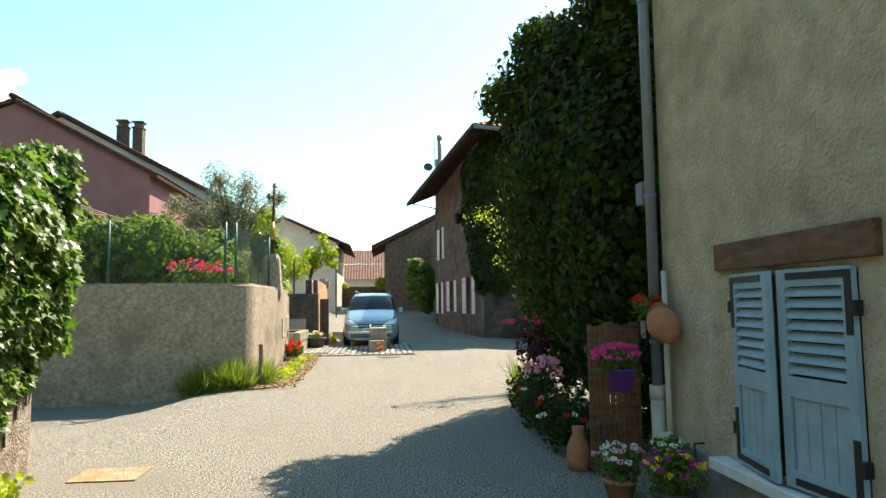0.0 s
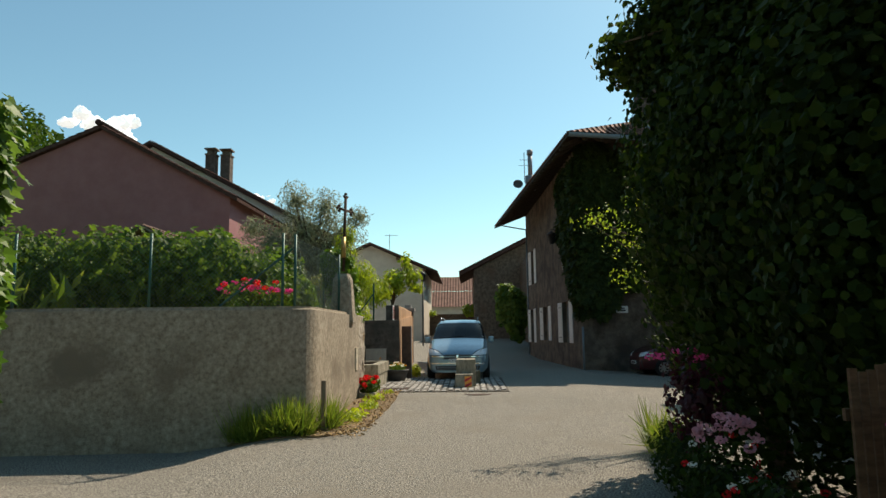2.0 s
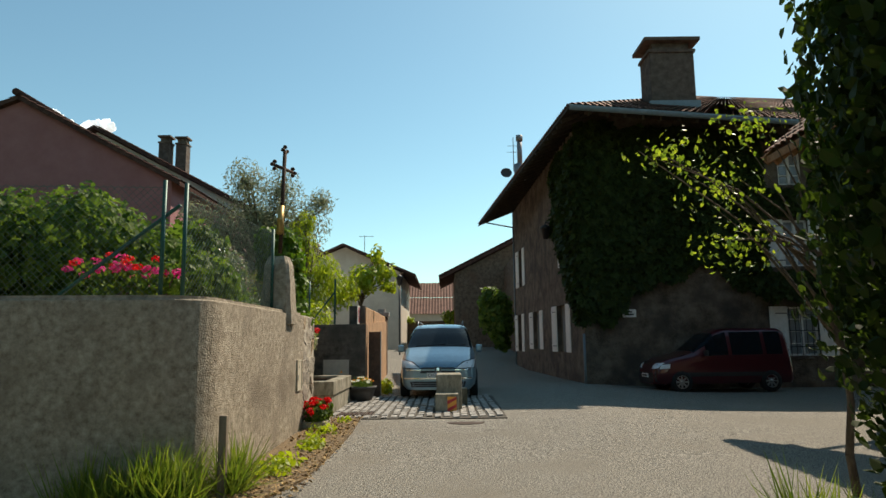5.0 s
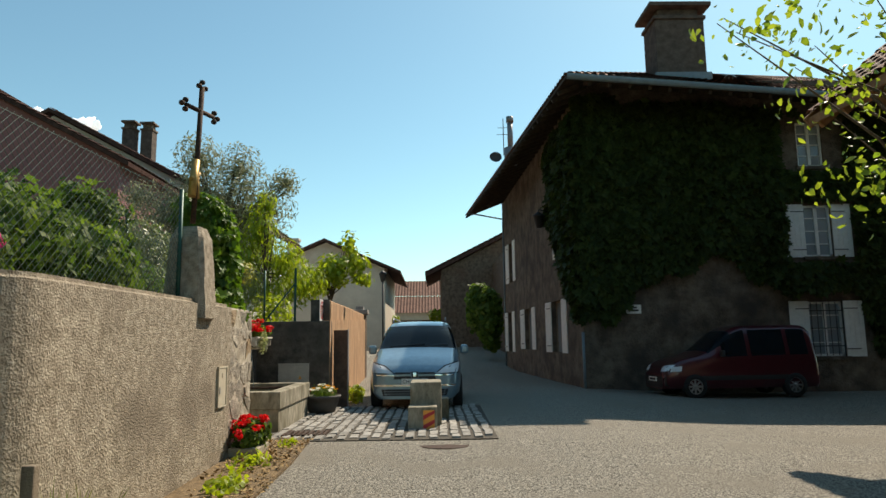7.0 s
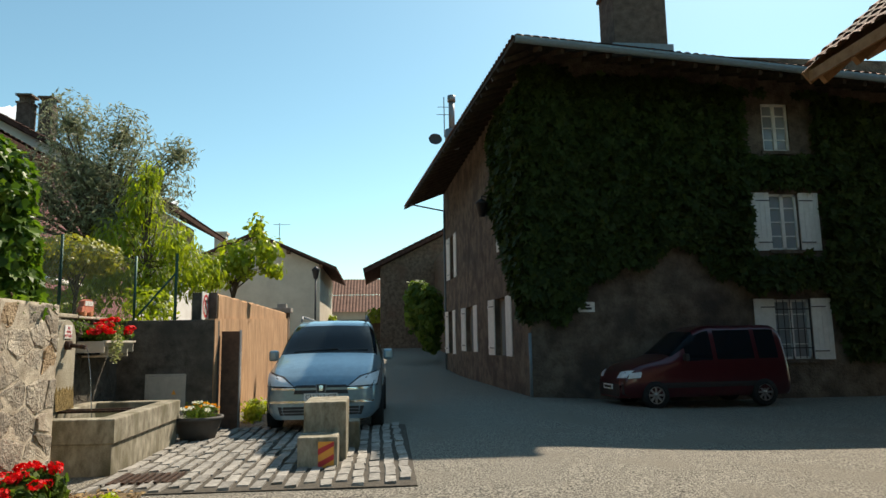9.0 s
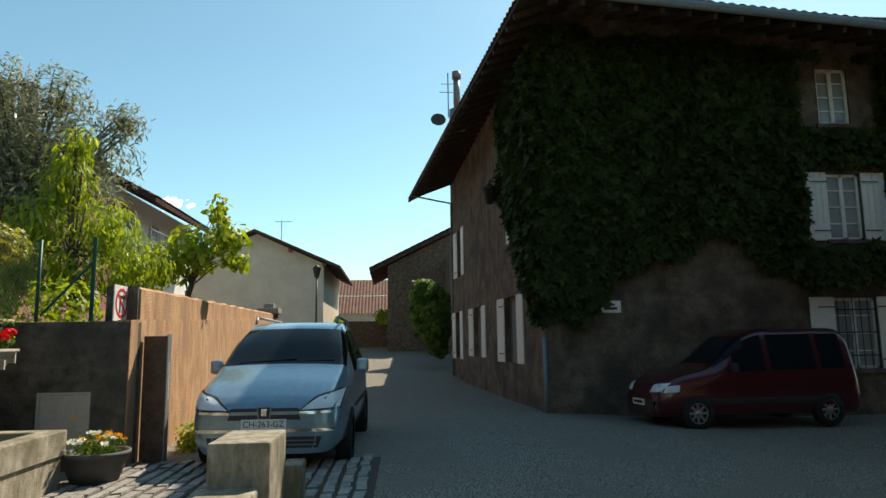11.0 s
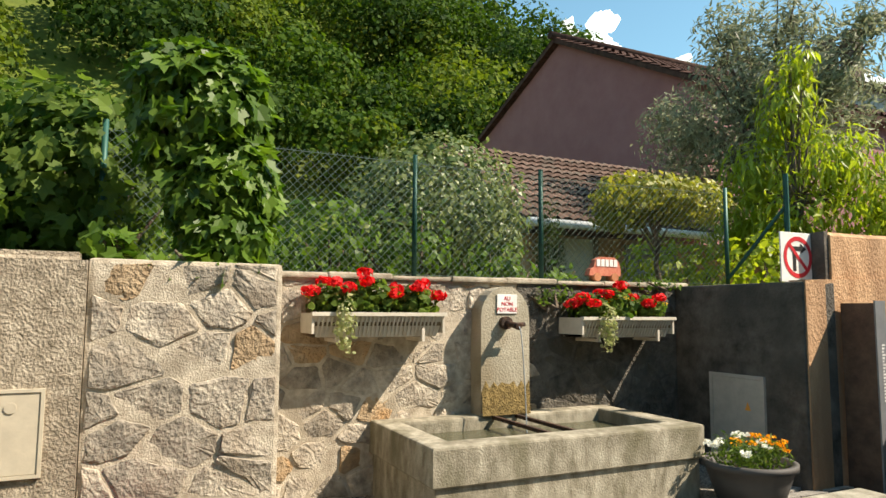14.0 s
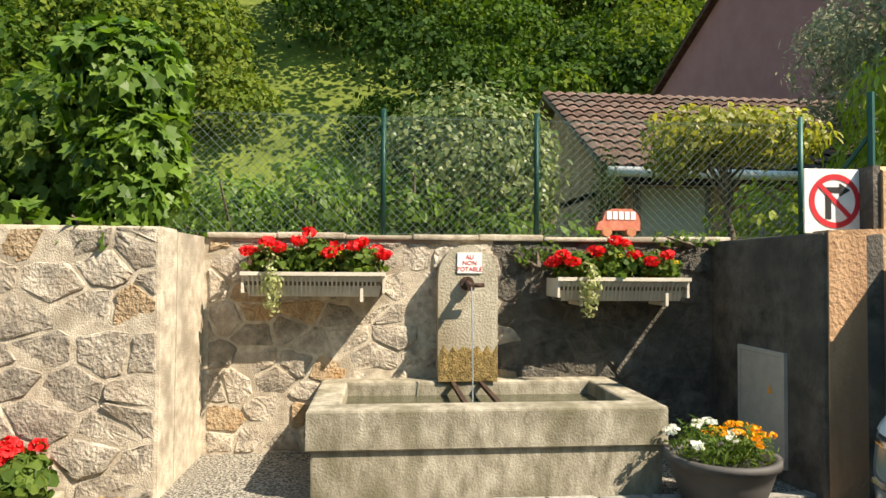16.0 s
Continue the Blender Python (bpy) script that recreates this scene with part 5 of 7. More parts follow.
for j in range(9):
    for i in range(13):
        y, z = 16.955 + 0.5 * i / 12, 0.777 + 0.27 * j / 8 * (0.8 + 0.35 * abs(math.sin(i * 1.7)))
        grid[i, j] = bm.verts.new((-4.296 + 0.02 * (1 - j / 8) + 0.008 * noise.noise((y * 20, z * 20, 0)) - 0.006 * (j == 8), y, z))
for j in range(8):
    for i in range(12):
        bm.faces.new((grid[i, j], grid[i + 1, j], grid[i + 1, j + 1], grid[i, j + 1]))
part("moss", bm, MOSS, stele, "brown moss at the foot")
sp = part("sign_plate", boxes((-4.298, -4.288, 17.11, 17.32, 1.685, 1.86), bev=0.003), WHITE, stele, "white enamel plate with red letters")
for t, z in (("AU", 1.822), ("NON", 1.772), ("POTABLE", 1.720)):
    letters(t, 0.052, REDP, sp, Matrix.Translation((-4.286, 17.215, z)) @ FACE_X)
spout = part("spout", tubes(((-4.3, 17.19, 1.60), (-4.24, 17.19, 1.60), 0.06), ((-4.25, 17.19, 1.60), (-4.12, 17.2, 1.58), 0.028), ((-4.16, 17.2, 1.585), (-4.16, 17.32, 1.59), 0.02), ((-4.12, 17.2, 1.58), (-4.06, 17.2, 1.57), 0.03), n=10), RUSTY, stele, "dark iron spout with tap")
part("water_jet", tubes(*[((-4.06 + 0.012 * k, 17.2, 1.57 - 0.009 * k * k), (-4.06 + 0.012 * (k + 1), 17.2, 1.57 - 0.009 * (k + 1) ** 2), 0.006) for k in range(10)], n=6), PANE, spout)
for y in (17.06, 17.3):
    part("rest_bar", boxes((-4.33, -3.40, y, y + 0.035, 0.745, 0.775)), RUSTY, fountain, "iron bar across the basin")

# flower heads and flower boxes
def blooms(name, centres, mat, parent, r, k, seed, flat=0.6):
    """Flower heads, each a ball or plate of petals of its own."""
    rng = np.random.default_rng(seed)
    for c in centres:
        d = rng.normal(0, 1, (k, 3))
        d /= np.linalg.norm(d, axis=1)[:, None]
        q = np.array(c) + d * r * np.array([1, 1, flat])
        part(name, leaf_mesh(q, d, np.full(k, r * 0.75), "petal", 0.1, rng), mat, parent)


def stems(parent, blobs, tops, seed):
    bm = bmesh.new()
    rng = np.random.default_rng(seed)
    for t in tops:
        b = blobs[rng.integers(len(blobs))]
        cyl(bm, (t[0] * 0.4 + b[0] * 0.6, t[1] * 0.6 + b[1] * 0.4, b[2] - b[5] * 0.5), t, 0.004, 0.003, 4, False)
    part("stems", bm, L_HEDGE, parent)


def scatter(blobs, k, seed, up=0.75):
    rng = np.random.default_rng(seed)
    out = []
    while len(out) < k:
        b = blobs[rng.integers(len(blobs))]
        d = rng.normal(0, 1, 3)
        d /= np.linalg.norm(d)
        d[2] = abs(d[2]) * up + 0.2
        out.append(tuple(np.array(b[:3]) + d * np.array(b[3:]) * 1.08))
    return out


def flower_box(y0, y1, ztop, seed):
    f = thing("planter", (-4.35, (y0 + y1) / 2, ztop - 0.2), "cream ribbed planter hung on the fountain wall with red geraniums", "planter", "wall planters")
    bm = bmesh.new()
    prof = [(-4.498, ztop - 0.19), (-4.26, ztop - 0.19), (-4.19, ztop), (-4.22, ztop), (-4.28, ztop - 0.16), (-4.498, ztop - 0.16)]
    a = [bm.verts.new((x, y0 + (0.05 if z < ztop - 0.1 else 0), z)) for x, z in prof]
    b = [bm.verts.new((x, y1 - (0.05 if z < ztop - 0.1 else 0), z)) for x, z in prof]
    for i in range(6):
        bm.faces.new((a[i], b[i], b[(i + 1) % 6], a[(i + 1) % 6]))
    box(bm, -4.497, -4.2, y0, y0 + 0.02, ztop - 0.16, ztop)
    box(bm, -4.497, -4.2, y1 - 0.02, y1, ztop - 0.16, ztop)
    tub = part("trough", bm, PLANTERM, f)
    for k in range(30):
        y = y0 + 0.05 + k * (y1 - y0 - 0.1) / 30
        bm = bmesh.new()
        obox(bm, (-4.256, y, ztop - 0.18), (0, 1, 0), (0.37, 0, 0.93), (0.93, 0, -0.37), 0, 0.014, 0, 0.165, -0.002, 0.01)
        part("rib", bm, PLANTERM, tub)
    part("lip", boxes((-4.215, -4.175, y0 - 0.005, y1 + 0.005, ztop - 0.02, ztop + 0.01)), PLANTERM, tub)
    for y in (y0 + 0.2, y1 - 0.2):
        part("bracket", boxes((-4.5, -4.235, y, y + 0.025, ztop - 0.23, ztop - 0.2), (-4.235, -4.215, y, y + 0.025, ztop - 0.23, ztop - 0.12)), PLANTERM, f)
    part("soil", boxes((-4.49, -4.215, y0 + 0.03, y1 - 0.03, ztop - 0.1, ztop - 0.02)), SOIL, f)
    ym, yl = (y0 + y1) / 2, y1 - y0
    bl = [(-4.34, y0 + yl * q, ztop + 0.10, 0.16, yl * 0.19, 0.13 + 0.05 * (i == 1)) for i, q in enumerate((0.2, 0.48, 0.8))]
    foliage("leaves", bl, 1500, 0.05, L_HEDGE, f, "clump", 0.3, seed, 0.8)
    foliage("trailing_ivy", [(-4.15, y0 + yl * 0.22, ztop - 0.08, 0.07, 0.09, 0.24)], 240, 0.04, L_VARIEG, f, "leaf", 0.9, seed + 1, 0.7, "variegated trailing ivy")
    tops = scatter(bl, 15, seed + 2, 1.1)
    blooms("red_flower", tops, F_RED, f, 0.055, 34, seed + 3)
    blooms("yellow_flower", scatter(bl, 12, seed + 4, 0.4), F_YELLOW, f, 0.02, 8, seed + 5)
    stems(f, bl, tops, seed + 6)
    deeper = Matrix.Translation((-4.5, 0, 0)) @ Matrix.Diagonal((1.28, 1, 1, 1)) @ Matrix.Translation((4.5, 0, 0))
    for ob in f.children_recursive:
        ob.data.transform(deeper)


flower_box(15.36, 16.50, 1.68, 11)
flower_box(17.93, 19.07, 1.65, 31)

pot = thing("flower_pot", (-3.0, 18.75, 0.15), "dark round pot of white and orange daisies", "flower pot")
bm = bmesh.new()
lathe(bm, (-3.0, 18.75, 0.14), [(0.0, 0.0), (0.24, 0.0), (0.31, 0.2), (0.345, 0.31), (0.37, 0.31), (0.37, 0.36), (0.33, 0.36), (0.32, 0.3), (0, 0.3)], 28)
part("pot", bm, DARKPOT, pot)
bl = [(-3.0, 18.62, 0.56, 0.24, 0.2, 0.16), (-2.98, 18.88, 0.54, 0.24, 0.2, 0.14)]
foliage("leaves", bl, 1300, 0.055, L_HEDGE, pot, "slim", 0.2, 61, 0.8)
blooms("white_daisy", scatter(bl[:1], 14, 62), F_WHITE, pot, 0.035, 14, 63, 0.3)
blooms("orange_daisy", scatter(bl[1:], 14, 64), F_ORANGE, pot, 0.038, 14, 65, 0.3)

jar = thing("flower_box", (-3.1, 14.2, 0.05), "pale concrete box of red geraniums at the foot of the wall", "planter")
part("box", boxes((-3.36, -2.98, 13.85, 14.4, -0.05, 0.24), bev=0.015), STELE, jar)
bl = [(-3.17, 14.0, 0.36, 0.18, 0.18, 0.14), (-3.13, 14.22, 0.38, 0.2, 0.16, 0.18), (-3.2, 14.1, 0.46, 0.15, 0.14, 0.1)]
foliage("leaves", bl, 2000, 0.055, L_HEDGE, jar, "clump", 0.3, 71, 0.8)
tops = scatter(bl, 18, 72, 1.0)
blooms("red_flower", tops, F_RED, jar, 0.05, 30, 73)
stems(jar, bl, tops, 74)
blooms("mauve_flower", scatter([(-3.2, 13.92, 0.3, 0.14, 0.1, 0.08)], 24, 75), F_PALE, jar, 0.02, 8, 76)

# ---- things round the fountain ----
mb = thing("meter_box", (-3.38, 13.6, 1.0), "beige meter box set in the rendered wall", "meter box")
part("door", boxes((-3.36, -3.345, 13.38, 13.66, 0.80, 1.24), bev=0.004), BEIGEBOX, mb)
part("frame", boxes((-3.37, -3.338, 13.36, 13.378, 0.78, 1.26), (-3.37, -3.338, 13.662, 13.68, 0.78, 1.26), (-3.37, -3.338, 13.378, 13.662, 1.242, 1.26), (-3.37, -3.338, 13.378, 13.662, 0.78, 0.798)), BEIGEBOX, mb)
part("lock", boxes((-3.344, -3.338, 13.41, 13.435, 0.94, 1.02)), GREYSTEEL, mb)
part("vent", tubes(((-3.345, 13.52, 1.16), (-3.339, 13.52, 1.16), 0.03), n=12), BEIGEBOX, mb)
eb = thing("electricity_box", (-3.72, 19.46, 0.3), "pale grey electricity cabinet door in the dark wall", "cabinet")
part("door", boxes((-4.0, -3.44, 19.455, 19.478, 0.28, 1.075), bev=0.004), GREYBOX, eb)
part("frame", boxes((-4.04, -4.003, 19.45, 19.479, 0.25, 1.11), (-3.437, -3.4, 19.45, 19.479, 0.25, 1.11), (-4.003, -3.437, 19.45, 19.479, 1.078, 1.11)), GREYBOX, eb)
bm = bmesh.new()
bm.faces.new([bm.verts.new(p) for p in ((-3.62, 19.452, 0.78), (-3.55, 19.452, 0.78), (-3.585, 19.452, 0.86))])
part("warning_label", bm, ORANGEP, eb, "small yellow warning triangle")

rs = thing("road_sign", (-3.17, 19.7, 2.0), "square white no-right-turn sign standing on the wall", "road sign")
part("panel", boxes((-3.20, -3.185, 19.48, 19.94, 1.995, 2.46), bev=0.004), WHITE, rs)
yc, zc = 19.71, 2.228
def ring(bm, r0, r1, x, n=40):
    a = [(bm.verts.new((x, yc + r0 * math.cos(k * math.tau / n), zc + r0 * math.sin(k * math.tau / n))), bm.verts.new((x, yc + r1 * math.cos(k * math.tau / n), zc + r1 * math.sin(k * math.tau / n)))) for k in range(n)]
    for k in range(n):
        bm.faces.new((a[k][0], a[k][1], a[(k + 1) % n][1], a[(k + 1) % n][0]))


bm = bmesh.new()
ring(bm, 0.155, 0.195, -3.1815)
part("red_ring", bm, REDP, rs)
bm = bmesh.new()
obox(bm, (-3.183, yc - 0.05, zc - 0.13), (0, 1, 0), (0, 0, 1), (1, 0, 0), -0.022, 0.022, 0, 0.19, 0, 0.001)
obox(bm, (-3.183, yc - 0.05, zc + 0.06), (0, 1, 0), (0, 0, 1), (1, 0, 0), -0.022, 0.09, -0.001, 0.04, 0, 0.001)
bm.faces.new([bm.verts.new(p) for p in ((-3.182, yc + 0.035, zc + 0.13), (-3.182, yc + 0.035, zc + 0.03), (-3.182, yc + 0.12, zc + 0.08))])
part("black_arrow", bm, BLACKP, rs)
bm = bmesh.new()
q = 0.7071
obox(bm, (-3.1812, yc, zc), (0, q, -q), (0, q, q), (1, 0, 0), -0.17, 0.17, -0.017, 0.017, 0, 0.001)
part("red_bar", bm, REDP, rs)
bm = bmesh.new()

tot = thing("info_totem", (-2.8, 20.02, 0.15), "brown steel information totem with vertical lettering", "totem")
part("panel", boxes((-2.96, -2.66, 19.95, 20.09, 0.05, 1.80), bev=0.004), CORTEN, tot)
part("edge_plate", boxes((-2.659, -2.645, 19.95, 20.09, 0.05, 1.82)), GREYSTEEL, tot)
bm = bmesh.new()
for k in range(18):
    z = 0.95 + k * 0.028
    box(bm, -2.644, -2.642, 20.01, 20.03 + 0.012 * (k % 3), z, z + 0.016)
part("lettering", bm, WHITE, tot, "illegible white vertical lettering")

bus = thing("bus_ornament", (-4.75, 18.65, 2.03), "small painted red wooden bus on the coping", "ornament")
bm = bmesh.new()
prof = [(18.44, 2.09), (18.46, 2.16), (18.50, 2.18), (18.53, 2.26), (18.60, 2.29), (18.78, 2.29), (18.84, 2.24), (18.86, 2.17), (18.86, 2.09)]
lo = [bm.verts.new((-4.66, y, z)) for y, z in prof]
hi = [bm.verts.new((-4.74, y, z)) for y, z in prof]
bm.faces.new(lo)
bm.faces.new(hi[::-1])
for i in range(9):
    bm.faces.new((lo[i], hi[i], hi[(i + 1) % 9], lo[(i + 1) % 9]))
bmesh.ops.recalc_face_normals(bm, faces=bm.faces[:])
part("body", bm, surf("faded_red_paint", (0.42, 0.10, 0.06), (0.55, 0.22, 0.14), 25, 0.7, 0.1), bus)
for k in range(5):
    part("window", boxes((-4.658, -4.654, 18.54 + k * 0.057, 18.585 + k * 0.057, 2.19, 2.265)), WHITE, bus)
for y in (18.54, 18.77):
    part("wheel", tubes(((-4.74, y, 2.075), (-4.64, y, 2.075), 0.045), n=14), TERRA, bus)

bol = thing("stone_bollard", (-0.95, 16.8, 0.1), "two-step stone bollard with an orange reflector plate", "bollard")
part("low_block", boxes((-1.2, -0.74, 16.05, 16.5, 0.0, 0.50), bev=0.02), TROUGH, bol)
part("tall_block", boxes((-1.18, -0.66, 16.502, 17.35, 0.0, 0.86), bev=0.025), TROUGH, bol)
part("rear_block", boxes((-0.72, -0.52, 17.352, 17.75, 0.0, 0.52), bev=0.02), TROUGH, bol)
pl = part("reflector", boxes((-0.96, -0.78, 16.035, 16.049, 0.14, 0.45)), ORANGEP, bol, "orange and red striped reflector")
bm = bmesh.new()
for z in (0.15, 0.30):
    bm.faces.new([bm.verts.new(p) for p in ((-0.96, 16.033, z), (-0.78, 16.033, z + 0.1), (-0.78, 16.033, z + 0.16 if z < 0.2 else 0.45), (-0.96, 16.033, z + 0.07))])
part("red_stripe", bm, REDP, pl)

stake = thing("stake", (-3.23, 9.5, 0), "weathered wooden stake in the verge", "stake")
part("post", boxes((-3.27, -3.19, 9.47, 9.54, -0.2, 0.82), bev=0.012), GREYWOOD, stake)
mh = thing("manhole_cover", (-0.7, 14.75, 0.14), "round iron manhole cover in the asphalt", "manhole cover")
bm = bmesh.new()
lathe(bm, (-0.65, 14.7, 0.082), [(0.42, 0.0), (0.42, 0.045), (0.36, 0.05), (0, 0.05)], 24)
part("cover", bm, RUSTY, mh)
dg = thing("drain_grate", (-2.9, 15.6, 0.15), "square iron drain grate in the paving", "drain")
for k in range(7):
    part("bar", boxes((-3.0 + k * 0.08, -2.96 + k * 0.08, 15.45, 15.95, 0.165, 0.185)), RUSTY, dg)
part("frame", boxes((-3.05, -3.01, 15.4, 16.0, 0.15, 0.186), (-2.45, -2.41, 15.4, 16.0, 0.15, 0.186)), RUSTY, dg)
hatch = thing("access_cover", (-3.4, 2.6, 0), "small rusty square access cover in the road", "access cover")
part("plate", boxes((-3.75, -3.15, 2.45, 2.95, -0.05, 0.012)), RUBBLEOCHRE, hatch)

# ---- cross on its pillar ----
pil = thing("wayside_cross", (-3.52, 12.98, 1.94), "ornate black iron cross on a rough stone pillar", "cross")
bm = bmesh.new()
levels = []
for k in range(9):
    z, w = 1.9 + 0.13 * k, 0.25 - 0.07 * k / 8 - 0.05 * (k == 8)
    levels.append([bm.verts.new((-3.635 + w * c + 0.02 * noise.noise((c * 2, d, z * 3)), 13.52 + w * d + 0.02 * noise.noise((c, d * 2, z * 4)), z)) for c, d in ((1, 0.75), (0.75, 1), (-0.75, 1), (-1, 0.75), (-1, -0.75), (-0.75, -1), (0.75, -1), (1, -0.75))])
for p, q in zip(levels, levels[1:]):
    for k in range(8):
        bm.faces.new((p[k], p[(k + 1) % 8], q[(k + 1) % 8], q[k]))
bm.faces.new(levels[-1])
part("pillar", bm, RENDERWALL, pil, "rough tapering stone pillar")
arm = Vector((0.35, 0.94, 0.0))
mid = Vector((-3.61, 13.56, 4.36))
bm = tubes(((-3.63, 13.52, 3.0), (-3.60, 13.57, 4.66), 0.032), (mid - arm * 0.24, mid + arm * 0.24, 0.028), n=8)
for tip, out in ((mid - arm * 0.25, -arm), (mid + arm * 0.25, arm), (Vector((-3.60, 13.57, 4.66)), Vector((0, 0, 1)))):
    side = Vector((0, 0, 1)) if out.z == 0 else arm
    for p in (tip + out * 0.06, tip + side * 0.055, tip - side * 0.055):
        lathe(bm, p - Vector((0, 0, 0.035)), [(0, 0), (0.03, 0.015), (0.036, 0.035), (0.03, 0.055), (0, 0.07)], 8)
part("cross", bm, RUSTY, pil)
bm = tubes(((-3.63, 13.45, 3.3), (-3.63, 13.54, 3.75), 0.05), ((-3.63, 13.60, 3.3), (-3.63, 13.54, 3.6), 0.04), ((-3.63, 13.4, 3.5), (-3.63, 13.66, 3.62), 0.025), n=8)
part("ornament", bm, GILT, pil, "gilded scroll at the foot of the cross")
for ob in pil.children:
    ob.data.transform(Matrix.Translation((0.08, -0.62, -0.08)))

# ---- chain-link fences ----
def fence(pts, z0, z1, label, step=0.075, posts=True):
    f = thing("chain_link_fence", (*pts[0], z0), label, "fence")
    for (xa, ya), (xb, yb) in zip(pts, pts[1:]):
        a, b = Vector((xa, ya, 0)), Vector((xb, yb, 0))
        L, h = (b - a).length, z1 - z0
        u = (b - a) / L
        bm = bmesh.new()
        k = int((L + h) / step)
        for s in (1, -1):
            for i in range(k):
                t0 = i * step - h
                c0, c1 = max(0, t0), min(L, t0 + h)
                if c1 - c0 < 0.02:
                    continue
                za, zb = (z0 + c0 - t0, z0 + c1 - t0) if s > 0 else (z1 - c0 + t0, z1 - c1 + t0)
                cyl(bm, a + u * c0 + Vector((0, 0, za)), a + u * c1 + Vector((0, 0, zb)), 0.0023, n=3, caps=False)
        for z in (z0 + 0.02, z1 - 0.02):
            cyl(bm, a + Vector((0, 0, z)), b + Vector((0, 0, z)), 0.003, n=4)
        part("wire_mesh", bm, WIRE, f)["kind"] = "stuff"
        cnt = max(1, round(L / 2.2))
        for i in range(cnt + 1):
            p = a.lerp(b, i / cnt)
            if posts:
                part("post", tubes(((p.x, p.y, z0 - 0.1), (p.x, p.y, z1 + 0.06), 0.024), n=8), GREENPOST, f)
    p = Vector((*pts[0], 0))
    return f


fence([(-10.4, 8.95), (-3.95, 9.55)], 2.0, 3.2, "green chain-link fence on the front of the rendered wall")
f = fence([(-3.78, 9.7), (-3.6, 12.66)], 2.0, 3.2, "green chain-link fence along the lane wall")
part("brace", tubes(((-3.8, 9.6, 3.0), (-5.0, 9.55, 2.05), 0.02), n=6), GREENPOST, f)
f = fence([(-4.75, 13.85), (-4.75, 16.48), (-4.75, 17.9), (-4.6, 20.4)], 2.02, 3.12, "green chain-link fence above the fountain wall")
part("brace", tubes(((-3.95, 20.6, 1.9), (-3.95, 20.6, 3.25), 0.03), ((-3.95, 20.6, 2.9), (-4.5, 20.3, 2.1), 0.02), n=6), GREENPOST, f)

# ---- hillside and woods ----
def hill_z(x, y):
    d = max(0.0, -34 - x)
    crest = float(np.interp(y, [-200, -40, 40, 64, 80, 90, 110, 150], [75, 70, 66, 55, 50, 44, 22, 3]))
    return 1.2 + crest * (1 - math.exp(-d / 52.0)) * 0.98 + 3.0 * noise.noise((x * 0.03, y * 0.03, 0)) * sm(0, 30, d)


hx, hy = np.linspace(-34, -180, 40), np.linspace(-170, 160, 80)
hv = [(x, y, hill_z(x, y)) for y in hy for x in hx]
hf = [(j * 40 + i, (j + 1) * 40 + i, (j + 1) * 40 + i + 1, j * 40 + i + 1) for j in range(79) for i in range(39)]
hillside = tagged(part("hillside", (hv, hf), MEADOW), "steep green hillside with a small meadow", "hill", kind="structure")
rng = np.random.default_rng(9)
stands = {"woods": [], "light_woods": [], "deep_woods": []}
placed = 0
while placed < 1250:
    y = rng.uniform(-110, 125)
    x = -38 - 110 * rng.random() ** 1.5
    if x > -63 and 16.5 - 0.225 * (1.2 - x) < y < 16.5 - 0.09 * (1.2 - x):
        continue
    placed += 1
    near = x > -72 and -30 < y < 75
    r = rng.uniform(2.6, 6.2)
    k = 1100 if near else 140
    # a crown is a heap of lobes
    lobes = rng.normal(0, 1, (9, 3))
    lobes /= np.linalg.norm(lobes, axis=1)[:, None]
    lobes[:, 2] = np.abs(lobes[:, 2]) * 1.25 - 0.2
    which = rng.integers(0, 9, k)
    d = rng.normal(0, 1, (k, 3))
    d /= np.linalg.norm(d, axis=1)[:, None]
    d[:, 2] = np.where(d[:, 2] < -0.4, -d[:, 2], d[:, 2])
    p = np.array([x, y, hill_z(x, y) + r * 0.9]) + lobes[which] * r * 0.62 + d * r * 0.48 * (0.75 + 0.25 * rng.random(k))[:, None]
    name = ("woods", "woods", "light_woods", "deep_woods")[int(rng.integers(4))]
    stands[name].append((p, d, np.full(k, 0.3 if near else 0.95) * (0.6 + 0.7 * rng.random(k)) * (r / 4) ** 0.5))
for (name, heap), leafy, look_words in zip(stands.items(), (L_FOREST, L_FORESTLIGHT, L_FORESTDARK), ("dense green broadleaf woods on the hillside", "light yellow-green broadleaf trees in the hillside woods", "deep green trees in the hillside woods")):
    mesh = leaf_mesh(*(np.concatenate([h[k] for h in heap]) for k in range(3)), "clump", 0.3, rng)
    tagged(part(name, mesh, leafy), look_words, "woods", kind="stuff")

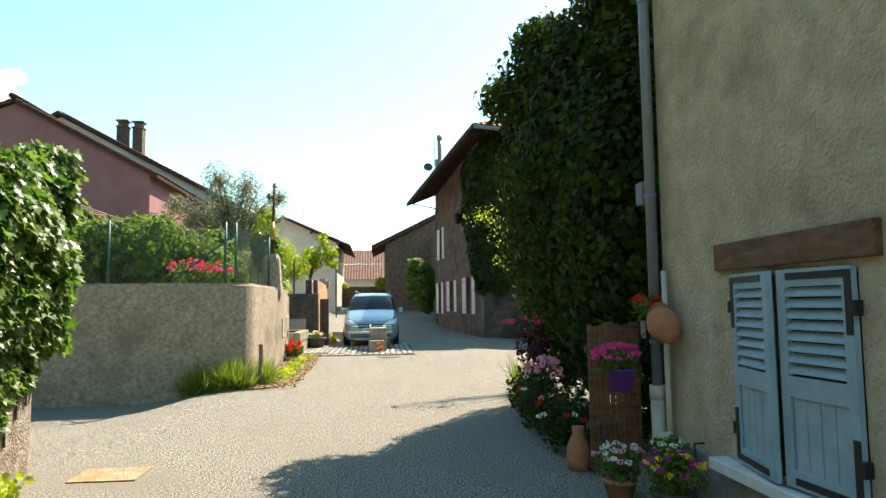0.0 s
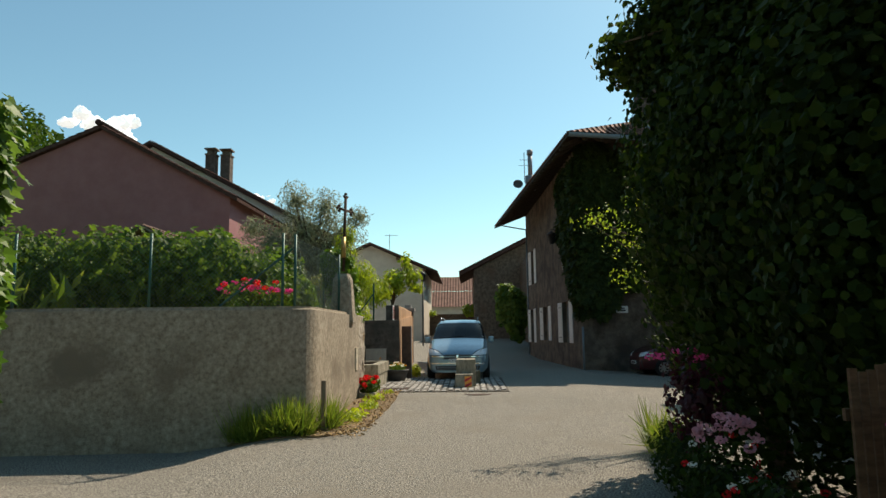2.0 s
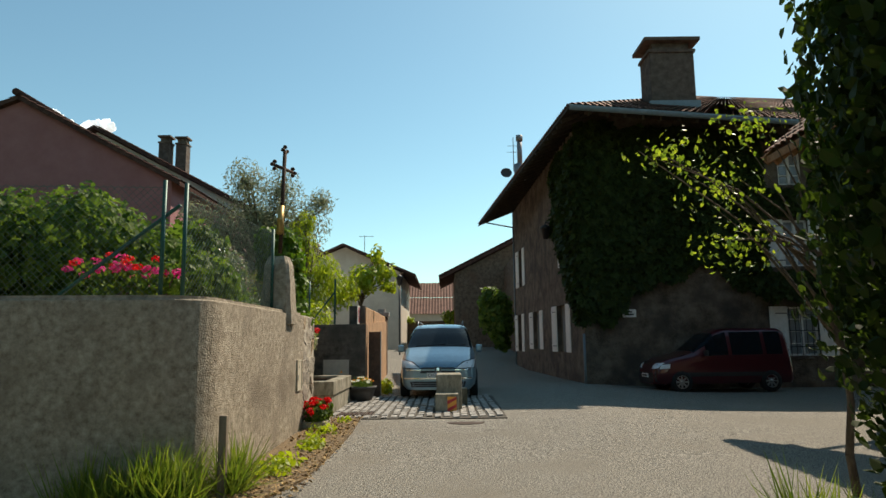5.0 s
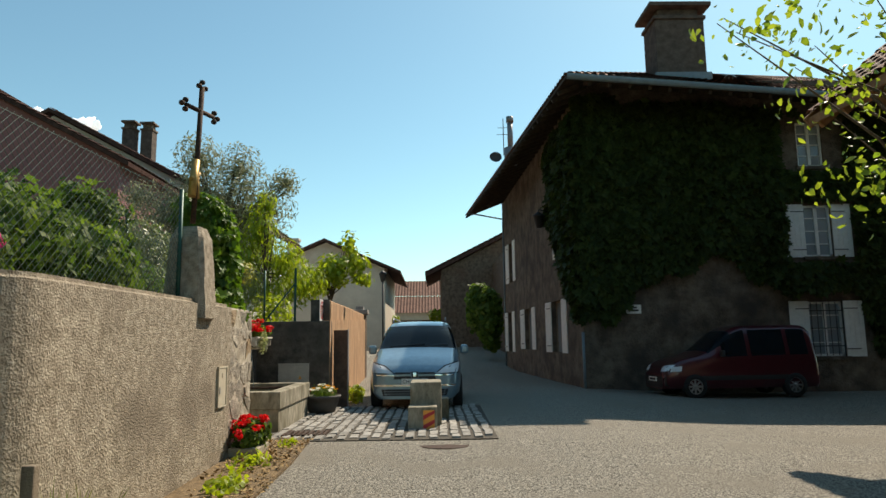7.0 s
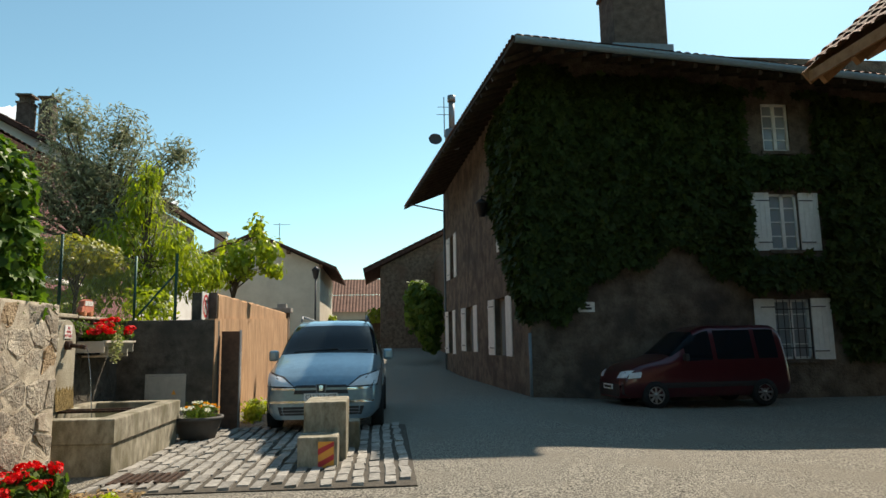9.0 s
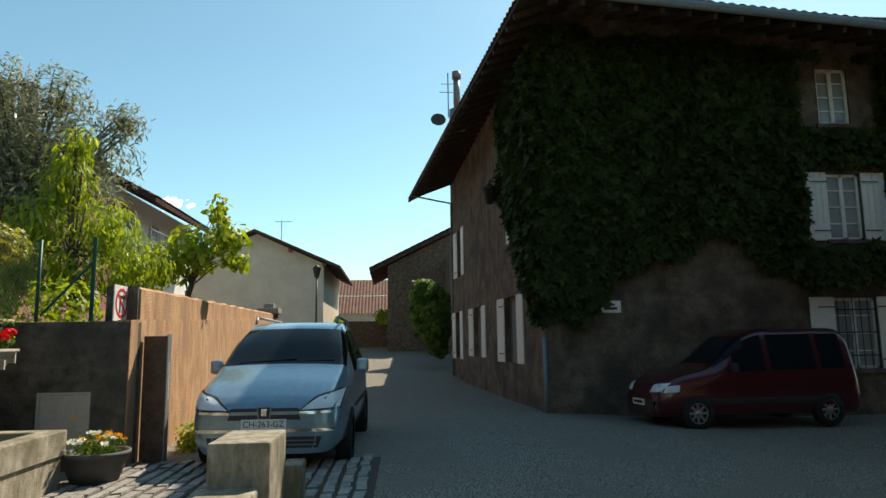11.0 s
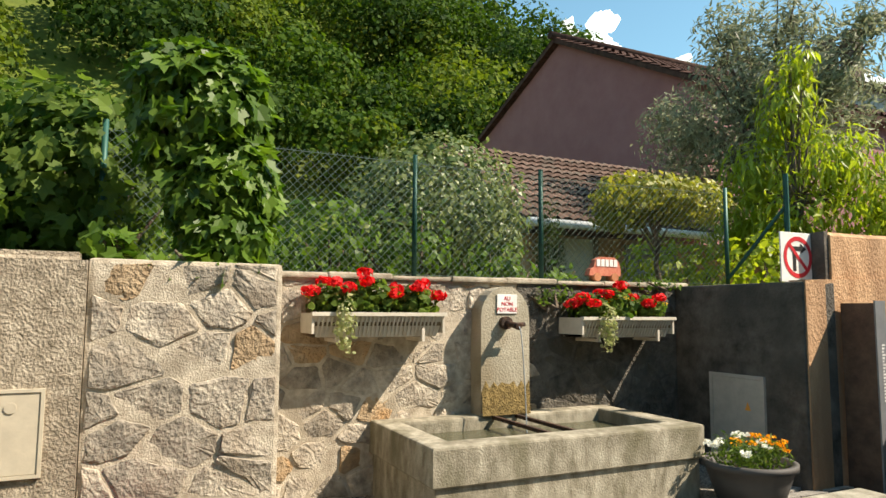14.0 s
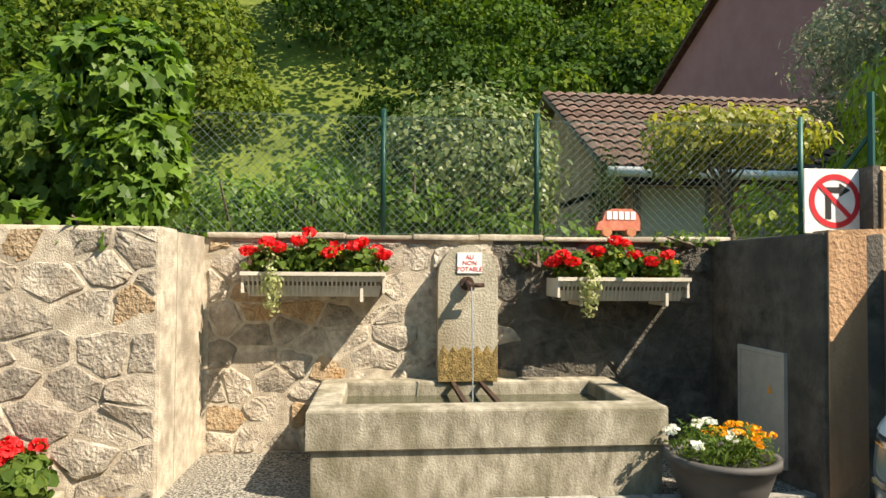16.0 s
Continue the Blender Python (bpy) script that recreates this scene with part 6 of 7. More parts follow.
# ---- clouds far away ----
CLOUD = bpy.data.materials.new("cloud_white_glow")
CLOUD.use_nodes = True
cb = CLOUD.node_tree.nodes["Principled BSDF"]
cb.inputs["Base Color"].default_value = (0.9, 0.9, 0.9, 1)
cb.inputs["Roughness"].default_value = 1.0
# white emission stands in for sunlight scattered inside the cloud
cb.inputs["Emission Color"].default_value = (1, 1, 1, 1)
cb.inputs["Emission Strength"].default_value = 0.45
for cx, cy, cz, sc in ((-1096, 871, 545, 1.0), (-985, 1002, 480, 0.6), (-683, 1222, 400, 0.62), (-433, 1331, 280, 0.3)):
    bm = bmesh.new()
    rng = np.random.default_rng(int(-cx))
    for k in range(26):
        m = Matrix.Translation((cx + rng.normal(0, 45) * sc, cy + rng.normal(0, 60) * sc, cz + rng.normal(0, 14) * sc)) @ Matrix.Diagonal((1, 1, 0.65, 1))
        bmesh.ops.create_icosphere(bm, subdivisions=4, radius=float(rng.uniform(10, 30)) * sc, matrix=m)
    for v in bm.verts:
        v.co += Vector((1, 1, 1)) * 7 * noise.noise(v.co * 0.06) + Vector((1, -1, 1)) * 4 * noise.noise(v.co * 0.16)
    for f in bm.faces:
        f.smooth = True
    tagged(part("cloud", bm, CLOUD), "small white fair-weather cloud", "cloud", kind="structure")

# ---- garden plants behind the walls ----
def shrub(name, label, blobs, n, size, mat, shape="leaf", droop=0.5, seed=1, shell=0.5, category="shrub"):
    b = blobs[0]
    t = thing(name, (b[0], b[1], b[2] - b[5]), label, category)
    bm = bmesh.new()
    rng = np.random.default_rng(seed)
    for q in blobs:
        for k in range(5):
            end = Vector((q[0] + rng.normal(0, 0.4) * q[3], q[1] + rng.normal(0, 0.4) * q[4], q[2] + rng.normal(0.1, 0.3) * q[5]))
            cyl(bm, (q[0] + rng.normal(0, 0.1), q[1] + rng.normal(0, 0.1), max(q[2] - q[5], 1.4) if q[2] > 1.4 else 0.0), end, 0.03, 0.008, 5, False)
    part("branches", bm, BARK, t)
    foliage("leaves", blobs, n, size, mat, t, shape, droop, seed, shell)
    return t


shrub("vine_hedge", "bright green vine hedge behind the fence", [(-9.5, 11.0, 2.7, 1.6, 0.9, 0.95), (-7.6, 11.1, 2.75, 1.4, 0.9, 0.95), (-6.0, 11.2, 2.7, 1.2, 0.8, 0.9), (-4.9, 11.6, 2.45, 0.7, 0.7, 0.7), (-4.5, 12.6, 2.3, 0.4, 0.7, 0.55)], 11000, 0.11, L_HEDGE, "vine", 0.9, 101, 0.6)
rose = shrub("rose_bush", "rose bush with bright pink-red blooms behind the fence", [(-4.75, 10.2, 2.2, 0.45, 0.35, 0.35), (-4.3, 10.25, 2.25, 0.35, 0.35, 0.3)], 1200, 0.07, L_HEDGE, "leaf", 0.5, 102)
for k, at in enumerate(scatter([(-4.8, 10.1, 2.25, 0.4, 0.3, 0.28), (-4.35, 10.1, 2.25, 0.35, 0.3, 0.25)], 30, 103)):
    blooms("rose", [at], F_RED if k % 3 == 0 else F_PINK, rose, 0.05, 22, 1040 + k)
shrub("creeper_clump", "large clump of broad-leaved creeper hanging over the stone wall", [(-3.95, 14.5, 3.05, 0.38, 0.46, 0.55), (-3.8, 14.62, 2.5, 0.28, 0.36, 0.5), (-4.0, 14.35, 3.3, 0.34, 0.34, 0.3), (-3.66, 14.66, 2.12, 0.16, 0.26, 0.3)], 3600, 0.11, L_VINE, "vine", 2.6, 105, 0.4, "creeper")
shrub("creeper_shoots", "trailing creeper shoots on the wall top", [(-3.6, 13.95, 2.1, 0.12, 0.25, 0.15), (-3.5, 14.5, 1.98, 0.1, 0.4, 0.1), (-3.6, 13.0, 2.15, 0.15, 0.3, 0.15)], 150, 0.11, L_VINE, "vine", 0.8, 106, 0.8, "creeper")
shrub("garden_shrub", "tall leafy shrubs behind the fence", [(-5.3, 12.7, 2.45, 0.6, 0.8, 0.85), (-5.2, 13.6, 2.6, 0.6, 0.7, 1.0), (-6.5, 12.9, 2.8, 0.9, 1.1, 1.05)], 6500, 0.12, L_HEDGE, "vine", 0.8, 107)
shrub("garden_weeds", "lush green weeds and bushes along the fence", [(-5.4, 15.0, 2.15, 0.5, 0.6, 0.5), (-5.3, 15.8, 2.3, 0.45, 0.5, 0.55), (-5.3, 16.6, 2.25, 0.4, 0.6, 0.55), (-5.2, 17.6, 2.1, 0.35, 0.6, 0.35), (-5.2, 18.4, 1.95, 0.3, 0.5, 0.3), (-7.5, 14.5, 2.2, 1.2, 1.6, 0.7), (-9.5, 16, 2.2, 1.5, 2.0, 0.8)], 8500, 0.10, L_VINE, "leaf", 0.5, 108, 0.7)
shrub("wall_plant", "small leafy plant rooted in the wall top", [(-4.43, 17.85, 1.86, 0.06, 0.25, 0.12), (-4.5, 19.2, 2.01, 0.15, 0.35, 0.07)], 300, 0.05, L_HEDGE, "leaf", 0.6, 125, 0.9, "plant")
shrub("garden_grass", "tall dry meadow grass", [(-10, 12, 2.0, 3.5, 3.0, 0.7), (-14, 14, 2.2, 4, 4, 0.8)], 5000, 0.5, L_GRASS, "slim", -1.2, 109, 0.9)
shrub("viburnum", "round variegated shrub behind the fence", [(-6.2, 17.45, 2.85, 0.85, 1.05, 1.0), (-6.2, 16.9, 2.6, 0.7, 0.75, 0.9), (-6.3, 17.9, 2.5, 0.7, 0.6, 0.8)], 13500, 0.08, L_BUSH, "leaf", 0.5, 110, 0.35)
shrub("conifer", "small dark green columnar conifer", [(-6.4, 19.15, 2.35, 0.2, 0.22, 0.85)], 1900, 0.06, L_DARK, "slim", -0.8, 111, 0.5)
tree("trained_tree", (-5.5, 20.2, 1.6), (-5.5, 20.15, 2.8), 0.05, [(-5.5, 20.0, 3.2, 0.55, 0.75, 0.3), (-5.4, 20.5, 3.15, 0.5, 0.7, 0.32), (-5.6, 19.7, 3.0, 0.45, 0.4, 0.28)], 3600, 0.085, L_YELLOW, "yellow-green umbrella-trained tree on thin stems", "leaf", 0.6, 112)
tree("olive_tree", (-7.0, 24.0, 1.6), (-6.9, 24.0, 4.2), 0.13, [(-7.0, 24, 5.5, 1.3, 1.3, 1.3), (-8.4, 24, 5.1, 1.1, 1.1, 1.0), (-5.7, 24, 5.3, 1.0, 1.0, 1.0), (-7.5, 24, 6.8, 0.7, 0.7, 0.8), (-6.3, 24, 6.5, 0.7, 0.7, 0.8), (-6.4, 23.8, 4.3, 1.5, 1.2, 0.9), (-8.9, 24.2, 4.2, 0.9, 0.9, 0.8), (-9.2, 24, 5.7, 0.5, 0.5, 0.5), (-5.0, 24, 6.1, 0.45, 0.45, 0.45)], 19000, 0.14, L_OLIVE, "silvery olive tree with airy crown", "slim", 0.1, 113, 0.95, 60)
tree("walnut_sapling", (-4.9, 22.2, 1.6), (-5.1, 22.3, 3.6), 0.06, [(-5.3, 22.5, 4.5, 0.45, 0.5, 0.8), (-5.1, 22.5, 5.2, 0.25, 0.25, 0.4), (-5.6, 22.3, 3.6, 0.6, 0.6, 0.7), (-4.7, 22.7, 3.7, 0.6, 0.6, 0.6), (-4.3, 22.9, 3.1, 0.7, 0.6, 0.6), (-5.9, 22.3, 3.0, 0.7, 0.6, 0.6), (-5.0, 22.2, 2.8, 0.7, 0.6, 0.6)], 6200, 0.17, L_LIME, "young tree with drooping lime-green leaves", "slim", 1.9, 114, 0.95, 30)
tree("young_tree", (-3.9, 24.6, 1.4), (-3.7, 24.5, 3.2), 0.05, [(-3.6, 24.3, 3.6, 0.55, 0.55, 0.5), (-3.0, 24.5, 3.9, 0.35, 0.35, 0.35), (-3.2, 24.4, 4.4, 0.22, 0.22, 0.35), (-4.2, 24.3, 3.3, 0.5, 0.5, 0.45), (-2.8, 24.4, 3.4, 0.3, 0.3, 0.25)], 1500, 0.16, L_LIME, "young leafy tree above the ochre wall", "leaf", 1.3, 115, 0.95, 24)
shrub("garden_bushes", "bushes behind the ochre wall", [(-4.6, 21.2, 2.2, 0.5, 0.8, 0.5), (-6.5, 21.5, 2.2, 1.0, 1.0, 0.7)], 2200, 0.1, L_LIME, "leaf", 0.8, 116)
shrub("barn_bush", "bright green climbing bush on the barn", [(2.2, 47.5, 3.6, 0.8, 0.9, 1.6), (2.8, 46.5, 2.8, 0.7, 0.9, 2.0)], 2600, 0.26, L_HEDGE, "clump", 0.8, 117)
shrub("lane_shrub", "yellow-green shrub by the far wall", [(-0.2, 69.2, 3.9, 1.0, 0.6, 0.6), (-6, 69.3, 3.7, 2, 0.5, 0.4)], 500, 0.3, L_LIME, "clump", 0.3, 118)

lampo = thing("street_lamp", (-4.3, 52, 0.5), "black street lantern on a slim post", "street lamp")
part("post", tubes(((-4.3, 52, 0.4), (-4.3, 52, 5.7), 0.06)), IRON, lampo)
bm = bmesh.new()
lathe(bm, (-4.3, 52, 5.7), [(0.05, 0), (0.14, 0.05), (0.24, 0.55), (0.3, 0.6), (0.08, 0.8), (0, 0.85)], 8)
part("lantern", bm, IRON, lampo)

# ---- ivy on the lane wall ----
ivy = thing("ivy", (-4.1, 1, 0), "glossy green ivy mantling the old stone wall", "ivy")
rng = np.random.default_rng(21)
ip, inn = [], []
while len(ip) < 9000:
    y = rng.uniform(-3.0, 2.75)
    top = 2.62 + 0.35 * noise.noise((y * 0.9, 0, 0)) + 0.25 * sm(-1, 1.5, y)
    z = rng.uniform(0.25, top + 0.2)
    low = 0.55 + 0.5 * noise.noise((y * 2.1, 5, 0)) + 0.7 * sm(2.1, 2.7, y)
    if z < low:
        continue
    over = 0.42 * sm(0.6, 2.0, z) * (0.6 + 0.6 * noise.noise((y * 1.5, z * 1.5, 2)))
    ip.append((-4.1 + max(0.02, over) * rng.random() ** 0.4, y, z))
    inn.append((1.0, 0.1, 0.45))
while len(ip) < 12500:
    x, y = rng.uniform(-5.4, -3.7), rng.uniform(-3, 2.8)
    ip.append((x - 0.12, y, 2.62 + 0.35 * noise.noise((y * 0.9, 0, 0)) + 0.4 * (1 - ((x + 4.5) / 0.9) ** 2) * rng.random()))
    inn.append((0.2, -0.1, 1))
while len(ip) < 15000:
    x, z = rng.uniform(-5.1, -3.9), rng.uniform(1.2, 2.9)
    ip.append((x, 2.62 + 0.2 * rng.random(), z))
    inn.append((0.2, 1, 0.4))
part("leaves", leaf_mesh(np.array(ip), np.array(inn), 0.105 * (0.7 + 0.6 * rng.random(len(ip))), "vine", 1.4, rng), L_IVY, ivy)
bm = bmesh.new()
for k in range(26):
    y, z = rng.uniform(-2.5, 2.5), rng.uniform(1.2, 2.3)
    cyl(bm, (-4.11, y, 0.1 * k % 1), (-4.06, y + rng.normal(0, 0.3), z), 0.012, 0.006, 5, False)
part("stems", bm, BARK, ivy)
shrub("creeping_plant", "ivy runners at the foot of the wall", [(-3.9, 1.4, 0.15, 0.15, 0.6, 0.15), (-3.95, 0.4, 0.15, 0.15, 0.6, 0.15)], 260, 0.09, L_LIME, "vine", 0.5, 122, 0.9, "ivy")
tree("garden_tree", (-7.5, 4.5, -0.2), (-7.5, 4.5, 2.4), 0.1, [(-7.4, 4.6, 3.0, 0.7, 0.8, 0.7), (-8.2, 4.2, 3.0, 0.7, 0.7, 0.6)], 2200, 0.1, L_HEDGE, "small leafy tree behind the ivy wall", "leaf", 0.6, 123)

# ---- tall hedge, picket fence, flowers beside the cottage ----
HB = [(2.15, 3.0, 2.4, 1.15, 1.0, 2.4), (2.1, 4.3, 2.8, 1.2, 1.2, 2.7), (2.05, 5.6, 3.2, 1.2, 1.2, 2.6), (2.3, 6.6, 2.6, 1.0, 1.0, 2.4), (2.05, 5.4, 4.7, 1.15, 1.25, 1.1), (2.75, 3.6, 5.2, 1.2, 1.3, 1.6), (2.9, 4.5, 6.4, 1.2, 1.4, 1.3), (1.2, 6.1, 4.75, 0.55, 0.65, 0.35), (1.6, 5.6, 5.5, 0.5, 0.55, 0.35), (3.2, 4.5, 3.5, 1.2, 2.2, 3.4)]
hedge = thing("tall_hedge", (2.2, 4.8, 0), "tall dark overgrown evergreen hedge beside the cottage", "hedge")
bm = bmesh.new()
limbs(bm, (2.3, 3.6, -0.1), (2.3, 3.8, 4.6), 0.14, HB, np.random.default_rng(4), 18)
limbs(bm, (2.3, 5.6, -0.1), (2.2, 5.4, 4.4), 0.12, HB, np.random.default_rng(6), 18)
part("trunk", bm, BARK, hedge)
foliage("leaves", HB, 120000, 0.07, L_DARK, hedge, "clump", 0.3, 131, 0.45)
bm = bmesh.new()
rng = np.random.default_rng(77)
PB = [(1.15, 8.9, 3.3, 0.45, 0.35, 0.25), (1.7, 9.0, 3.0, 0.5, 0.4, 0.35), (1.75, 8.9, 2.4, 0.45, 0.4, 0.3), (2.0, 9.0, 3.6, 0.4, 0.4, 0.25)]
tree("peach_tree", (3.0, 9.4, -0.1), (2.8, 9.2, 2.4), 0.045, PB, 620, 0.052, L_PEACH, "peach tree with long yellow-green leaves overhanging the lane", "leaf", 0.8, 132, 0.95, 14)

pf = thing("picket_fence", (1.2, 2.1, 0), "dark brown wooden picket fence", "fence")
for k in range(10):
    x = 0.98 + k * 0.058
    part("picket", boxes((x, x + 0.038, 2.05 + 0.02 * k, 2.075 + 0.02 * k, 0.06, 1.36 + 0.02 * math.sin(k * 5))), WOOD, pf)
for z in (0.4, 1.1):
    bm = bmesh.new()
    obox(bm, (0.96, 2.08, z), Vector((0.56, 0.2, 0)).normalized(), (0, 0, 1), (0, 1, 0), 0, 0.62, 0, 0.06, 0.0, 0.03)
    part("rail", bm, WOOD, pf)
tp = thing("wall_pot", (1.38, 1.29, 1.4), "terracotta amphora pot hung on the wall with red flowers", "flower pot")
bm = bmesh.new()
lathe(bm, (0, 0, 0), [(0, -0.18), (0.06, -0.17), (0.125, -0.08), (0.135, 0.0), (0.11, 0.09), (0.075, 0.13), (0.1, 0.16), (0.085, 0.165), (0.06, 0.13), (0, 0.1)], 22)
bm.transform(Matrix.Translation((1.36, 1.27, 1.38)) @ Matrix.Rotation(radians(-50), 4, "X"))
part("pot", bm, TERRA, tp)
bl = [(1.3, 1.45, 1.53, 0.12, 0.12, 0.08)]
foliage("leaves", bl, 220, 0.05, L_HEDGE, tp, "leaf", 0.6, 141, 0.9)
blooms("red_flower", scatter(bl, 9, 142), F_RED, tp, 0.03, 18, 143)
pp = thing("hanging_pot", (1.05, 1.35, 0.9), "purple hanging pot of pink petunias on the fence", "flower pot")
bm = bmesh.new()
lathe(bm, (1.08, 1.5, 0.82), [(0, 0), (0.085, 0), (0.115, 0.17), (0.125, 0.17), (0.125, 0.19), (0.1, 0.19), (0.1, 0.15), (0, 0.15)], 20)
part("pot", bm, PURPLE, pp)
part("hanger", tubes(((1.08, 1.5, 0.98), (1.3, 1.52, 1.3), 0.006), ((1.2, 1.5, 0.98), (1.36, 1.52, 1.3), 0.006), n=5), IRON, pp)
bl = [(1.05, 1.48, 1.08, 0.2, 0.18, 0.12)]
foliage("leaves", bl, 350, 0.05, L_HEDGE, pp, "leaf", 0.5, 144, 0.9)
blooms("pink_flower", scatter(bl, 40, 145, 0.8), F_PINK, pp, 0.035, 12, 146, 0.4)


def potted(x, y, r, h, mat, potmat, label, seed, fl):
    t = thing("flower_pot", (x, y, 0), label, "flower pot")
    bm = bmesh.new()
    lathe(bm, (x, y, -0.02), [(0, 0), (r * 0.7, 0), (r, h), (r * 1.1, h), (r * 1.1, h + 0.03), (r * 0.9, h + 0.03), (0, h)], 18)
    part("pot", bm, potmat, t)
    bl = [(x, y, h + 0.12, r * 1.5, r * 1.5, 0.14)]
    foliage("leaves", bl, 450, 0.05, L_HEDGE, t, "leaf", 0.4, seed, 0.9)
    for i, m in enumerate(fl):
        blooms("flower", scatter(bl, 12, seed + i + 1, 0.9), m, t, 0.028, 14, seed + i + 20, 0.5)


potted(1.15, 0.72, 0.14, 0.2, L_HEDGE, DARKPOT, "pot of yellow and magenta flowers by the cottage wall", 150, (F_YELLOW, F_PURPLE))
potted(1.28, 1.05, 0.1, 0.26, L_HEDGE, DARKPOT, "small pot of white daisies by the cottage wall", 160, (F_WHITE,))
potted(0.98, 1.35, 0.13, 0.14, L_HEDGE, TERRA, "terracotta pot of pale lilac flowers", 170, (F_PALE, F_WHITE))
urn = thing("clay_jar", (0.95, 2.3, 0), "narrow brown clay jar beside the picket fence", "jar")
bm = bmesh.new()
lathe(bm, (0.92, 2.25, -0.02), [(0, 0), (0.08, 0), (0.12, 0.12), (0.1, 0.25), (0.05, 0.36), (0.06, 0.42), (0.04, 0.42), (0, 0.3)], 18)
part("body", bm, TERRA, urn)
bed = thing("flower_bed", (1.0, 4.5, 0), "mixed flower border at the foot of the hedge", "flower bed")
bl = [(1.05, 3.0, 0.3, 0.3, 0.5, 0.35), (1.05, 4.0, 0.35, 0.3, 0.6, 0.4), (1.15, 5.2, 0.3, 0.3, 0.6, 0.35), (1.55, 6.6, 0.25, 0.25, 0.7, 0.3)]
foliage("leaves", bl, 5200, 0.055, L_DARK, bed, "leaf", 0.3, 181, 0.9)
foliage("grass", [(1.55, 7.2, 0.1, 0.2, 0.7, 0.15)], 500, 0.4, L_GRASS, bed, "blade", -1.6, 182, 0.9)
blooms("pale_pink_flower", scatter([(0.95, 3.6, 0.7, 0.18, 0.3, 0.25)], 34, 183), F_PALE, bed, 0.035, 16, 184)
blooms("white_flower", scatter(bl[:2], 12, 185), F_WHITE, bed, 0.03, 12, 186)
blooms("red_flower", scatter(bl[:2], 14, 187), F_RED, bed, 0.03, 14, 188)
blooms("pink_flower", scatter([(1.0, 4.8, 1.2, 0.25, 0.3, 0.2)], 8, 189), F_PINK, bed, 0.04, 14, 190)
foliage("purple_shrub", [(1.2, 4.9, 0.95, 0.28, 0.4, 0.5)], 800, 0.07, leafmat("plum_leaf", (0.035, 0.008, 0.014), (0.09, 0.02, 0.03)), bed, "leaf", 0.6, 191, 0.8)

# ---- grass and litter at the wall foot ----
gr = thing("grass_tuft", (-3.7, 9.1, 0), "tufts of green grass at the foot of the wall", "grass", kind="stuff")
foliage("blades", [(-3.72, 9.18, 0.02, 0.42, 0.22, 0.1), (-4.3, 9.1, -0.05, 0.4, 0.14, 0.06), (-3.2, 9.75, 0.03, 0.16, 0.3, 0.06)], 2600, 0.40, L_GRASS, gr, "blade", -2.2, 201, 0.95, grow=0.4)
wd = thing("verge_weeds", (-2.9, 12, 0), "small weeds in the verge", "weeds", kind="stuff")
foliage("leaves", [(-3.0, 10.8, 0.08, 0.25, 0.6, 0.1), (-2.9, 12.3, 0.1, 0.2, 0.4, 0.1), (-2.95, 13.4, 0.12, 0.25, 0.4, 0.12), (-2.75, 14.6, 0.14, 0.15, 0.2, 0.1), (-2.6, 21.0, 0.25, 0.2, 0.4, 0.3), (-2.75, 22.5, 0.2, 0.2, 0.8, 0.2)], 1800, 0.08, L_LIME, wd, "leaf", -0.3, 202, 0.95)
rng = np.random.default_rng(31)
lp = np.array([(x, y, ground_z(x, y) + 0.045 + 0.015 * rng.random()) for x, y in zip(rng.uniform(-3.3, -2.5, 1500), rng.uniform(8.8, 15, 1500))])
tagged(part("leaf_litter", leaf_mesh(lp, np.tile([0, 0, 1.0], (1500, 1)), rng.uniform(0.03, 0.07, 1500), "leaf", 0, rng), LITTER), "dry brown leaves on the verge", "leaf litter", kind="stuff")

# ---- rubble stones ----
def clip_poly(poly, m, d):
    """The part of a polygon nearer to the origin of d than the line through m across d."""
    out = []
    for p, q in zip(poly, poly[1:] + poly[:1]):
        a, b = (p - m).dot(d), (q - m).dot(d)
        if a <= 0:
            out.append(p)
        if a * b < 0:
            out.append(p.lerp(q, a / (a - b)))
    return out


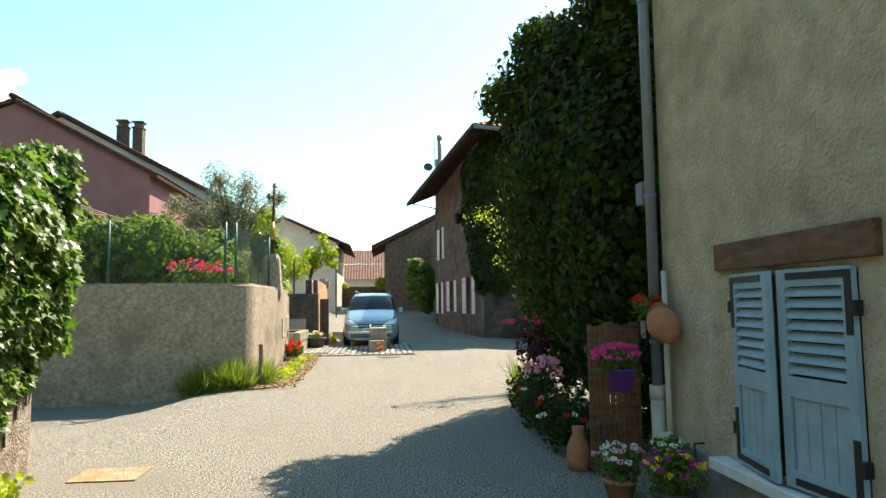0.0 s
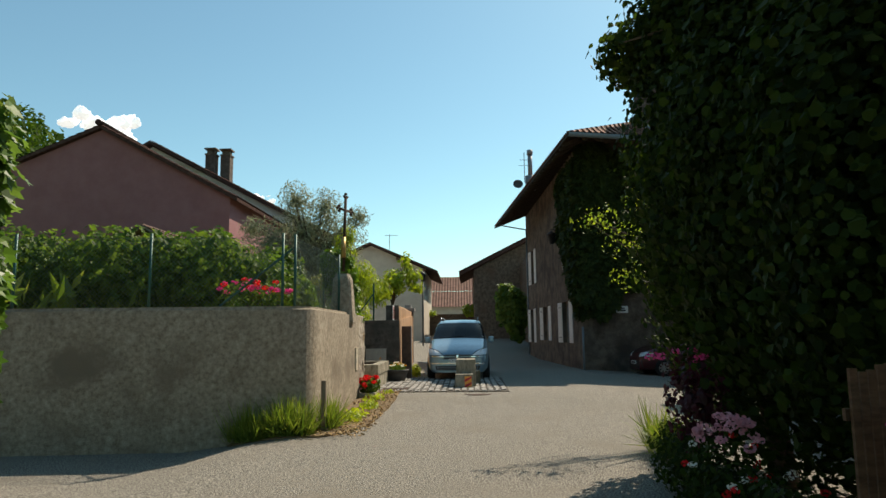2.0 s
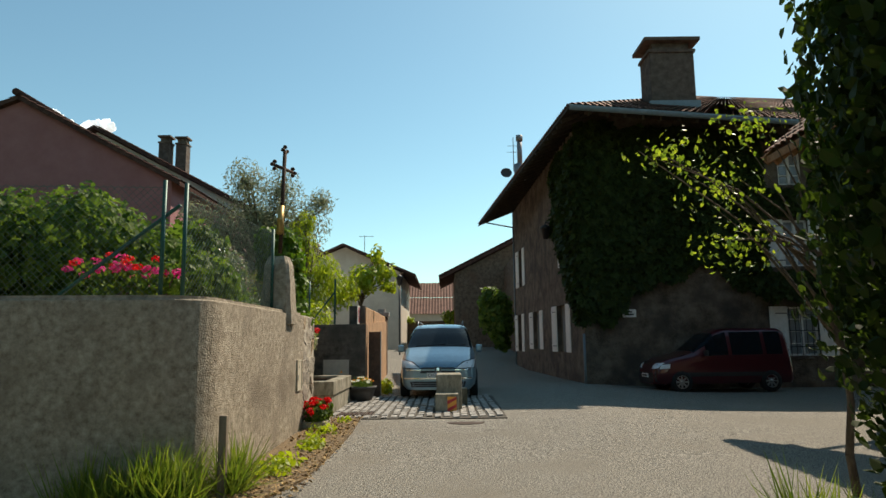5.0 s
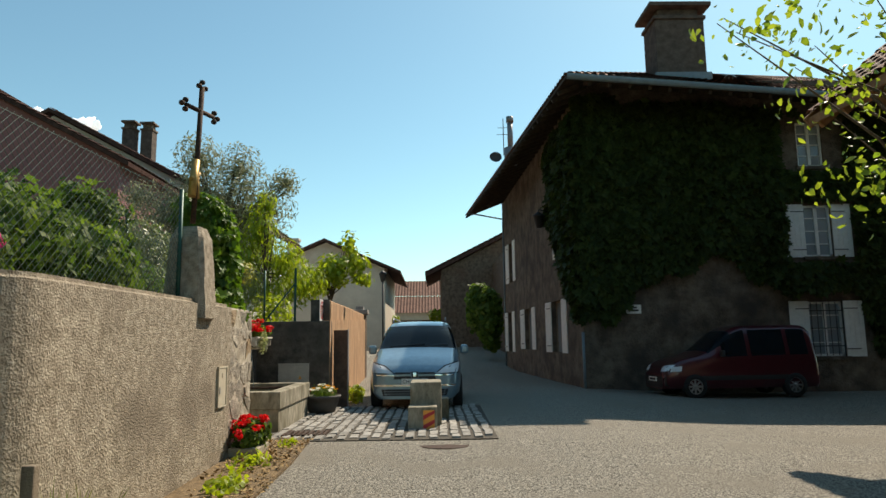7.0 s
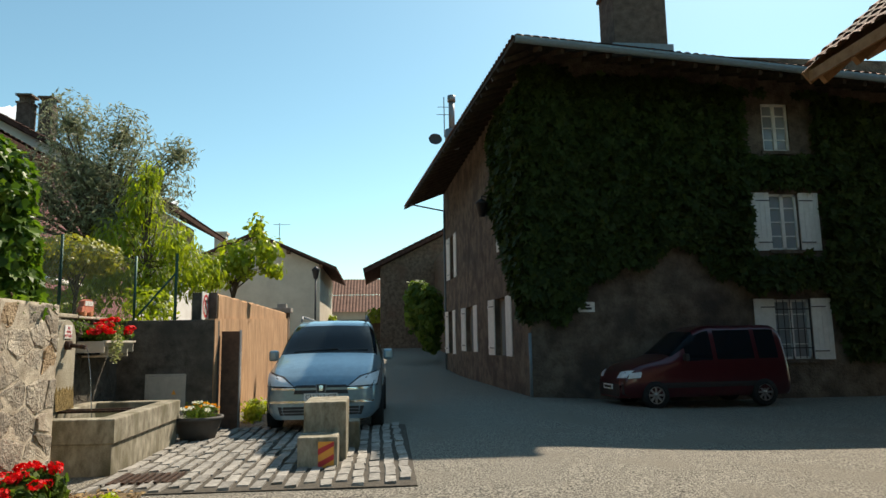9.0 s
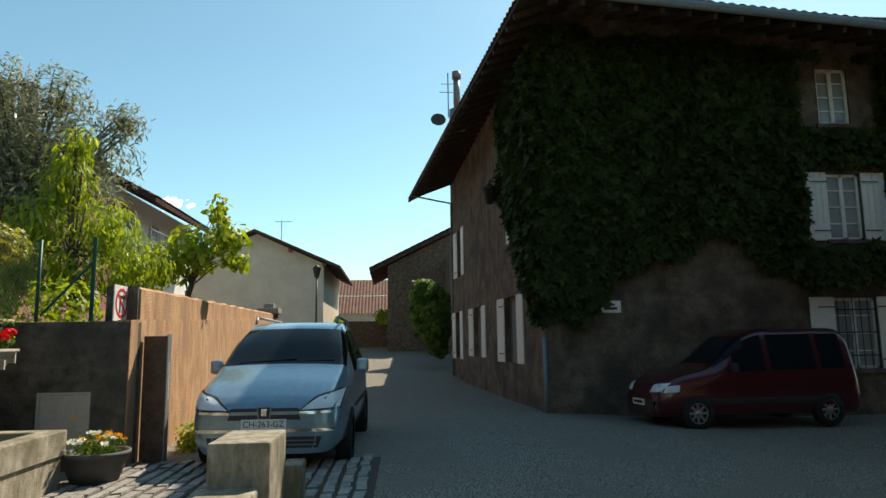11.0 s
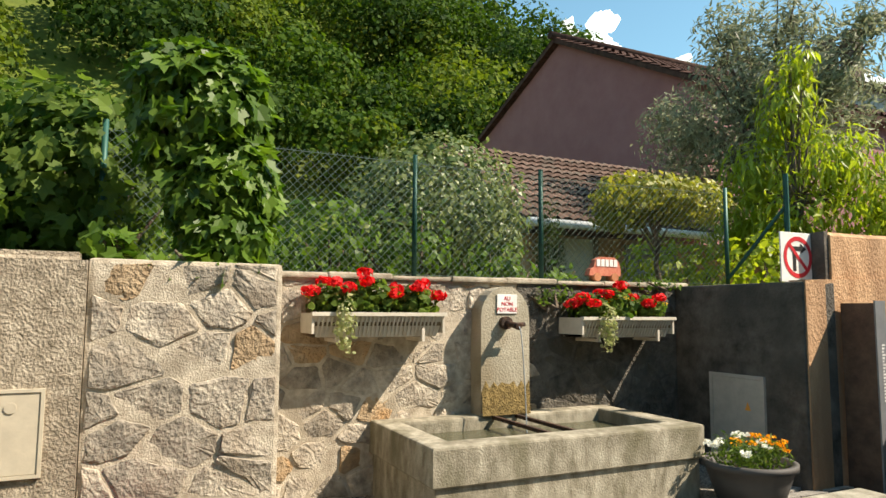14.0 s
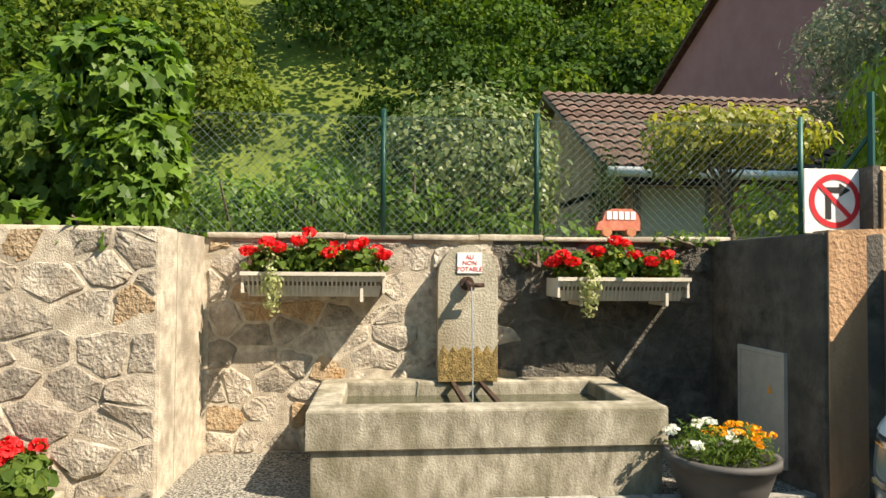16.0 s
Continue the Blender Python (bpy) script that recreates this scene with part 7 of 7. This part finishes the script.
def rubble(parent, o, u, n, length, z0, z1, seed, cell=0.24, shade_from=None):
    """Irregular fitted stones, flush to slightly proud of the mortar, each with a broken, rounded face."""
    rng = np.random.default_rng(seed)
    o, u, n = Vector(o), Vector(u), Vector(n)
    seeds = []
    wide, high = cell * 1.45, cell
    for j in range(int((z1 - z0) / high) + 1):
        for i in range(int(length / wide) + 2):
            seeds.append(Vector(((i + 0.5 * (j % 2) + rng.uniform(-0.42, 0.42)) * wide / 1.45, z0 + (j + 0.5 + rng.uniform(-0.36, 0.36)) * high)))
    for c in seeds:
        poly = [Vector((0.005 / 1.45, z0)), Vector((length / 1.45, z0)), Vector((length / 1.45, z1)), Vector((0.005 / 1.45, z1))]
        for e in seeds:
            if e is not c and (e - c).length < cell * 3.2 and len(poly) > 2:
                poly = clip_poly(poly, (c + e) / 2, e - c)
        poly = [Vector((p.x * 1.45, p.y)) for p in poly]
        if len(poly) < 3:
            continue
        mid = sum(poly, Vector((0, 0))) / len(poly)
        if max((p - mid).length for p in poly) < 0.07:
            continue
        ring = []
        for p, q in zip(poly, poly[1:] + poly[:1]):
            for f in (0.07, 0.36, 0.64, 0.93):
                ring.append(p.lerp(q, f))
        proud = rng.uniform(0.0, 0.016)
        shrink = rng.uniform(0.004, 0.014)
        tilt = rng.normal(0, 0.05, 2)
        vs, k = [], len(ring)
        for inset, out in ((shrink, -0.012), (shrink + 0.006, proud * 0.7), (shrink + 0.022, proud)):
            for p in ring:
                d = mid - p
                q = p + d * min(0.85, (inset + rng.uniform(0, 0.008)) / max(d.length, 0.02))
                lift = out + (tilt[0] * (q.x - mid.x) + tilt[1] * (q.y - mid.y)) * (out > 0) + rng.normal(0, 0.0025)
                vs.append(tuple(o + u * q.x + Vector((0, 0, q.y)) + n * lift))
        vs.append(tuple(o + u * mid.x + Vector((0, 0, mid.y)) + n * (proud + rng.uniform(-0.004, 0.01))))
        fs = [(r * k + i, r * k + (i + 1) % k, (r + 1) * k + (i + 1) % k, (r + 1) * k + i) for r in range(2) for i in range(k)]
        fs += [(2 * k + i, 2 * k + (i + 1) % k, 3 * k) for i in range(k)]
        kind = RUBBLEOCHRE if rng.random() < 0.22 else RUBBLE
        # stones past this distance have the recess shadow painted into their colour
        if shade_from and mid.x > shade_from:
            kind = RUBBLESHADE
        part("stone", (vs, fs), kind, parent)


rubble(wall_stone, (-3.40, 13.86, 0), (0, 1, 0), (1, 0, 0), 1.1, 0.05, 1.99, 301, 0.25)
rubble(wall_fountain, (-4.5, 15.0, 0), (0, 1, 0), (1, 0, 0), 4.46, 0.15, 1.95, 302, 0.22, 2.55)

# ---- setts ----
sett_meshes = []
rng = np.random.default_rng(41)
for k in range(6):
    bm = bmesh.new()
    box(bm, -0.062, 0.062, -0.175, 0.175, -0.05, 0.0)
    for v in bm.verts:
        v.co += Vector((rng.normal(0, 0.006), rng.normal(0, 0.01), rng.normal(0, 0.004)))
        if v.co.z > -0.02:
            v.co.x *= 0.9
            v.co.y *= 0.96
    me = bpy.data.meshes.new("sett")
    bm.to_mesh(me)
    bm.free()
    me.materials.append(SETT)
    sett_meshes.append(me)
for i in range(20):
    for j in range(13):
        x, y = -3.13 + i * 0.166, 15.2 + j * 0.368 + (0.18 if i % 2 else 0)
        if y > 19.8 or (-3.06 < x < -2.4 and 15.38 < y < 16.0):
            continue
        ob = new("sett", sett_meshes[int(rng.integers(6))])
        ob.parent = pavement
        ob.matrix_basis = pose(x + rng.normal(0, 0.006), y + rng.normal(0, 0.01), 0.178 + rng.normal(0, 0.004), rng.normal(0, 1), rng.normal(0, 1), rng.normal(0, 2))
